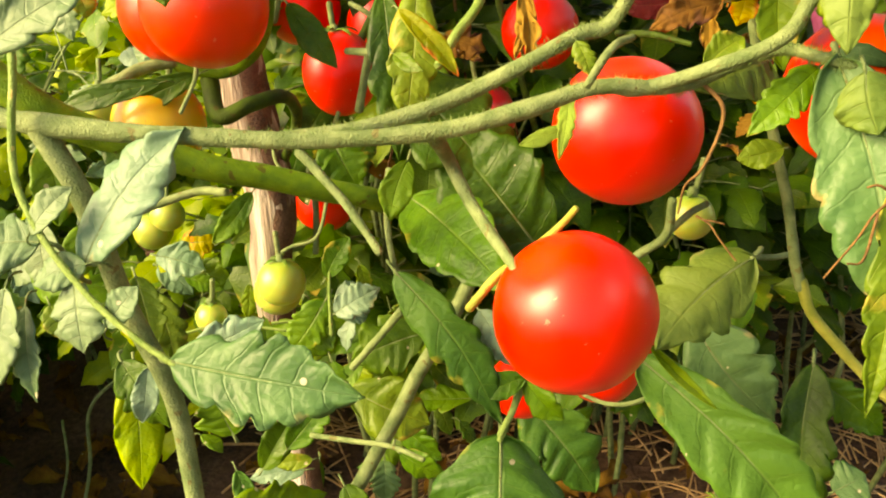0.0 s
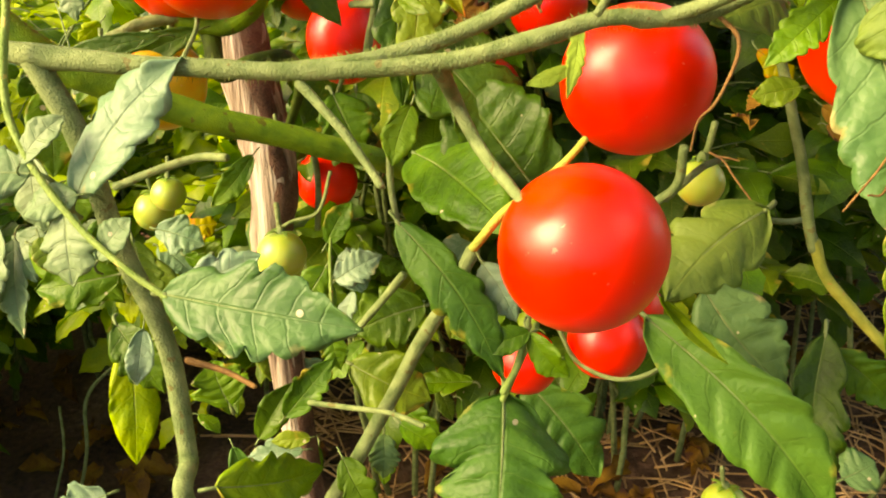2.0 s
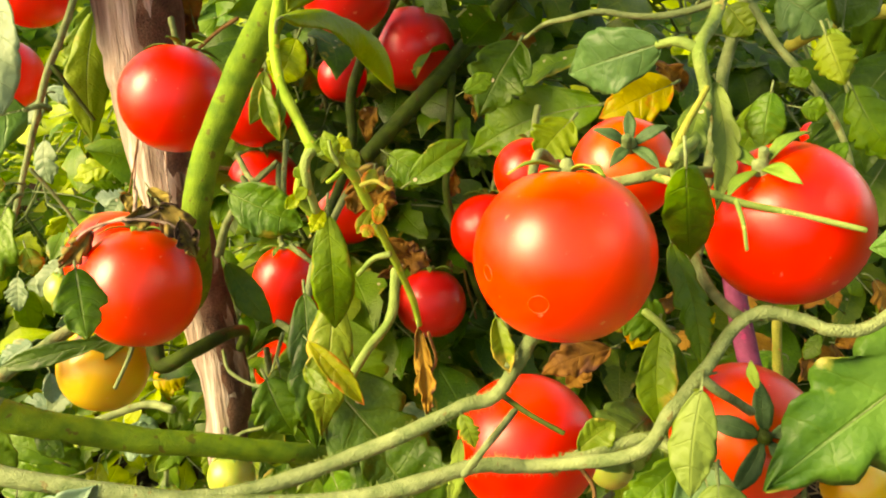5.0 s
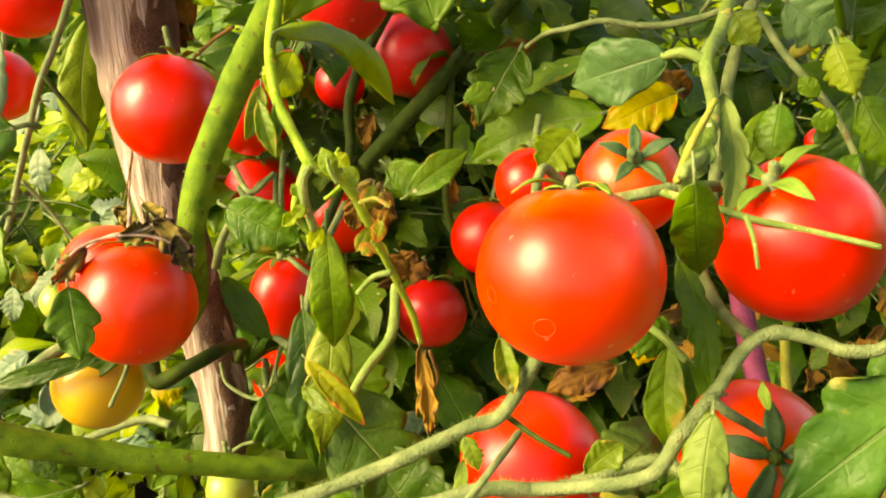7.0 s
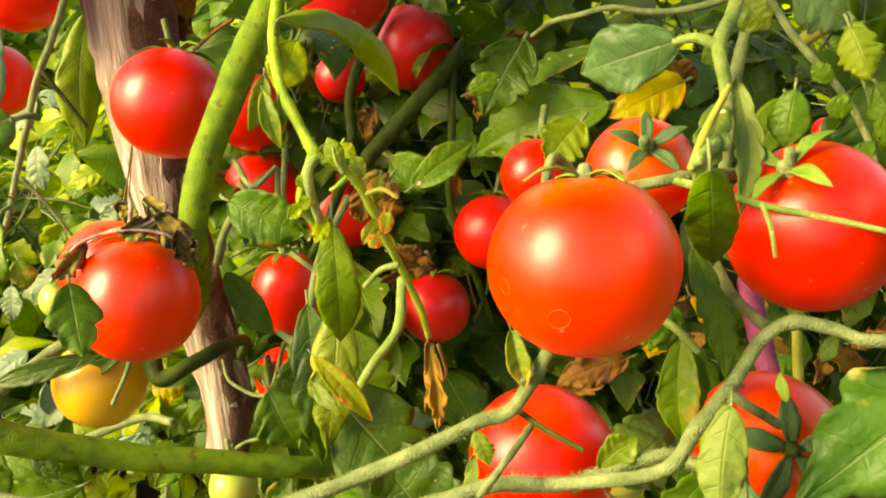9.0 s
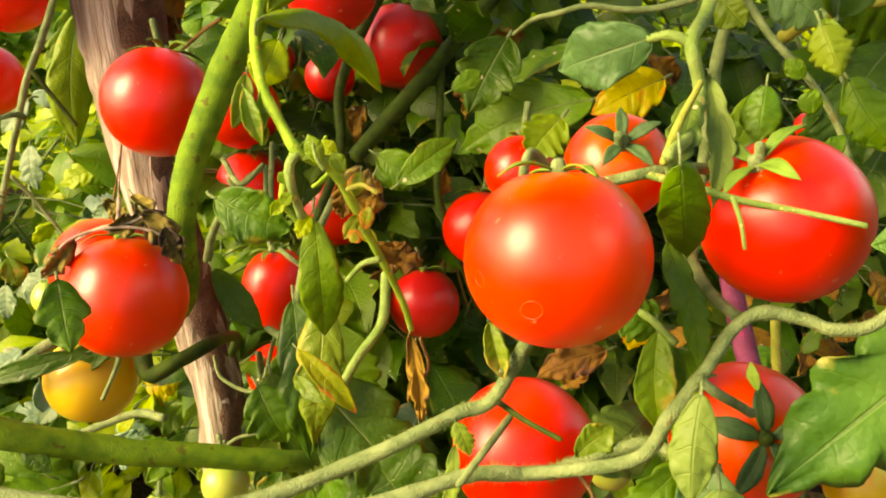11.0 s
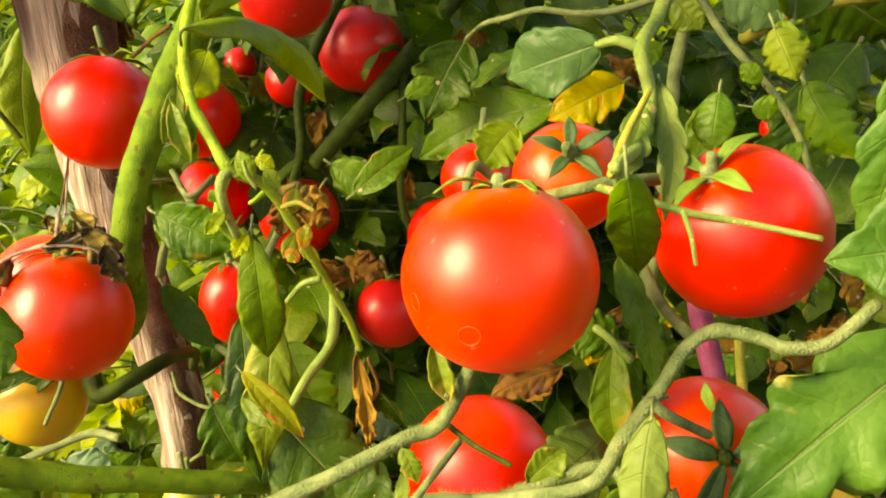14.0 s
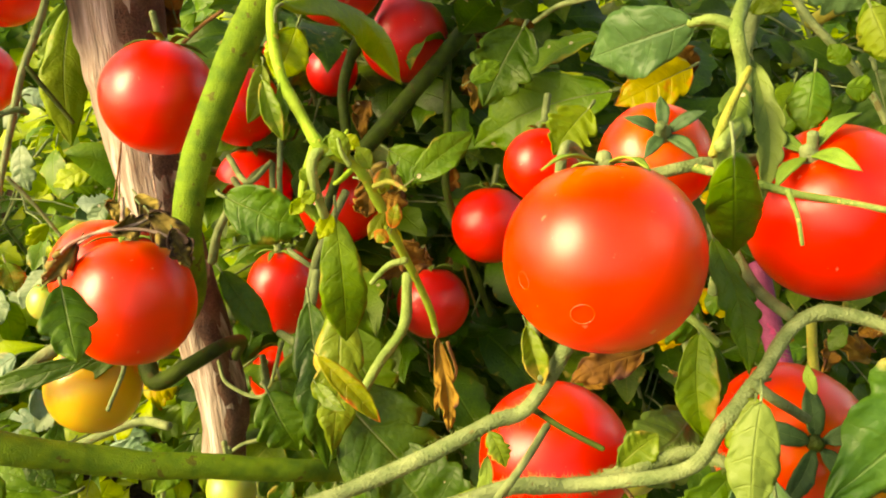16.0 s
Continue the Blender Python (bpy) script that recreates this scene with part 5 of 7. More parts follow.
leaf(plant, (-0.0965, 0.2965, 0.7763), (-0.1324, 0.2789, 0.7640), 0.0302, (0.20, -0.85, 0.50), BRIGHT, "lobe", 0.05, 0.12, 0.12, 408, label="green lobed leaf at the edge of the plant")
leaf(plant, (-0.0942, 0.2889, 0.8145), (-0.0891, 0.2680, 0.7836), 0.0178, (0.10, -0.90, 0.40), PALE, "smooth", 0.05, 0.15, 0.12, 409)
leaf(plant, (-0.1124, 0.3024, 0.7481), (-0.1307, 0.2959, 0.7466), 0.0122, (0.10, -0.80, 0.60), YELLOWING, "smooth", 0.05, 0.12, 0.12, 410)
leaf(plant, (-0.1358, 0.3405, 0.7230), (-0.1479, 0.3159, 0.6965), 0.0280, (0.10, -0.90, 0.45), GREEN, "lobe", 0.05, 0.12, 0.12, 411)

leaf(plant, (0.2130, 0.2697, 0.7179), (0.1443, 0.2506, 0.6644), 0.0446, (-0.25, -0.82, 0.50), BRIGHT, "tooth", 0.04, 0.12, 0.2, 407, label="large bright green leaf close to the fruit")
leaf(plant, (0.0534, 0.6422, 0.6963), (0.0577, 0.6105, 0.6773), 0.0171, (0.30, -0.90, 0.40), DRY, "deep", 0.1, 0.4, 0.6, 412)
leaf(plant, (0.0640, 0.6757, 0.7188), (0.0730, 0.6399, 0.6916), 0.0227, (0.33, -0.90, 0.40), DRY, "deep", 0.1, 0.4, 0.6, 413)
leaf(plant, (0.0985, 0.6546, 0.7212), (0.0690, 0.6335, 0.7238), 0.0171, (0.09, -0.90, 0.40), DRY, "deep", 0.1, 0.4, 0.6, 414)
leaf(plant, (0.0409, 0.6227, 0.6120), (0.0427, 0.6133, 0.6381), 0.0126, (0.01, -0.90, 0.40), DRY, "deep", 0.1, 0.4, 0.6, 415)
leaf(plant, (-0.0159, 0.6328, 0.6777), (-0.0209, 0.6034, 0.6635), 0.0147, (-0.25, -0.90, 0.40), DRY, "deep", 0.1, 0.4, 0.6, 416)
leaf(plant, (0.0047, 0.5888, 0.5887), (0.0264, 0.5658, 0.5874), 0.0147, (0.19, -0.90, 0.40), DRY, "deep", 0.1, 0.4, 0.6, 417)
leaf(plant, (0.0067, 0.5628, 0.5813), (-0.0082, 0.5424, 0.5852), 0.0106, (-0.27, -0.90, 0.40), DRY, "deep", 0.1, 0.4, 0.6, 418)
leaf(plant, (0.1062, 0.4198, 0.5851), (0.1179, 0.4097, 0.6097), 0.0128, (-0.18, -0.90, 0.40), DRY, "deep", 0.1, 0.4, 0.6, 419)
leaf(plant, (0.1644, 0.4422, 0.6301), (0.1438, 0.4209, 0.6321), 0.0110, (-0.16, -0.90, 0.40), DRY, "deep", 0.1, 0.4, 0.6, 420)
leaf(plant, (0.1813, 0.5420, 0.7186), (0.1597, 0.5296, 0.7389), 0.0142, (0.06, -0.90, 0.40), DRY, "deep", 0.1, 0.4, 0.6, 421)
leaf(plant, (0.2827, 0.4673, 0.5673), (0.2517, 0.4574, 0.5925), 0.0163, (-0.19, -0.90, 0.40), DRY, "deep", 0.1, 0.4, 0.6, 422)
leaf(plant, (0.2693, 0.4889, 0.5661), (0.2560, 0.4633, 0.5594), 0.0127, (-0.20, -0.90, 0.40), DRY, "deep", 0.1, 0.4, 0.6, 423)
leaf(plant, (0.1588, 0.5633, 0.7168), (0.1446, 0.5356, 0.7061), 0.0127, (-0.28, -0.90, 0.40), DRY, "deep", 0.1, 0.4, 0.6, 424)
leaf(plant, (0.1657, 0.4647, 0.5627), (0.1688, 0.4420, 0.5619), 0.0102, (0.37, -0.90, 0.40), DRY, "deep", 0.1, 0.4, 0.6, 425)
leaf(plant, (0.2788, 0.4742, 0.5813), (0.2880, 0.4595, 0.5967), 0.0122, (-0.25, -0.90, 0.40), DRY, "deep", 0.1, 0.4, 0.6, 426)

vine(plant, [(-0.0127, 0.3324, 0.7517), (-0.0154, 0.3265, 0.7443), (-0.0166, 0.3227, 0.7366), (-0.0123, 0.3217, 0.7300), (-0.0068, 0.3226, 0.7228)], 0.0017, 0.001, STEM_LIME)
vine(plant, [(-0.0093, 0.3315, 0.7499), (-0.0040, 0.3310, 0.7533), (-0.0012, 0.3350, 0.7568)], 0.0011, 0.0006, STEM_LIME)
vine(plant, [(0.0036, 0.3289, 0.7401), (0.0070, 0.3280, 0.7449), (0.0114, 0.3287, 0.7463)], 0.0012, 0.0006, STEM_LIME)
vine(plant, [(0.0002, 0.3311, 0.7445), (-0.0035, 0.3266, 0.7422), (-0.0059, 0.3260, 0.7409)], 0.0011, 0.0007, STEM_LIME)
leaf(plant, (-0.0030, 0.3319, 0.7551), (0.0030, 0.3304, 0.7521), 0.0060, (0.10, -0.90, 0.40), LIME, "smooth", 0.06, 0.2, 0.12, 427)
leaf(plant, (-0.0158, 0.3221, 0.7375), (-0.0206, 0.3187, 0.7331), 0.0052, (0.10, -0.90, 0.40), LIME, "smooth", 0.06, 0.2, 0.12, 428)
leaf(plant, (-0.0070, 0.3203, 0.7318), (-0.0110, 0.3150, 0.7254), 0.0068, (0.10, -0.90, 0.40), LIME, "tooth", 0.06, 0.2, 0.12, 429)
leaf(plant, (0.0093, 0.3267, 0.7243), (0.0166, 0.3240, 0.7187), 0.0050, (0.20, -0.90, 0.30), YELLOWING, "smooth", 0.06, 0.3, 0.2, 430)
leaf(plant, (-0.0199, 0.3351, 0.6513), (-0.0080, 0.3224, 0.6481), 0.0069, (0.10, -0.90, 0.40), OLIVE, "smooth", 0.06, 0.2, 0.12, 431)
leaf(plant, (0.0338, 0.1208, 0.8541), (0.0372, 0.1138, 0.8445), 0.0125, (0.05, -0.97, 0.20), DARK, "tooth", 0.06, 0.1, 0.12, 432, label="small leaf hanging from a high side shoot")
vine(plant, [(0.0338, 0.1208, 0.8541), (0.0330, 0.1299, 0.8636), (0.0283, 0.1659, 0.8915), (0.0200, 0.2000, 1.0200), (0.0000, 0.4000, 1.0000), (-0.0200, 0.4810, 0.8260)], 0.0006, 0.0016, STEM)


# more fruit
tomato((-0.0451, 0.6814, 0.6869), 0.0193, (0.00, 0.55, 0.84), RED_SHADED, "red tomato high on the plant, coloured darker for shade", seed=169)
tomato((-0.0924, 0.7285, 0.6894), 0.0134, (0.00, 0.55, 0.84), RED_SHADED, "red tomato high on the plant, coloured darker for shade", seed=170)
tomato((-0.2731, 0.7022, 0.3865), 0.0185, (0.00, 0.19, 0.98), GREEN_FRUIT, "small unripe pale green tomato", seed=171)
tomato((0.1302, 0.3950, 0.5491), 0.0124, (0.00, 0.19, 0.98), GREEN_FRUIT, "unripe green tomato behind a leaf", seed=172)
tomato((-0.1196, 0.5186, 0.4293), 0.0172, (0.00, 0.19, 0.98), GREEN_FRUIT, "unripe green tomato under the vine", seed=173)
tomato((0.2087, 0.4627, 0.2627), 0.0168, (0.00, 0.19, 0.98), GREEN_FRUIT, "unripe green tomato low among the leaves", seed=174)
tomato((0.2561, 0.5168, 0.6995), 0.0081, (0.00, 0.55, 0.84), RED, "ripe red tomato far behind the leaves", seed=175, sepals=0, stalk=0)

# the withered tie that holds the stem to the stake
tie = thing("withered_tie", (0, 0, 0), "old brown withered tie and leaves round the stake", "tie")
vine(tie, [(-0.138, 0.379, 0.679), (-0.126, 0.381, 0.693), (-0.106, 0.382, 0.699), (-0.087, 0.381, 0.697), (-0.076, 0.383, 0.684)], 0.0008, 0.0007, TWINE, name="strand")
vine(tie, [(-0.133, 0.388, 0.685), (-0.114, 0.385, 0.697), (-0.098, 0.385, 0.700), (-0.090, 0.391, 0.702), (-0.085, 0.403, 0.691)], 0.0007, 0.0006, TWINE, name="strand")
vine(tie, [(-0.111, 0.408, 0.702), (-0.106, 0.390, 0.699), (-0.107, 0.383, 0.697)], 0.001, 0.0009, TWINE, name="strand")
leaf(tie, (-0.093, 0.389, 0.703), (-0.076, 0.380, 0.683), 0.0156, (0.19, -0.81, 0.56), GREYDRY, "deep", 0.06, 0.6, 0.9, 176)
leaf(tie, (-0.099, 0.396, 0.704), (-0.085, 0.389, 0.690), 0.0132, (0.17, -0.81, 0.56), GREYDRY, "deep", 0.06, -0.6, 0.9, 177)
leaf(tie, (-0.083, 0.384, 0.698), (-0.076, 0.377, 0.683), 0.0103, (0.26, -0.82, 0.52), GREYDRY, "deep", 0.06, 0.6, 0.9, 178)
leaf(tie, (-0.108, 0.385, 0.697), (-0.091, 0.388, 0.702), 0.0104, (0.06, -0.95, 0.31), GREYDRY, "deep", 0.06, 0.6, 0.9, 179)
leaf(tie, (-0.126, 0.386, 0.691), (-0.140, 0.378, 0.676), 0.0117, (0.25, -0.94, 0.24), GREYDRY, "deep", 0.06, 0.6, 0.9, 180)

# small leaves and withered bits among the fruit
leaf(plant, (0.001, 0.651, 0.560), (-0.007, 0.645, 0.547), 0.0102, (0.32, -0.91, 0.26), GREEN, "deep", 0.06, 0.12, 0.12, 181)
leaf(plant, (0.058, 0.683, 0.535), (0.037, 0.676, 0.521), 0.0164, (0.11, -0.94, 0.32), DRY, "deep", 0.06, 0.12, 0.12, 182)
leaf(plant, (-0.026, 0.732, 0.655), (-0.042, 0.728, 0.647), 0.0112, (0.16, -0.97, 0.16), GREEN, "smooth", 0.06, 0.12, 0.12, 183)
leaf(plant, (0.061, 0.755, 0.702), (0.093, 0.750, 0.691), 0.0249, (-0.26, -0.90, -0.35), GREEN, "deep", 0.06, 0.12, 0.12, 184)
leaf(plant, (-0.065, 0.712, 0.601), (-0.051, 0.705, 0.586), 0.0147, (-0.35, -0.93, 0.11), DRY, "smooth", 0.06, 0.12, 0.12, 185)
leaf(plant, (0.012, 0.705, 0.579), (0.037, 0.699, 0.567), 0.0168, (-0.09, -0.96, 0.28), DARK, "deep", 0.06, 0.12, 0.12, 186)
leaf(plant, (0.010, 0.696, 0.544), (0.027, 0.692, 0.536), 0.0139, (-0.27, -0.96, -0.09), GREEN, "deep", 0.06, 0.12, 0.12, 187)
leaf(plant, (0.066, 0.702, 0.617), (0.059, 0.694, 0.600), 0.0115, (-0.09, -0.88, 0.47), GREEN, "smooth", 0.06, 0.12, 0.12, 188)
leaf(plant, (0.048, 0.708, 0.671), (0.025, 0.698, 0.651), 0.0195, (-0.08, -0.85, 0.52), GREEN, "tooth", 0.06, 0.12, 0.12, 189)
leaf(plant, (-0.074, 0.715, 0.660), (-0.098, 0.706, 0.643), 0.0188, (0.34, -0.94, 0.01), GREEN, "smooth", 0.06, 0.12, 0.12, 190)
leaf(plant, (-0.008, 0.697, 0.585), (-0.032, 0.689, 0.569), 0.0183, (0.19, -0.96, 0.20), GREEN, "tooth", 0.06, 0.12, 0.12, 191)
leaf(plant, (-0.005, 0.699, 0.524), (0.008, 0.692, 0.510), 0.0123, (0.19, -0.81, 0.56), DARK, "smooth", 0.06, 0.12, 0.12, 192)
leaf(plant, (-0.048, 0.654, 0.531), (-0.036, 0.651, 0.524), 0.0091, (0.23, -0.64, 0.73), GREEN, "tooth", 0.06, 0.12, 0.12, 193)
leaf(plant, (-0.089, 0.780, 0.689), (-0.116, 0.769, 0.666), 0.0281, (0.56, -0.78, -0.27), OLIVE, "tooth", 0.06, 0.12, 0.12, 194)
leaf(plant, (-0.025, 0.648, 0.523), (-0.011, 0.637, 0.501), 0.0165, (0.12, -0.86, 0.49), OLIVE, "smooth", 0.06, 0.12, 0.12, 195)
leaf(plant, (0.025, 0.706, 0.649), (0.056, 0.701, 0.639), 0.0227, (-0.19, -0.97, -0.18), GREEN, "smooth", 0.06, 0.12, 0.12, 196)
leaf(plant, (-0.035, 0.654, 0.471), (-0.064, 0.652, 0.468), 0.0185, (0.03, -0.97, 0.25), DRY, "smooth", 0.06, 0.12, 0.12, 197)
leaf(plant, (-0.041, 0.695, 0.530), (-0.047, 0.688, 0.515), 0.0112, (0.43, -0.86, 0.27), DARK, "tooth", 0.06, 0.12, 0.12, 198)
leaf(plant, (-0.008, 0.661, 0.455), (-0.035, 0.656, 0.446), 0.0171, (0.02, -0.91, 0.42), GREEN, "tooth", 0.06, 0.12, 0.12, 199)
leaf(plant, (0.020, 0.641, 0.493), (0.027, 0.630, 0.470), 0.0166, (-0.27, -0.89, 0.36), GREEN, "smooth", 0.06, 0.12, 0.12, 200)
leaf(plant, (0.011, 0.772, 0.698), (0.004, 0.757, 0.667), 0.0208, (0.04, -0.90, 0.43), GREEN, "deep", 0.06, 0.12, 0.12, 201)
leaf(plant, (0.053, 0.701, 0.619), (0.071, 0.696, 0.607), 0.0130, (-0.15, -0.96, 0.22), OLIVE, "deep", 0.06, 0.12, 0.12, 202)
leaf(plant, (-0.060, 0.678, 0.582), (-0.066, 0.668, 0.563), 0.0136, (0.37, -0.87, 0.31), DARK, "deep", 0.06, 0.12, 0.12, 203)
leaf(plant, (0.034, 0.751, 0.669), (0.052, 0.746, 0.659), 0.0142, (0.15, -0.76, 0.64), DARK, "deep", 0.06, 0.12, 0.12, 204)
leaf(plant, (-0.047, 0.687, 0.553), (-0.063, 0.686, 0.551), 0.0107, (-0.05, -0.57, 0.82), DARK, "tooth", 0.06, 0.12, 0.12, 205)
leaf(plant, (-0.071, 0.749, 0.645), (-0.048, 0.747, 0.640), 0.0145, (0.06, -0.76, 0.65), DARK, "deep", 0.06, 0.12, 0.12, 206)
leaf(plant, (0.076, 0.695, 0.586), (0.070, 0.688, 0.571), 0.0119, (-0.46, -0.72, 0.52), OLIVE, "smooth", 0.06, 0.12, 0.12, 207)
leaf(plant, (-0.039, 0.686, 0.600), (-0.019, 0.675, 0.578), 0.0201, (-0.25, -0.94, 0.23), OLIVE, "smooth", 0.06, 0.12, 0.12, 208)
leaf(plant, (-0.014, 0.679, 0.541), (-0.033, 0.665, 0.514), 0.0228, (-0.25, -0.79, 0.56), GREEN, "deep", 0.06, 0.12, 0.12, 209)
leaf(plant, (-0.076, 0.645, 0.527), (-0.054, 0.638, 0.512), 0.0179, (-0.17, -0.96, 0.21), DARK, "tooth", 0.06, 0.12, 0.12, 210)
leaf(plant, (-0.059, 0.692, 0.588), (-0.079, 0.687, 0.579), 0.0131, (0.13, -0.97, 0.21), OLIVE, "deep", 0.06, 0.12, 0.12, 211)
leaf(plant, (0.070, 0.657, 0.485), (0.062, 0.650, 0.471), 0.0103, (0.05, -0.90, 0.43), OLIVE, "deep", 0.06, 0.12, 0.12, 212)
leaf(plant, (0.023, 0.718, 0.645), (0.004, 0.713, 0.633), 0.0149, (0.33, -0.94, -0.05), DARK, "tooth", 0.06, 0.12, 0.12, 213)
leaf(plant, (-0.046, 0.699, 0.652), (-0.021, 0.698, 0.648), 0.0177, (-0.11, -0.96, -0.25), GREEN, "smooth", 0.06, 0.12, 0.12, 214)
vine(plant, [(0.045, 0.667, 0.547), (0.043, 0.654, 0.521), (0.068, 0.629, 0.470)], 0.00220336, 0.001, TWIG_DRY)
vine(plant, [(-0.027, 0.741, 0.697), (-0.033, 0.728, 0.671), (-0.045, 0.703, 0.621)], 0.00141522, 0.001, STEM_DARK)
vine(plant, [(0.078, 0.675, 0.562), (0.078, 0.662, 0.537), (0.051, 0.634, 0.480)], 0.00151047, 0.001, STEM)
vine(plant, [(0.009, 0.702, 0.619), (0.010, 0.690, 0.594), (0.019, 0.664, 0.541)], 0.00170739, 0.001, TWIG_DRY)
vine(plant, [(-0.029, 0.710, 0.636), (-0.022, 0.698, 0.610), (-0.007, 0.670, 0.555)], 0.00103944, 0.001, STEM)
vine(plant, [(-0.071, 0.727, 0.671), (-0.065, 0.715, 0.645), (-0.077, 0.700, 0.616)], 0.0021806, 0.001, STEM)
vine(plant, [(0.012, 0.657, 0.527), (0.010, 0.645, 0.502), (-0.011, 0.616, 0.445)], 0.00148778, 0.001, STEM_DARK)
vine(plant, [(-0.057, 0.734, 0.684), (-0.066, 0.721, 0.658), (-0.084, 0.704, 0.624)], 0.00115844, 0.001, TWIG_DRY)
vine(plant, [(0.014, 0.661, 0.535), (0.019, 0.648, 0.509), (0.024, 0.621, 0.455)], 0.00236869, 0.001, TWIG_DRY)
vine(plant, [(-0.037, 0.660, 0.534), (-0.037, 0.647, 0.508), (-0.052, 0.622, 0.457)], 0.00159297, 0.001, TWIG_DRY)
vine(plant, [(0.054, 0.672, 0.557), (0.053, 0.659, 0.531), (0.064, 0.641, 0.494)], 0.00108222, 0.001, TWIG_DRY)
vine(plant, [(0.069, 0.711, 0.635), (0.065, 0.698, 0.610), (0.094, 0.676, 0.564)], 0.00193674, 0.001, STEM_DARK)
vine(plant, [(-0.044, 0.731, 0.677), (-0.045, 0.718, 0.652), (-0.052, 0.698, 0.612)], 0.00144482, 0.001, TWIG_DRY)
vine(plant, [(-0.013, 0.666, 0.545), (-0.004, 0.653, 0.520), (-0.013, 0.637, 0.488)], 0.00187421, 0.001, TWIG_DRY)
leaf(plant, (0.266, 0.540, 0.650), (0.257, 0.533, 0.637), 0.0127, (-0.68, -0.34, 0.65), YELLOW, "smooth", 0.06, 0.12, 0.12, 215)
leaf(plant, (0.295, 0.552, 0.621), (0.282, 0.549, 0.614), 0.0089, (0.00, -0.89, 0.45), DRY, "tooth", 0.06, 0.12, 0.12, 216)
leaf(plant, (0.195, 0.488, 0.606), (0.192, 0.480, 0.590), 0.0105, (-0.42, -0.79, 0.46), GREEN, "smooth", 0.06, 0.12, 0.12, 217)
leaf(plant, (0.193, 0.518, 0.588), (0.215, 0.510, 0.572), 0.0194, (-0.38, -0.92, -0.06), YELLOW, "deep", 0.06, 0.12, 0.12, 218)
leaf(plant, (0.178, 0.459, 0.653), (0.199, 0.459, 0.652), 0.0120, (0.00, -0.93, 0.38), GREEN, "smooth", 0.06, 0.12, 0.12, 219)
leaf(plant, (0.292, 0.507, 0.609), (0.302, 0.502, 0.598), 0.0093, (-0.04, -0.91, 0.40), DARK, "smooth", 0.06, 0.12, 0.12, 220)
leaf(plant, (0.266, 0.484, 0.655), (0.286, 0.480, 0.647), 0.0149, (0.13, -0.73, 0.67), GREEN, "smooth", 0.06, 0.12, 0.12, 221)
leaf(plant, (0.191, 0.478, 0.662), (0.190, 0.471, 0.647), 0.0094, (-0.22, -0.87, 0.44), DRY, "deep", 0.06, 0.12, 0.12, 222)
leaf(plant, (0.236, 0.532, 0.627), (0.249, 0.528, 0.619), 0.0098, (-0.23, -0.97, 0.08), DRY, "smooth", 0.06, 0.12, 0.12, 223)
leaf(plant, (0.254, 0.449, 0.602), (0.245, 0.443, 0.589), 0.0110, (-0.62, -0.45, 0.64), DARK, "smooth", 0.06, 0.12, 0.12, 224)
leaf(plant, (0.250, 0.526, 0.537), (0.263, 0.522, 0.528), 0.0101, (0.09, -0.83, 0.55), DRY, "smooth", 0.06, 0.12, 0.12, 225)
leaf(plant, (0.196, 0.465, 0.642), (0.207, 0.464, 0.638), 0.0080, (0.12, -0.68, 0.73), GREEN, "tooth", 0.06, 0.12, 0.12, 226)
leaf(plant, (0.200, 0.505, 0.568), (0.185, 0.498, 0.555), 0.0141, (-0.47, -0.45, 0.76), DRY, "tooth", 0.06, 0.12, 0.12, 227)
leaf(plant, (0.247, 0.548, 0.586), (0.246, 0.534, 0.558), 0.0213, (-0.79, -0.54, 0.29), DRY, "tooth", 0.06, 0.12, 0.12, 228)
leaf(plant, (0.285, 0.512, 0.602), (0.290, 0.504, 0.588), 0.0102, (-0.37, -0.88, 0.31), DRY, "tooth", 0.06, 0.12, 0.12, 229)
leaf(plant, (0.226, 0.435, 0.597), (0.204, 0.430, 0.588), 0.0176, (-0.35, -0.19, 0.92), GREEN, "tooth", 0.06, 0.12, 0.12, 230)
leaf(plant, (0.252, 0.542, 0.545), (0.273, 0.537, 0.534), 0.0152, (-0.24, -0.97, 0.01), DRY, "smooth", 0.06, 0.12, 0.12, 231)
leaf(plant, (0.312, 0.498, 0.584), (0.302, 0.495, 0.577), 0.0096, (0.19, -0.96, 0.20), DRY, "tooth", 0.06, 0.12, 0.12, 232)
leaf(plant, (0.269, 0.474, 0.626), (0.250, 0.466, 0.609), 0.0171, (-0.48, -0.44, 0.76), DRY, "deep", 0.06, 0.12, 0.12, 233)
leaf(plant, (0.304, 0.555, 0.583), (0.309, 0.543, 0.560), 0.0161, (-0.12, -0.90, 0.42), GREEN, "smooth", 0.06, 0.12, 0.12, 234)
leaf(plant, (0.175, 0.481, 0.666), (0.200, 0.478, 0.660), 0.0175, (0.10, -0.67, 0.74), YELLOW, "tooth", 0.06, 0.12, 0.12, 235)
leaf(plant, (0.336, 0.553, 0.583), (0.349, 0.542, 0.561), 0.0216, (0.23, -0.82, 0.53), DRY, "deep", 0.06, 0.12, 0.12, 236)
vine(plant, [(-0.007, 0.310, 0.760), (-0.010, 0.308, 0.756), (-0.010, 0.308, 0.748), (-0.008, 0.311, 0.736)], 0.0019, 0.0015, STEM_PALE, name="truss_stem")
leaf(plant, (0.001, 0.303, 0.758), (-0.003, 0.307, 0.767), 0.0065, (0.07, -0.88, 0.47), FRESH, "smooth", 0.06, 0.12, 0.12, 237)
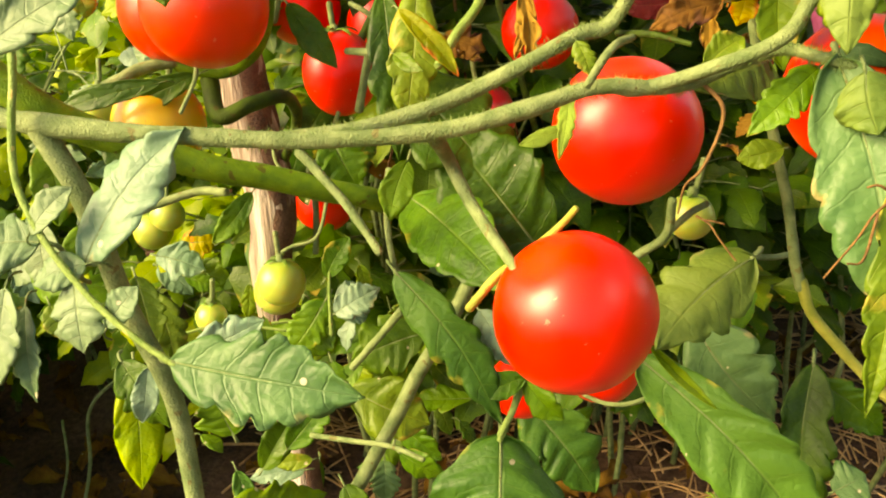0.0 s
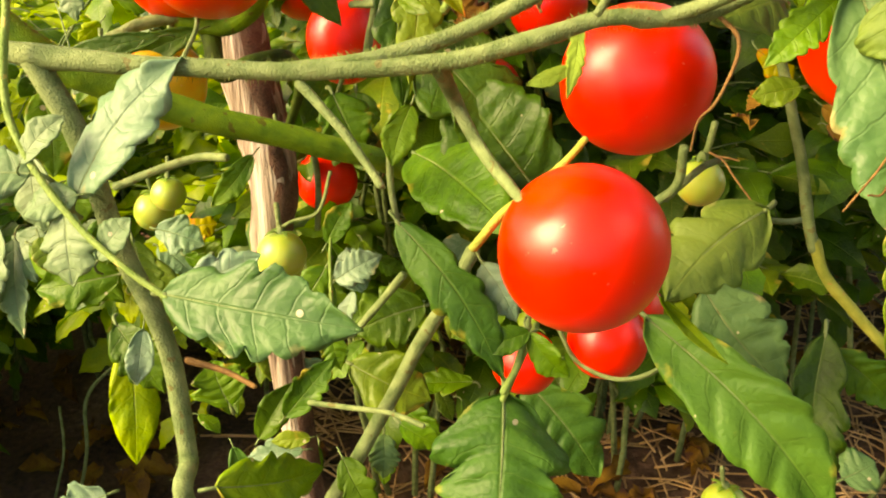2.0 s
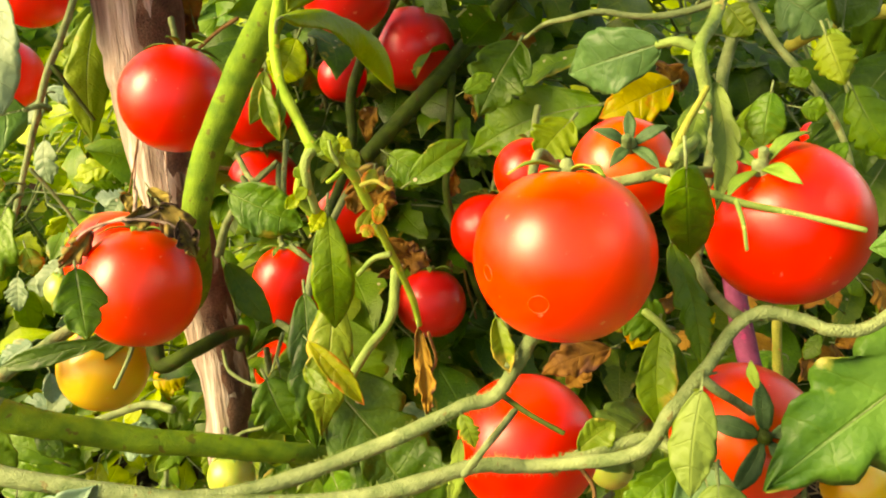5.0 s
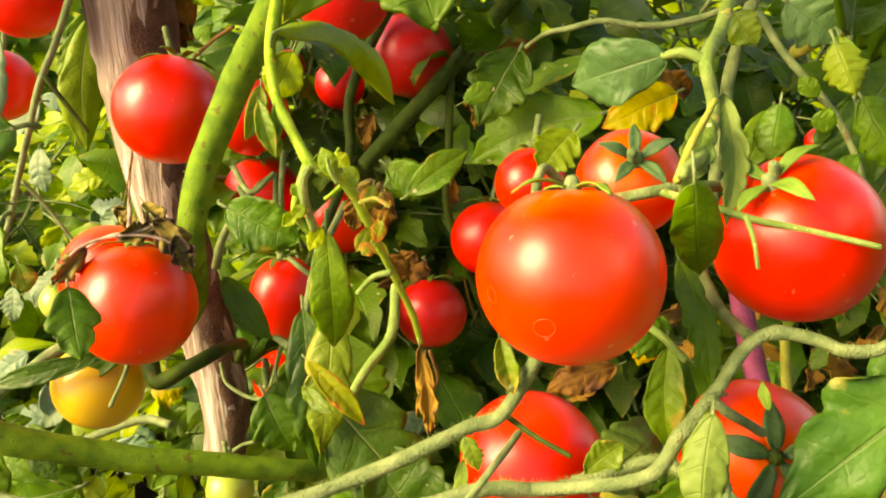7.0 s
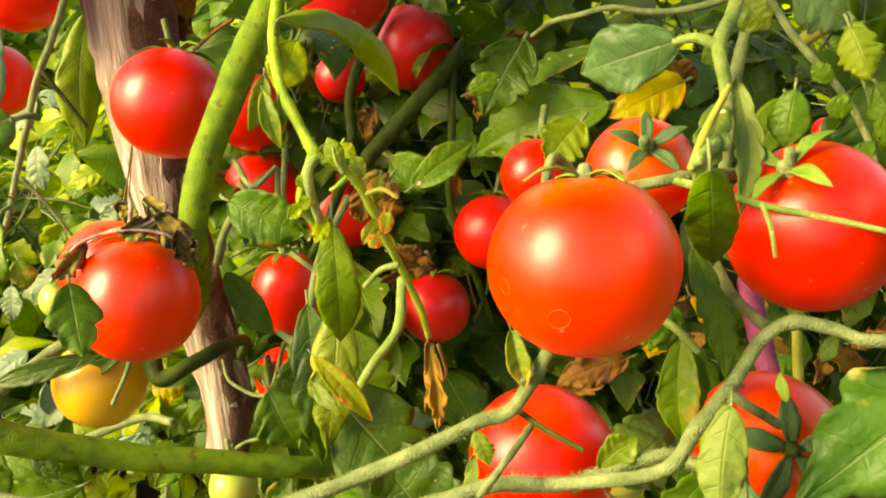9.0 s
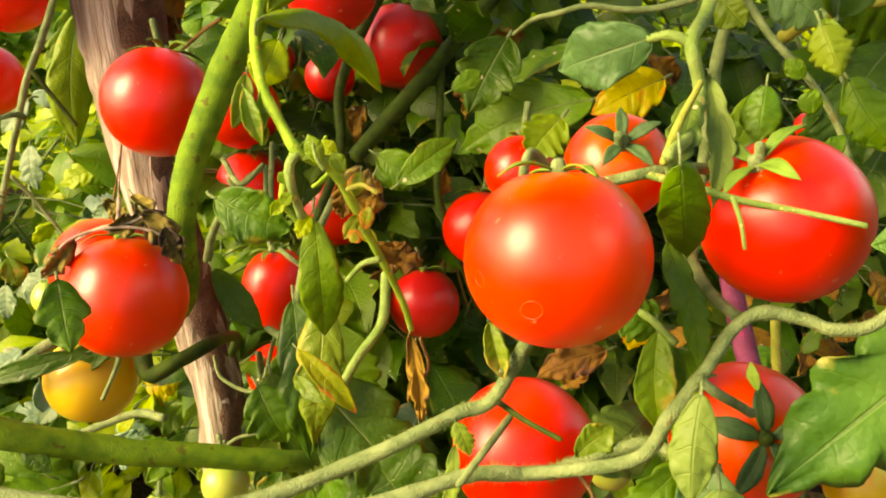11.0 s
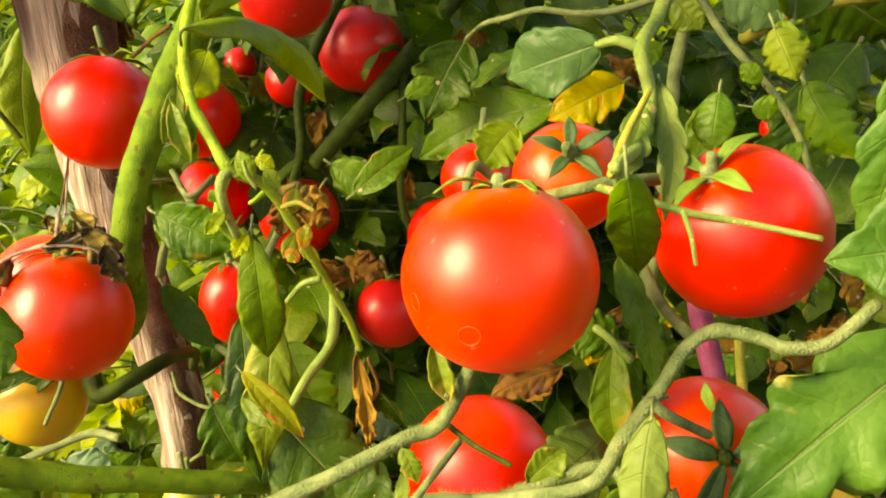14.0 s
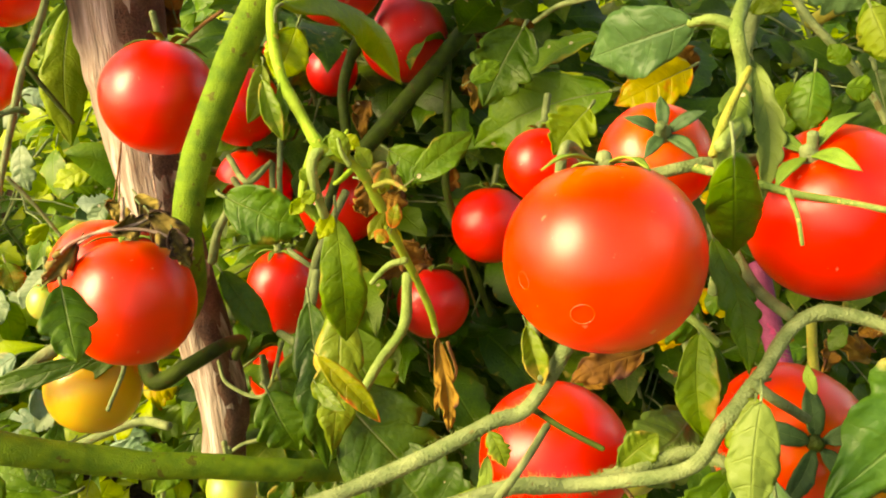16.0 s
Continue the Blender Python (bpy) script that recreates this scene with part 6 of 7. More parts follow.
leaf(plant, (0.008, 0.306, 0.754), (0.004, 0.309, 0.760), 0.0058, (0.05, -0.89, 0.46), FRESH, "smooth", 0.06, 0.12, 0.12, 238)
leaf(plant, (0.014, 0.307, 0.733), (0.016, 0.310, 0.740), 0.0056, (0.09, -0.90, 0.42), YELLOWING, "smooth", 0.06, 0.12, 0.12, 239)
vine(plant, [(0.002, 0.302, 0.757), (0.000, 0.302, 0.761), (-0.001, 0.303, 0.765)], 0.0009, 0.0006, STEM_PALE)
vine(plant, [(0.018, 0.311, 0.719), (0.012, 0.311, 0.717), (0.006, 0.312, 0.710)], 0.0012, 0.0009, STEM_PALE)
vine(plant, [(0.009, 0.306, 0.748), (0.014, 0.305, 0.750), (0.019, 0.303, 0.748)], 0.0009, 0.0007, STEM_YELLOW)
leaf(plant, (-0.163, 0.376, 0.563), (-0.195, 0.381, 0.572), 0.0142, (0.11, -0.67, 0.73), GREEN, "smooth", 0.06, 0.12, 0.12, 240)
leaf(plant, (-0.339, 0.678, 0.524), (-0.357, 0.669, 0.505), 0.0190, (0.55, -0.83, -0.11), GREEN, "smooth", 0.06, 0.12, 0.12, 241)
leaf(plant, (-0.323, 0.720, 0.469), (-0.282, 0.719, 0.466), 0.0301, (-0.03, -1.00, -0.04), BLUE, "tooth", 0.06, 0.12, 0.12, 242)
leaf(plant, (-0.299, 0.762, 0.568), (-0.262, 0.762, 0.568), 0.0282, (-0.00, -0.97, -0.25), GREEN, "tooth", 0.06, 0.12, 0.12, 243)
leaf(plant, (-0.267, 0.629, 0.549), (-0.287, 0.616, 0.524), 0.0259, (-0.21, -0.80, 0.57), PALE, "tooth", 0.06, 0.12, 0.12, 244)
leaf(plant, (-0.348, 0.726, 0.663), (-0.351, 0.715, 0.641), 0.0186, (-0.09, -0.89, 0.45), PALE, "lobe", 0.06, 0.12, 0.12, 245)
leaf(plant, (-0.431, 0.838, 0.404), (-0.417, 0.817, 0.362), 0.0362, (0.84, -0.33, 0.42), LIME, "smooth", 0.06, 0.12, 0.12, 246)
leaf(plant, (-0.282, 0.677, 0.566), (-0.300, 0.670, 0.552), 0.0154, (0.37, -0.93, -0.02), LIME, "lobe", 0.06, 0.12, 0.12, 247)
leaf(plant, (-0.249, 0.716, 0.567), (-0.260, 0.705, 0.544), 0.0214, (-0.22, -0.83, 0.52), PALE, "tooth", 0.06, 0.12, 0.12, 248)
leaf(plant, (-0.298, 0.846, 0.514), (-0.333, 0.845, 0.512), 0.0223, (0.00, -0.86, 0.50), BLUE, "smooth", 0.06, 0.12, 0.12, 249)
leaf(plant, (-0.309, 0.722, 0.525), (-0.299, 0.713, 0.507), 0.0144, (0.02, -0.89, 0.45), LIME, "lobe", 0.06, 0.12, 0.12, 250)
leaf(plant, (-0.242, 0.723, 0.642), (-0.224, 0.709, 0.613), 0.0255, (0.58, -0.52, 0.63), GREEN, "lobe", 0.06, 0.12, 0.12, 251)
leaf(plant, (-0.466, 0.885, 0.486), (-0.481, 0.875, 0.464), 0.0177, (0.27, -0.92, 0.27), BLUE, "smooth", 0.06, 0.12, 0.12, 252)
leaf(plant, (-0.329, 0.881, 0.501), (-0.349, 0.871, 0.483), 0.0211, (0.58, -0.78, -0.22), BLUE, "smooth", 0.06, 0.12, 0.12, 253)
leaf(plant, (-0.240, 0.627, 0.527), (-0.273, 0.625, 0.523), 0.0215, (0.04, -0.99, 0.17), LIME, "smooth", 0.06, 0.12, 0.12, 254)
leaf(plant, (-0.406, 0.937, 0.602), (-0.377, 0.932, 0.590), 0.0204, (-0.11, -0.97, 0.19), BLUE, "smooth", 0.06, 0.12, 0.12, 255)
leaf(plant, (-0.397, 0.822, 0.644), (-0.420, 0.807, 0.613), 0.0278, (0.08, -0.92, 0.39), BLUE, "lobe", 0.06, 0.12, 0.12, 256)
leaf(plant, (-0.325, 0.856, 0.469), (-0.359, 0.848, 0.453), 0.0228, (0.08, -0.94, 0.32), LIME, "tooth", 0.06, 0.12, 0.12, 257)
leaf(plant, (-0.433, 0.855, 0.400), (-0.391, 0.854, 0.398), 0.0310, (0.03, -0.42, 0.91), PALE, "lobe", 0.06, 0.12, 0.12, 258)
leaf(plant, (-0.304, 0.706, 0.455), (-0.325, 0.700, 0.443), 0.0168, (0.33, -0.94, -0.12), BLUE, "tooth", 0.06, 0.12, 0.12, 259)
leaf(plant, (-0.292, 0.701, 0.664), (-0.313, 0.690, 0.641), 0.0242, (-0.12, -0.84, 0.53), PALE, "smooth", 0.06, 0.12, 0.12, 260)
leaf(plant, (-0.379, 0.746, 0.395), (-0.412, 0.734, 0.372), 0.0299, (-0.17, -0.76, 0.63), BLUE, "tooth", 0.06, 0.12, 0.12, 261)
leaf(plant, (-0.377, 0.745, 0.470), (-0.375, 0.730, 0.440), 0.0254, (-0.13, -0.89, 0.43), PALE, "tooth", 0.06, 0.12, 0.12, 262)
leaf(plant, (-0.256, 0.721, 0.597), (-0.289, 0.714, 0.584), 0.0236, (-0.03, -0.86, 0.52), LIME, "lobe", 0.06, 0.12, 0.12, 263)
leaf(plant, (-0.421, 0.916, 0.613), (-0.427, 0.895, 0.569), 0.0368, (-0.13, -0.88, 0.46), LIME, "lobe", 0.06, 0.12, 0.12, 264)
leaf(plant, (-0.464, 0.885, 0.453), (-0.507, 0.884, 0.450), 0.0279, (-0.01, -0.78, 0.63), LIME, "lobe", 0.06, 0.12, 0.12, 265)
leaf(plant, (-0.397, 0.895, 0.466), (-0.355, 0.888, 0.450), 0.0291, (0.15, -0.67, 0.73), LIME, "tooth", 0.06, 0.12, 0.12, 266)
leaf(plant, (-0.307, 0.924, 0.629), (-0.286, 0.919, 0.620), 0.0142, (-0.08, -0.95, 0.29), GREEN, "smooth", 0.06, 0.12, 0.12, 267)
leaf(plant, (-0.384, 0.729, 0.513), (-0.412, 0.723, 0.503), 0.0203, (0.21, -0.97, -0.09), GREEN, "tooth", 0.06, 0.12, 0.12, 268)
leaf(plant, (-0.448, 0.872, 0.525), (-0.447, 0.854, 0.488), 0.0273, (0.08, -0.89, 0.44), GREEN, "lobe", 0.06, 0.12, 0.12, 269)
leaf(plant, (-0.374, 0.845, 0.575), (-0.367, 0.825, 0.535), 0.0331, (-0.17, -0.90, 0.41), PALE, "lobe", 0.06, 0.12, 0.12, 270)
leaf(plant, (-0.325, 0.641, 0.360), (-0.318, 0.627, 0.334), 0.0184, (0.41, -0.76, 0.50), LIME, "tooth", 0.06, 0.12, 0.12, 271)
leaf(plant, (-0.307, 0.672, 0.389), (-0.331, 0.661, 0.369), 0.0242, (-0.21, -0.74, 0.64), PALE, "tooth", 0.06, 0.12, 0.12, 272)
leaf(plant, (-0.291, 0.564, 0.429), (-0.274, 0.554, 0.409), 0.0211, (-0.22, -0.93, 0.29), LIME, "smooth", 0.06, 0.12, 0.12, 273)
leaf(plant, (-0.259, 0.661, 0.371), (-0.227, 0.649, 0.348), 0.0265, (0.26, -0.65, 0.71), BLUE, "smooth", 0.06, 0.12, 0.12, 274)
leaf(plant, (-0.254, 0.588, 0.379), (-0.256, 0.570, 0.345), 0.0276, (-0.20, -0.86, 0.46), LIME, "tooth", 0.06, 0.12, 0.12, 275)
leaf(plant, (-0.265, 0.585, 0.438), (-0.277, 0.572, 0.412), 0.0195, (0.46, -0.85, 0.25), GREEN, "lobe", 0.06, 0.12, 0.12, 276)
leaf(plant, (-0.307, 0.635, 0.354), (-0.324, 0.621, 0.327), 0.0261, (-0.23, -0.79, 0.56), PALE, "tooth", 0.06, 0.12, 0.12, 277)
leaf(plant, (-0.332, 0.613, 0.410), (-0.357, 0.600, 0.386), 0.0278, (-0.18, -0.78, 0.60), PALE, "smooth", 0.06, 0.12, 0.12, 278)
leaf(plant, (-0.344, 0.700, 0.354), (-0.388, 0.693, 0.341), 0.0352, (-0.15, -0.56, 0.81), BLUE, "tooth", 0.06, 0.12, 0.12, 279)
leaf(plant, (-0.354, 0.645, 0.392), (-0.331, 0.645, 0.391), 0.0160, (-0.00, -1.00, -0.01), GREEN, "smooth", 0.06, 0.12, 0.12, 280)
leaf(plant, (-0.333, 0.643, 0.386), (-0.314, 0.635, 0.372), 0.0156, (0.04, -0.86, 0.50), GREEN, "tooth", 0.06, 0.12, 0.12, 281)
leaf(plant, (-0.384, 0.655, 0.377), (-0.363, 0.638, 0.345), 0.0260, (0.35, -0.72, 0.60), BLUE, "tooth", 0.06, 0.12, 0.12, 282)
leaf(plant, (-0.299, 0.652, 0.365), (-0.335, 0.651, 0.363), 0.0244, (0.03, -1.00, -0.02), BLUE, "lobe", 0.06, 0.12, 0.12, 283)
leaf(plant, (-0.344, 0.644, 0.353), (-0.306, 0.643, 0.351), 0.0279, (0.03, -0.47, 0.88), BLUE, "smooth", 0.06, 0.12, 0.12, 284)
leaf(plant, (-0.236, 0.648, 0.392), (-0.250, 0.640, 0.376), 0.0155, (-0.11, -0.84, 0.53), LIME, "smooth", 0.06, 0.12, 0.12, 285)
leaf(plant, (-0.291, 0.612, 0.452), (-0.288, 0.600, 0.430), 0.0169, (0.73, -0.56, 0.39), BLUE, "smooth", 0.06, 0.12, 0.12, 286)
leaf(plant, (-0.140, 0.404, 0.619), (-0.195, 0.397, 0.605), 0.0120, (0.00, -0.89, 0.45), DARK, "smooth", 0.06, 0.12, 0.12, 287)
leaf(plant, (-0.231, 0.686, 0.736), (-0.233, 0.641, 0.645), 0.0336, (0.40, -0.82, 0.40), FRESH, "smooth", 0.06, 0.12, 0.12, 288)
leaf(plant, (-0.016, 0.410, 0.630), (0.007, 0.391, 0.590), 0.0313, (0.13, -0.85, 0.50), GREEN, "tooth", 0.06, 0.12, 0.12, 289)
leaf(plant, (0.025, 0.523, 0.677), (-0.000, 0.518, 0.668), 0.0271, (0.04, -0.93, 0.36), GREEN, "smooth", 0.06, 0.12, 0.12, 290)
leaf(plant, (-0.021, 0.317, 0.769), (-0.019, 0.314, 0.761), 0.0056, (0.16, -0.87, 0.47), FRESH, "smooth", 0.06, 0.5, 0.12, 291)
leaf(plant, (-0.025, 0.319, 0.779), (-0.019, 0.311, 0.762), 0.0066, (0.14, -0.87, 0.48), FRESH, "smooth", 0.06, 0.4, 0.12, 292)
leaf(plant, (0.001, 0.368, 0.725), (0.016, 0.366, 0.721), 0.0161, (-0.01, -0.91, 0.41), DRY, "deep", 0.06, 0.12, 0.7, 293)
leaf(plant, (0.011, 0.379, 0.724), (-0.000, 0.372, 0.710), 0.0142, (0.08, -0.92, 0.39), GREYDRY, "deep", 0.06, 0.12, 0.7, 294)
vine(tie, [(-0.145, 0.508, 0.696), (-0.145, 0.496, 0.680), (-0.142, 0.480, 0.670)], 0.0006, 0.0006, TWINE, name="strand")
vine(tie, [(-0.129, 0.505, 0.687), (-0.126, 0.493, 0.674), (-0.118, 0.473, 0.662)], 0.0006, 0.0006, TWINE, name="strand")
leaf(tie, (-0.123, 0.420, 0.695), (-0.111, 0.416, 0.687), 0.0098, (0.12, -0.81, 0.57), GREYDRY, "deep", 0.06, 0.6, 0.9, 295)
leaf(tie, (-0.106, 0.412, 0.702), (-0.092, 0.404, 0.685), 0.0122, (0.19, -0.80, 0.56), GREYDRY, "deep", 0.06, 0.6, 0.9, 296)

# further leaves and unripe fruit at the edges of the plant
tomato((0.2064, 0.3026, 0.6210), 0.0133, (0.00, 0.37, 0.93), YELLOW_FRUIT, "unripe yellow-green tomato hanging beside a leaf", seed=297, stalk=0)
tomato((-0.1674, 0.5091, 0.4134), 0.0114, (0.00, 0.19, 0.98), GREEN_FRUIT, "small unripe pale green tomato", seed=298)
vine(plant, [(0.060, 0.299, 0.705), (0.060, 0.291, 0.699), (0.060, 0.277, 0.694)], 0.0019, 0.0017, STEM)
vine(plant, [(-0.192, 0.442, 0.414), (-0.164, 0.448, 0.426), (-0.126, 0.455, 0.440), (-0.094, 0.458, 0.444)], 0.0013, 0.001, STEM_PALE)
leaf(plant, (-0.126, 0.455, 0.440), (-0.110, 0.443, 0.415), 0.0266, (0.29, -0.77, 0.57), BLUE, "tooth", 0.06, 0.12, 0.12, 299)
leaf(plant, (-0.152, 0.453, 0.434), (-0.146, 0.440, 0.409), 0.0266, (0.33, -0.81, 0.49), GREEN, "tooth", 0.06, 0.12, 0.12, 300)
leaf(plant, (-0.178, 0.418, 0.500), (-0.167, 0.399, 0.461), 0.0237, (0.39, -0.78, 0.50), OLIVE, "tooth", 0.06, 0.12, 0.12, 301)
leaf(plant, (-0.063, 0.411, 0.483), (-0.042, 0.414, 0.490), 0.0271, (-0.05, -0.81, 0.59), BLUE, "smooth", 0.06, 0.12, 0.12, 302)
leaf(plant, (-0.066, 0.409, 0.480), (-0.083, 0.398, 0.459), 0.0271, (0.00, -0.89, 0.45), GREEN, "smooth", 0.06, 0.12, 0.12, 303)
leaf(plant, (-0.113, 0.442, 0.457), (-0.111, 0.430, 0.434), 0.0125, (0.26, -0.85, 0.45), GREEN, "smooth", 0.06, 0.12, 0.12, 304)
leaf(plant, (-0.182, 0.359, 0.604), (-0.176, 0.342, 0.570), 0.0217, (0.45, -0.76, 0.46), GREEN, "smooth", 0.06, 0.12, 0.12, 305)
leaf(plant, (-0.166, 0.342, 0.570), (-0.168, 0.331, 0.548), 0.0163, (0.41, -0.83, 0.38), GREEN, "smooth", 0.06, 0.12, 0.12, 306)
leaf(plant, (-0.151, 0.280, 0.603), (-0.146, 0.268, 0.579), 0.0164, (-0.10, -0.90, 0.43), PALE, "smooth", 0.06, 0.12, 0.12, 307)
leaf(plant, (0.045, 0.281, 0.670), (0.050, 0.276, 0.659), 0.0081, (-0.06, -0.90, 0.43), OLIVE, "tooth", 0.06, 0.12, 0.12, 308)
leaf(plant, (0.140, 0.262, 0.697), (0.138, 0.266, 0.705), 0.0037, (-0.31, -0.88, 0.36), CALYX, "smooth", 0.06, 0.12, 0.12, 309)
leaf(plant, (0.019, 0.389, 0.853), (-0.023, 0.361, 0.796), 0.0271, (0.34, -0.92, 0.20), FRESH, "smooth", 0.03, 0.1, 0.12, 310, label="broad hanging green leaf beside the main stem")
leaf(plant, (0.046, 0.441, 0.744), (0.060, 0.444, 0.752), 0.0103, (0.07, -0.95, 0.30), GREEN, "smooth", 0.06, 0.12, 0.12, 312)
leaf(plant, (0.159, 0.410, 0.792), (0.169, 0.404, 0.781), 0.0171, (-0.31, -0.93, 0.17), OLIVE, "smooth", 0.06, 0.12, 0.12, 313)
leaf(plant, (0.173, 0.391, 0.800), (0.194, 0.384, 0.786), 0.0254, (-0.26, -0.96, 0.08), TEAL, "tooth", 0.06, 0.12, 0.12, 314)
leaf(plant, (0.177, 0.355, 0.772), (0.170, 0.358, 0.778), 0.0078, (-0.28, -0.95, 0.14), GREEN, "smooth", 0.06, 0.12, 0.12, 315)
leaf(plant, (0.141, 0.347, 0.733), (0.151, 0.333, 0.705), 0.0134, (-0.29, -0.89, 0.34), GREEN, "smooth", 0.06, 0.3, 0.12, 316)
leaf(plant, (0.173, 0.322, 0.750), (0.183, 0.327, 0.759), 0.0069, (-0.17, -0.80, 0.58), GREEN, "smooth", 0.06, 0.12, 0.12, 317)
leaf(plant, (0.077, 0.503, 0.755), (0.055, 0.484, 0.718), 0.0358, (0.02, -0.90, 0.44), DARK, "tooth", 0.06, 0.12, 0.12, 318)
leaf(plant, (0.148, 0.407, 0.800), (0.165, 0.421, 0.830), 0.0262, (-0.03, -0.89, 0.45), OLIVE, "smooth", 0.06, 0.25, 0.12, 319, label="pale green leaf at the top of its stalk")
leaf(plant, (0.177, 0.396, 0.754), (0.166, 0.386, 0.731), 0.0166, (-0.17, -0.85, 0.50), FRESH, "smooth", 0.06, 0.2, 0.12, 320)
leaf(plant, (0.018, 0.457, 0.689), (0.049, 0.467, 0.710), 0.0177, (0.05, -0.93, 0.35), GREEN, "smooth", 0.06, 0.12, 0.12, 321)
leaf(plant, (0.187, 0.370, 0.791), (0.192, 0.360, 0.771), 0.0126, (-0.32, -0.88, 0.36), FRESH, "smooth", 0.06, 0.4, 0.12, 322)
leaf(plant, (0.127, 0.406, 0.770), (0.120, 0.410, 0.778), 0.0092, (-0.14, -0.93, 0.35), GREEN, "smooth", 0.06, 0.12, 0.12, 323)
leaf(plant, (0.156, 0.412, 0.773), (0.145, 0.409, 0.766), 0.0108, (0.01, -0.91, 0.41), FRESH, "smooth", 0.06, 0.12, 0.12, 324)
leaf(plant, (-0.006, 0.567, 0.291), (0.007, 0.554, 0.265), 0.0173, (0.44, -0.68, 0.58), OLIVE, "smooth", 0.06, 0.12, 0.12, 325)
leaf(plant, (0.023, 0.546, 0.311), (-0.026, 0.545, 0.310), 0.0296, (-0.02, -0.32, 0.95), GREEN, "lobe", 0.06, 0.12, 0.12, 326)
leaf(plant, (0.014, 0.483, 0.427), (0.003, 0.470, 0.402), 0.0153, (-0.27, -0.80, 0.54), OLIVE, "smooth", 0.06, 0.12, 0.12, 327)
leaf(plant, (0.074, 0.524, 0.409), (0.057, 0.507, 0.377), 0.0247, (-0.65, -0.48, 0.59), FRESH, "lobe", 0.06, 0.12, 0.12, 328)
leaf(plant, (-0.095, 0.504, 0.433), (-0.065, 0.494, 0.413), 0.0184, (0.06, -0.85, 0.52), GREEN, "tooth", 0.06, 0.12, 0.12, 329)
leaf(plant, (-0.092, 0.544, 0.378), (-0.112, 0.530, 0.351), 0.0181, (0.23, -0.92, 0.32), FRESH, "tooth", 0.06, 0.12, 0.12, 330)
leaf(plant, (0.012, 0.458, 0.360), (0.024, 0.450, 0.345), 0.0124, (0.52, -0.50, 0.69), GREEN, "tooth", 0.06, 0.12, 0.12, 331)
leaf(plant, (-0.110, 0.573, 0.398), (-0.096, 0.556, 0.366), 0.0197, (0.03, -0.88, 0.47), GREEN, "lobe", 0.06, 0.12, 0.12, 332)
leaf(plant, (-0.045, 0.494, 0.286), (-0.067, 0.493, 0.285), 0.0111, (-0.03, -0.60, 0.80), GREEN, "tooth", 0.06, 0.12, 0.12, 333)
leaf(plant, (-0.137, 0.573, 0.194), (-0.169, 0.557, 0.163), 0.0247, (-0.26, -0.73, 0.64), FRESH, "lobe", 0.06, 0.12, 0.12, 334)
leaf(plant, (-0.035, 0.492, 0.331), (-0.001, 0.479, 0.306), 0.0267, (-0.29, -0.95, 0.12), GREEN, "lobe", 0.06, 0.12, 0.12, 335)
leaf(plant, (-0.062, 0.533, 0.357), (-0.092, 0.519, 0.331), 0.0223, (-0.29, -0.67, 0.69), GREEN, "lobe", 0.06, 0.12, 0.12, 336)
leaf(plant, (-0.098, 0.616, 0.400), (-0.081, 0.598, 0.365), 0.0241, (0.50, -0.64, 0.58), GREEN, "smooth", 0.06, 0.12, 0.12, 337)
leaf(plant, (0.046, 0.534, 0.385), (0.005, 0.525, 0.367), 0.0227, (-0.13, -0.72, 0.68), GREEN, "smooth", 0.06, 0.12, 0.12, 338)
leaf(plant, (-0.195, 0.523, 0.292), (-0.177, 0.516, 0.280), 0.0135, (0.48, -0.26, 0.84), GREEN, "smooth", 0.06, 0.12, 0.12, 339)
leaf(plant, (-0.143, 0.437, 0.334), (-0.132, 0.422, 0.306), 0.0165, (0.36, -0.76, 0.54), BRIGHT, "smooth", 0.06, 0.12, 0.12, 340)
leaf(plant, (-0.018, 0.471, 0.419), (-0.004, 0.463, 0.404), 0.0109, (0.10, -0.84, 0.53), FRESH, "tooth", 0.06, 0.12, 0.12, 341)
leaf(plant, (0.073, 0.577, 0.297), (0.083, 0.559, 0.263), 0.0234, (0.47, -0.72, 0.52), GREEN, "lobe", 0.06, 0.12, 0.12, 342)
leaf(plant, (0.115, 0.586, 0.316), (0.106, 0.575, 0.296), 0.0119, (-0.17, -0.84, 0.52), FRESH, "tooth", 0.06, 0.12, 0.12, 343)
leaf(plant, (-0.092, 0.489, 0.417), (-0.128, 0.486, 0.412), 0.0190, (-0.06, -0.65, 0.75), GREEN, "lobe", 0.06, 0.12, 0.12, 344)
leaf(plant, (-0.103, 0.471, 0.303), (-0.144, 0.468, 0.297), 0.0207, (-0.04, -0.75, 0.66), BLUE, "lobe", 0.06, 0.12, 0.12, 345)
leaf(plant, (-0.174, 0.599, 0.310), (-0.207, 0.595, 0.303), 0.0211, (0.14, -0.98, -0.12), FRESH, "tooth", 0.06, 0.12, 0.12, 346)
leaf(plant, (-0.163, 0.606, 0.384), (-0.165, 0.592, 0.358), 0.0150, (0.29, -0.86, 0.43), FRESH, "lobe", 0.06, 0.12, 0.12, 347)
leaf(plant, (-0.062, 0.482, 0.431), (-0.066, 0.471, 0.410), 0.0150, (-0.53, -0.71, 0.46), BLUE, "lobe", 0.06, 0.12, 0.12, 348)
leaf(plant, (-0.100, 0.684, 0.363), (-0.054, 0.680, 0.356), 0.0253, (-0.07, -1.00, 0.06), GREEN, "tooth", 0.06, 0.12, 0.12, 349)
leaf(plant, (-0.214, 0.635, 0.354), (-0.203, 0.618, 0.320), 0.0229, (-0.24, -0.89, 0.39), GREEN, "smooth", 0.06, 0.12, 0.12, 350)
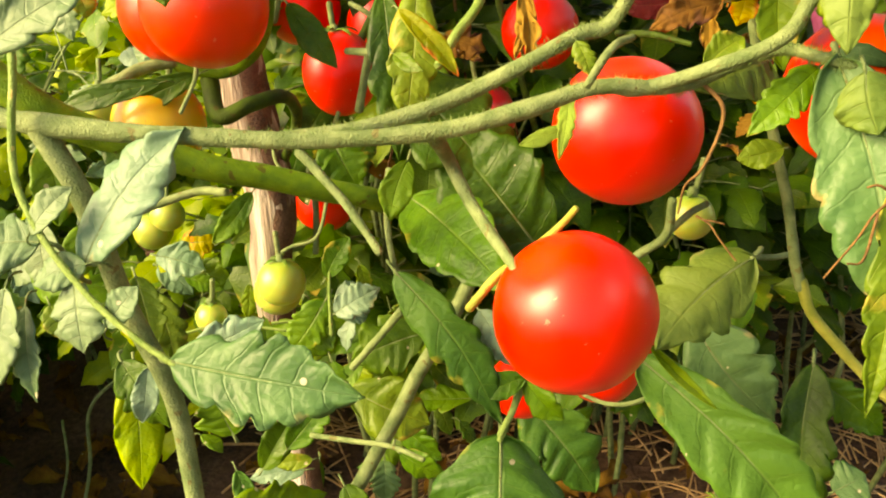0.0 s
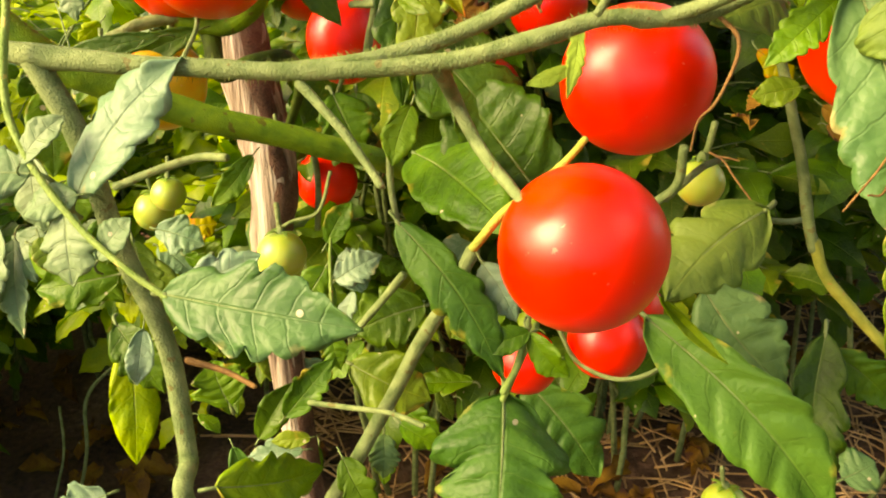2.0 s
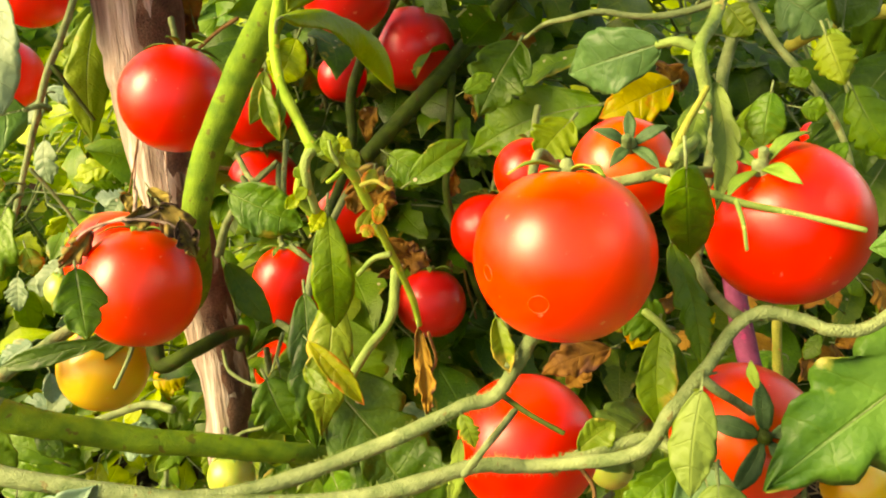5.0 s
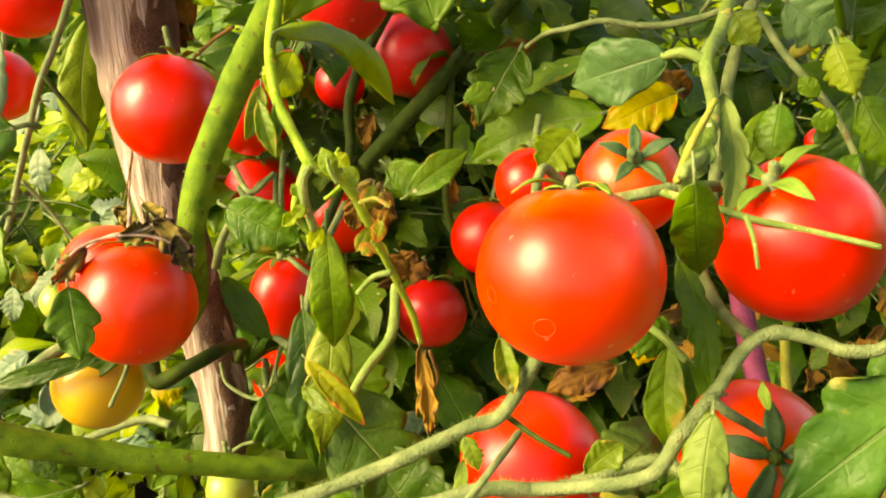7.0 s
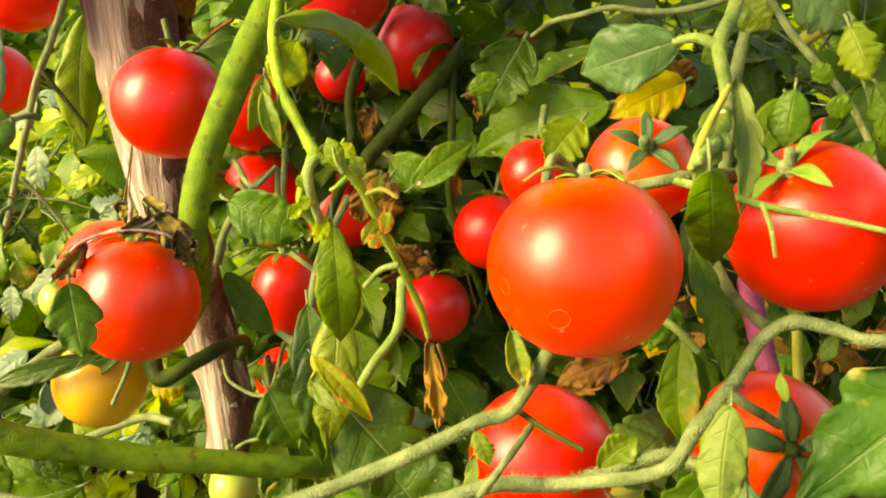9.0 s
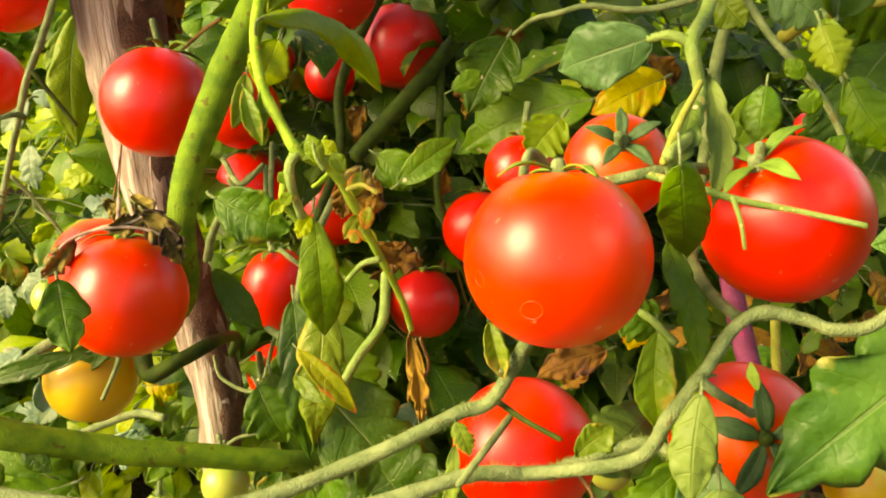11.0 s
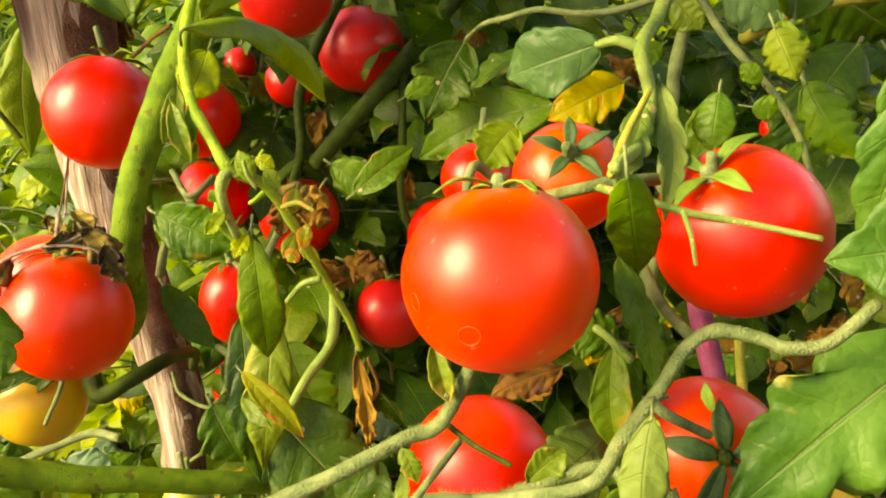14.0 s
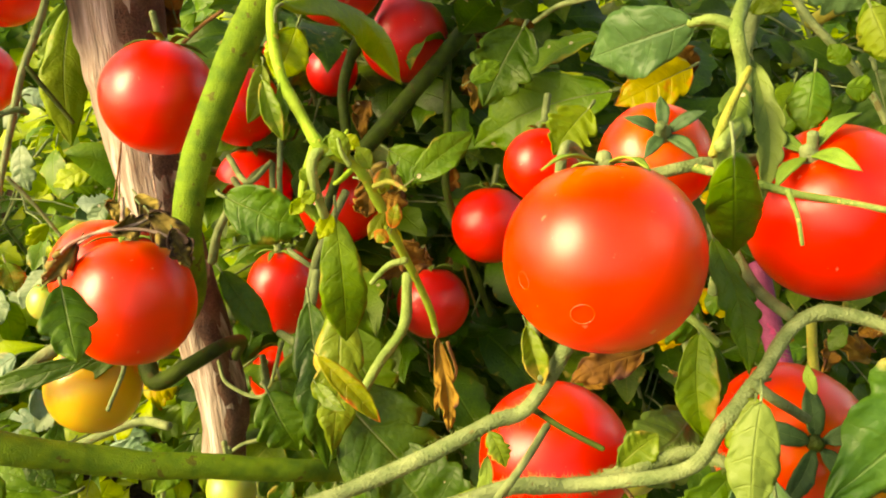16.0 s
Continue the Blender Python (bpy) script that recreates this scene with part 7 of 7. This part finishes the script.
leaf(plant, (-0.205, 0.610, 0.260), (-0.193, 0.597, 0.234), 0.0160, (0.52, -0.63, 0.57), GREEN, "smooth", 0.06, 0.12, 0.12, 351)
leaf(plant, (0.054, 0.541, 0.233), (0.033, 0.531, 0.214), 0.0153, (-0.10, -0.83, 0.55), GREEN, "lobe", 0.06, 0.12, 0.12, 352)
leaf(plant, (-0.061, 0.534, 0.443), (-0.058, 0.523, 0.421), 0.0132, (0.53, -0.72, 0.45), FRESH, "tooth", 0.06, 0.12, 0.12, 353)
leaf(plant, (-0.079, 0.604, 0.309), (-0.062, 0.588, 0.279), 0.0224, (-0.42, -0.88, 0.22), FRESH, "tooth", 0.06, 0.12, 0.12, 354)
leaf(plant, (-0.068, 0.647, 0.374), (-0.034, 0.638, 0.356), 0.0234, (-0.24, -0.97, 0.02), GREEN, "tooth", 0.06, 0.12, 0.12, 355)
leaf(plant, (-0.023, 0.661, 0.300), (-0.067, 0.648, 0.276), 0.0254, (-0.03, -0.86, 0.51), GREEN, "tooth", 0.06, 0.12, 0.12, 356)
leaf(plant, (-0.097, 0.539, 0.335), (-0.126, 0.536, 0.327), 0.0156, (0.07, -0.97, 0.22), BLUE, "lobe", 0.06, 0.12, 0.12, 357)
leaf(plant, (-0.115, 0.592, 0.202), (-0.131, 0.570, 0.159), 0.0279, (0.45, -0.85, 0.28), GREEN, "smooth", 0.06, 0.12, 0.12, 358)
leaf(plant, (-0.055, 0.586, 0.219), (-0.053, 0.566, 0.181), 0.0227, (-0.19, -0.87, 0.45), GREEN, "lobe", 0.06, 0.12, 0.12, 359)
leaf(plant, (-0.145, 0.583, 0.334), (-0.143, 0.563, 0.295), 0.0223, (0.43, -0.79, 0.44), OLIVE, "smooth", 0.06, 0.12, 0.12, 360)
leaf(plant, (0.024, 0.624, 0.332), (0.018, 0.611, 0.307), 0.0157, (-0.50, -0.70, 0.51), BLUE, "tooth", 0.06, 0.12, 0.12, 361)
leaf(plant, (-0.092, 0.448, 0.334), (-0.119, 0.446, 0.331), 0.0135, (0.00, -0.89, 0.46), OLIVE, "smooth", 0.06, 0.12, 0.12, 362)
leaf(plant, (-0.121, 0.587, 0.381), (-0.099, 0.583, 0.372), 0.0115, (0.06, -0.81, 0.59), FRESH, "lobe", 0.06, 0.12, 0.12, 363)
leaf(plant, (-0.098, 0.547, 0.383), (-0.129, 0.535, 0.361), 0.0207, (0.20, -0.95, 0.22), BLUE, "smooth", 0.06, 0.12, 0.12, 364)
leaf(plant, (0.050, 0.604, 0.312), (0.062, 0.589, 0.283), 0.0176, (-0.25, -0.89, 0.37), GREEN, "lobe", 0.06, 0.12, 0.12, 365)
leaf(plant, (-0.226, 0.632, 0.377), (-0.192, 0.627, 0.366), 0.0207, (-0.13, -0.99, 0.09), GREEN, "tooth", 0.06, 0.12, 0.12, 366)
leaf(plant, (0.127, 0.560, 0.290), (0.103, 0.553, 0.277), 0.0153, (0.13, -0.95, 0.28), GREEN, "smooth", 0.06, 0.12, 0.12, 367)
leaf(plant, (-0.017, 0.483, 0.448), (-0.040, 0.470, 0.423), 0.0198, (0.36, -0.92, 0.15), OLIVE, "tooth", 0.06, 0.12, 0.12, 368)
leaf(plant, (-0.015, 0.619, 0.354), (-0.044, 0.607, 0.332), 0.0211, (0.28, -0.95, 0.14), BLUE, "lobe", 0.06, 0.12, 0.12, 369)
leaf(plant, (0.031, 0.680, 0.376), (-0.014, 0.671, 0.360), 0.0249, (-0.08, -0.77, 0.64), BLUE, "smooth", 0.06, 0.12, 0.12, 370)
leaf(plant, (-0.016, 0.338, 0.791), (-0.023, 0.331, 0.776), 0.0150, (0.22, -0.91, 0.35), LIME, "smooth", 0.06, 0.2, 0.12, 371)
leaf(plant, (-0.007, 0.309, 0.758), (-0.000, 0.311, 0.763), 0.0063, (0.11, -0.94, 0.32), FRESH, "smooth", 0.06, 0.3, 0.12, 372)
leaf(plant, (-0.011, 0.308, 0.750), (-0.014, 0.309, 0.753), 0.0045, (0.05, -0.87, 0.49), FRESH, "smooth", 0.06, 0.12, 0.12, 373)
leaf(plant, (-0.010, 0.307, 0.746), (-0.014, 0.306, 0.743), 0.0049, (0.10, -0.93, 0.34), FRESH, "smooth", 0.06, 0.12, 0.12, 374)
leaf(plant, (0.007, 0.315, 0.745), (0.013, 0.316, 0.746), 0.0046, (0.02, -0.93, 0.37), YELLOWING, "smooth", 0.06, 0.12, 0.12, 375)
leaf(plant, (0.011, 0.317, 0.734), (0.006, 0.313, 0.726), 0.0051, (0.08, -0.91, 0.41), YELLOWING, "smooth", 0.06, 0.12, 0.12, 376)
leaf(plant, (-0.019, 0.321, 0.779), (-0.021, 0.313, 0.763), 0.0045, (0.21, -0.89, 0.41), FRESH, "smooth", 0.06, 0.4, 0.12, 377)
leaf(plant, (0.003, 0.325, 0.746), (0.017, 0.322, 0.740), 0.0127, (-0.01, -0.91, 0.42), GREYDRY, "deep", 0.06, 0.5, 0.9, 378, label="withered brown flower remains")
leaf(plant, (0.005, 0.326, 0.743), (0.005, 0.320, 0.731), 0.0104, (0.10, -0.89, 0.44), DRY, "deep", 0.06, 0.5, 0.9, 379)
leaf(plant, (0.016, 0.330, 0.716), (0.025, 0.327, 0.710), 0.0084, (0.02, -0.88, 0.47), DRY, "deep", 0.06, 0.5, 0.9, 380)
leaf(plant, (0.006, 0.468, 0.701), (0.032, 0.461, 0.687), 0.0197, (-0.03, -0.92, 0.39), GREEN, "smooth", 0.06, 0.12, 0.12, 381)

# ---- the plants behind ----


def thicket(name, label, count, xr, yr, zr, mats, size, seed, low=0.3, gap=(9, 9)):
    """Leafy shoots rising from the soil: many leaflets on side stalks, one mesh a colour."""
    rng = random.Random(seed)
    ob = thing(name, (0, 0, 0), label, "foliage")
    tagged(ob, kind="stuff")
    meshes = [bmesh.new() for _ in mats]
    stems = bmesh.new()
    for _ in range(count):
        x, y = rng.uniform(*xr), rng.uniform(*yr)
        top = rng.uniform(*zr)
        if gap[0] < x < gap[1]:
            top = zr[0] * 0.8
        pts = [(x + rng.uniform(-0.03, 0.03) * k, y + rng.uniform(-0.03, 0.03) * k, top * k / 4) for k in range(5)]
        tube(stems, pts, 0.004, 0.0018, 5, 2)
        line = spline(pts, 5)
        for p in line[int(len(line) * low):]:
            for _ in range(2):
                w = rng.random() * 6.283
                out = Vector((math.cos(w), math.sin(w), rng.uniform(-0.3, 0.5))).normalized()
                reach = rng.uniform(0.06, 0.14)
                end = p + out * reach
                tube(stems, [p, p + out * reach * 0.5 + Vector((0, 0, 0.008)), end], 0.0013, 0.0008, 4, 2)
                m = meshes[rng.randrange(len(mats))]
                for q, side in ((1.0, 0), (0.75, 1), (0.75, -1), (0.45, 1), (0.45, -1)):
                    b = p + out * reach * q
                    s = size * rng.uniform(0.6, 1.2) * (1.15 if side == 0 else 0.8)
                    way = out + Vector((-out.y, out.x, 0)) * side * 1.1 + Vector((0, 0, rng.uniform(-0.9, 0.1)))
                    nrm = Vector((rng.uniform(-0.5, 0.5), rng.uniform(-1.0, 0.2), rng.uniform(0.3, 1.0)))
                    blade(m, b, b + way.normalized() * s, s * 0.55, nrm, "lobe", 0.12, 0.2, 0.2, rng.randrange(9999), 7, 4)
    for m, mat in zip(meshes, mats):
        tagged(part("leaves", m, mat, ob), kind="stuff")
    tagged(part("stalks", stems, STEM, ob), kind="stuff")
    return ob


# DARK leaves here stand in for the shaded interior
thicket("tomato_foliage", "green tomato foliage behind the fruit, partly darkened for shade", 40, (-0.10, 0.55), (0.74, 0.98), (0.60, 0.86), (GREEN, GREEN, OLIVE, OLIVE, DARK, DARK), 0.065, 5, 0.42, (0.10, 0.24))
# LIME puts part of the sunlit brightness of these far plants into their colour
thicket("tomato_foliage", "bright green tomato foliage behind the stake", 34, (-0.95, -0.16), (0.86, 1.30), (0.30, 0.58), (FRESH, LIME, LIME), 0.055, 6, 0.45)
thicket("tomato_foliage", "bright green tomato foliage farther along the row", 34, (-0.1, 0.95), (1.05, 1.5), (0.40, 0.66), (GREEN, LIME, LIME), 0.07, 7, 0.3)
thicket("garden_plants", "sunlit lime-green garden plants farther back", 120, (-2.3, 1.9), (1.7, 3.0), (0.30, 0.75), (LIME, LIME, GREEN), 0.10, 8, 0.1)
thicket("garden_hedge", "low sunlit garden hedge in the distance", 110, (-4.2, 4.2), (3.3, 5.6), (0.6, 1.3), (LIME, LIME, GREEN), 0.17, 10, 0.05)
# out of view on the sun's side, added to cast shade on the soil
thicket("shade_weeds", "unseen low weeds added to shade the soil", 40, (-1.3, -0.60), (0.30, 1.0), (0.25, 0.45), (GREEN, DARK), 0.06, 9, 0.2)


# out of view: added to darken the fruit's reflections and cover the wall's foot
thicket("garden_hedge", "unseen leafy hedge added to darken reflections in the fruit", 60, (1.5, 2.2), (-2.6, 0.6), (1.2, 1.75), (GREEN, DARK), 0.16, 11, 0.05)
thicket("garden_hedge", "unseen leafy hedge added to darken reflections in the fruit", 70, (-2.6, 2.2), (-3.2, -2.5), (0.8, 1.3), (GREEN, DARK), 0.16, 12, 0.05)


def shade_canopy(hub, ends, per, size, seed):
    """Unseen upper shoots of the fruiting plant, added to cast shade: each runs from the hub to its end and carries
    compound leaves.
    """
    rng = random.Random(seed)
    for end in ends:
        a, b = Vector(hub), Vector(end)
        mid = a.lerp(b, 0.5) + Vector((rng.uniform(-0.03, 0.03), rng.uniform(-0.03, 0.03), 0.04))
        shoot = vine(plant, [a, mid, b], 0.0035, 0.0016, STEM, name="shoot")
        line = spline([a, mid, b], 20)
        stalks = bmesh.new()
        leaves = bmesh.new()
        for _ in range(per):
            p = line[rng.randrange(8, len(line))]
            w = rng.random() * 6.283
            out = Vector((math.cos(w), math.sin(w), rng.uniform(-0.25, 0.25))).normalized()
            reach = rng.uniform(0.07, 0.15)
            tube(stalks, [p, p + out * reach * 0.5 + Vector((0, 0, 0.006)), p + out * reach], 0.0013, 0.0008, 5, 2)
            for q, side in ((1.0, 0), (0.72, 1), (0.72, -1), (0.4, 1), (0.4, -1)):
                c = p + out * reach * q
                s = size * rng.uniform(0.7, 1.2)
                way = (out + Vector((-out.y, out.x, 0)) * side * 1.1 + Vector((0, 0, rng.uniform(-0.5, 0.1)))).normalized()
                blade(leaves, c, c + way * s, s * 0.6, (rng.uniform(-0.4, 0.4), rng.uniform(-0.4, 0.4), 1), "lobe", 0.12, 0.2, 0.2, rng.randrange(9999), 10, 6)
        tagged(part("leaf_stalks", stalks, STEM, shoot), kind="stuff")
        tagged(part("leaves", leaves, rng.choice((DARK, GREEN)), shoot, "unseen upper leaves added to shade the fruit and background"), kind="stuff")


# ends placed towards the sun, above the view, to shade upper fruit and background
shade_canopy((-0.02, 0.46, 0.86), [(0.15, 0.50, 0.96), (0.33, 0.66, 0.96), (0.08, 0.70, 0.95)], 9, 0.065, 3)
shade_canopy((-0.18, 0.50, 0.90), [(-0.30, 0.52, 1.04), (-0.12, 0.56, 1.02)], 6, 0.065, 4)
shade_canopy((-0.18, 0.50, 0.90), [(-0.52, 0.58, 1.08), (-0.38, 0.52, 1.10)], 12, 0.075, 6)
shade_canopy((0.15, 0.50, 0.96), [(-0.10, 0.46, 1.10), (-0.22, 0.42, 1.08)], 12, 0.075, 7)
shade_canopy((0.15, 0.50, 0.96), [(0.02, 0.24, 1.02), (0.13, 0.28, 1.03)], 8, 0.06, 5)

# ---- unseen wall behind the hedge, added to give the fruit a second highlight ----
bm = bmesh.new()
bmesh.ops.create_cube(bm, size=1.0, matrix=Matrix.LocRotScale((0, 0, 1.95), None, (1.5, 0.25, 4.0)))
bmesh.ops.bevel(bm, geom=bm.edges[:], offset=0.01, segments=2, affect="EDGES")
wall = tagged(part("wall_house", bm, REFLECTOR, None, "unseen pale blue wall added as a reflector for the fruit"), category="wall", kind="structure")
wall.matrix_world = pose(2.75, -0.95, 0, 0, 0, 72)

# ---- straw on the soil ----
rng = random.Random(4)
bm = bmesh.new()
for _ in range(2600):
    x, y = rng.uniform(-0.25, 0.9), rng.uniform(0.35, 1.8)
    w, ln = rng.random() * 3.1416, rng.uniform(0.03, 0.14)
    d = Vector((math.cos(w), math.sin(w), rng.uniform(-0.15, 0.15))) * ln
    c = Vector((x, y, 0.03 * noise.noise(Vector((x * 3, y * 3, 0))) - 0.012 + rng.uniform(0, 0.012)))
    tube(bm, [c - d * 0.5, c + Vector((0, 0, rng.uniform(0, 0.006))), c + d * 0.5], 0.0017, 0.0012, 4, 2)
tagged(part("straw_litter", bm, STRAW, None, "dry brown straw scattered on the soil"), category="straw", kind="stuff")

rng = random.Random(14)
bm = bmesh.new()
for _ in range(560):
    x, y = rng.uniform(-0.9, 0.9), rng.uniform(0.45, 1.9)
    w, ln = rng.random() * 6.283, rng.uniform(0.03, 0.08)
    c = Vector((x, y, 0.03 * noise.noise(Vector((x * 3, y * 3, 0))) - 0.004 + rng.uniform(0, 0.01)))
    blade(bm, c, c + Vector((math.cos(w), math.sin(w), rng.uniform(-0.05, 0.25))) * ln, ln * 0.5, (rng.uniform(-0.6, 0.6), rng.uniform(-0.6, 0.6), 1), "deep", 0.15, 0.5, 0.8, rng.randrange(9999), 8, 4)
tagged(part("leaf_litter", bm, DRY, None, "withered brown leaves lying on the soil"), category="leaf litter", kind="stuff")
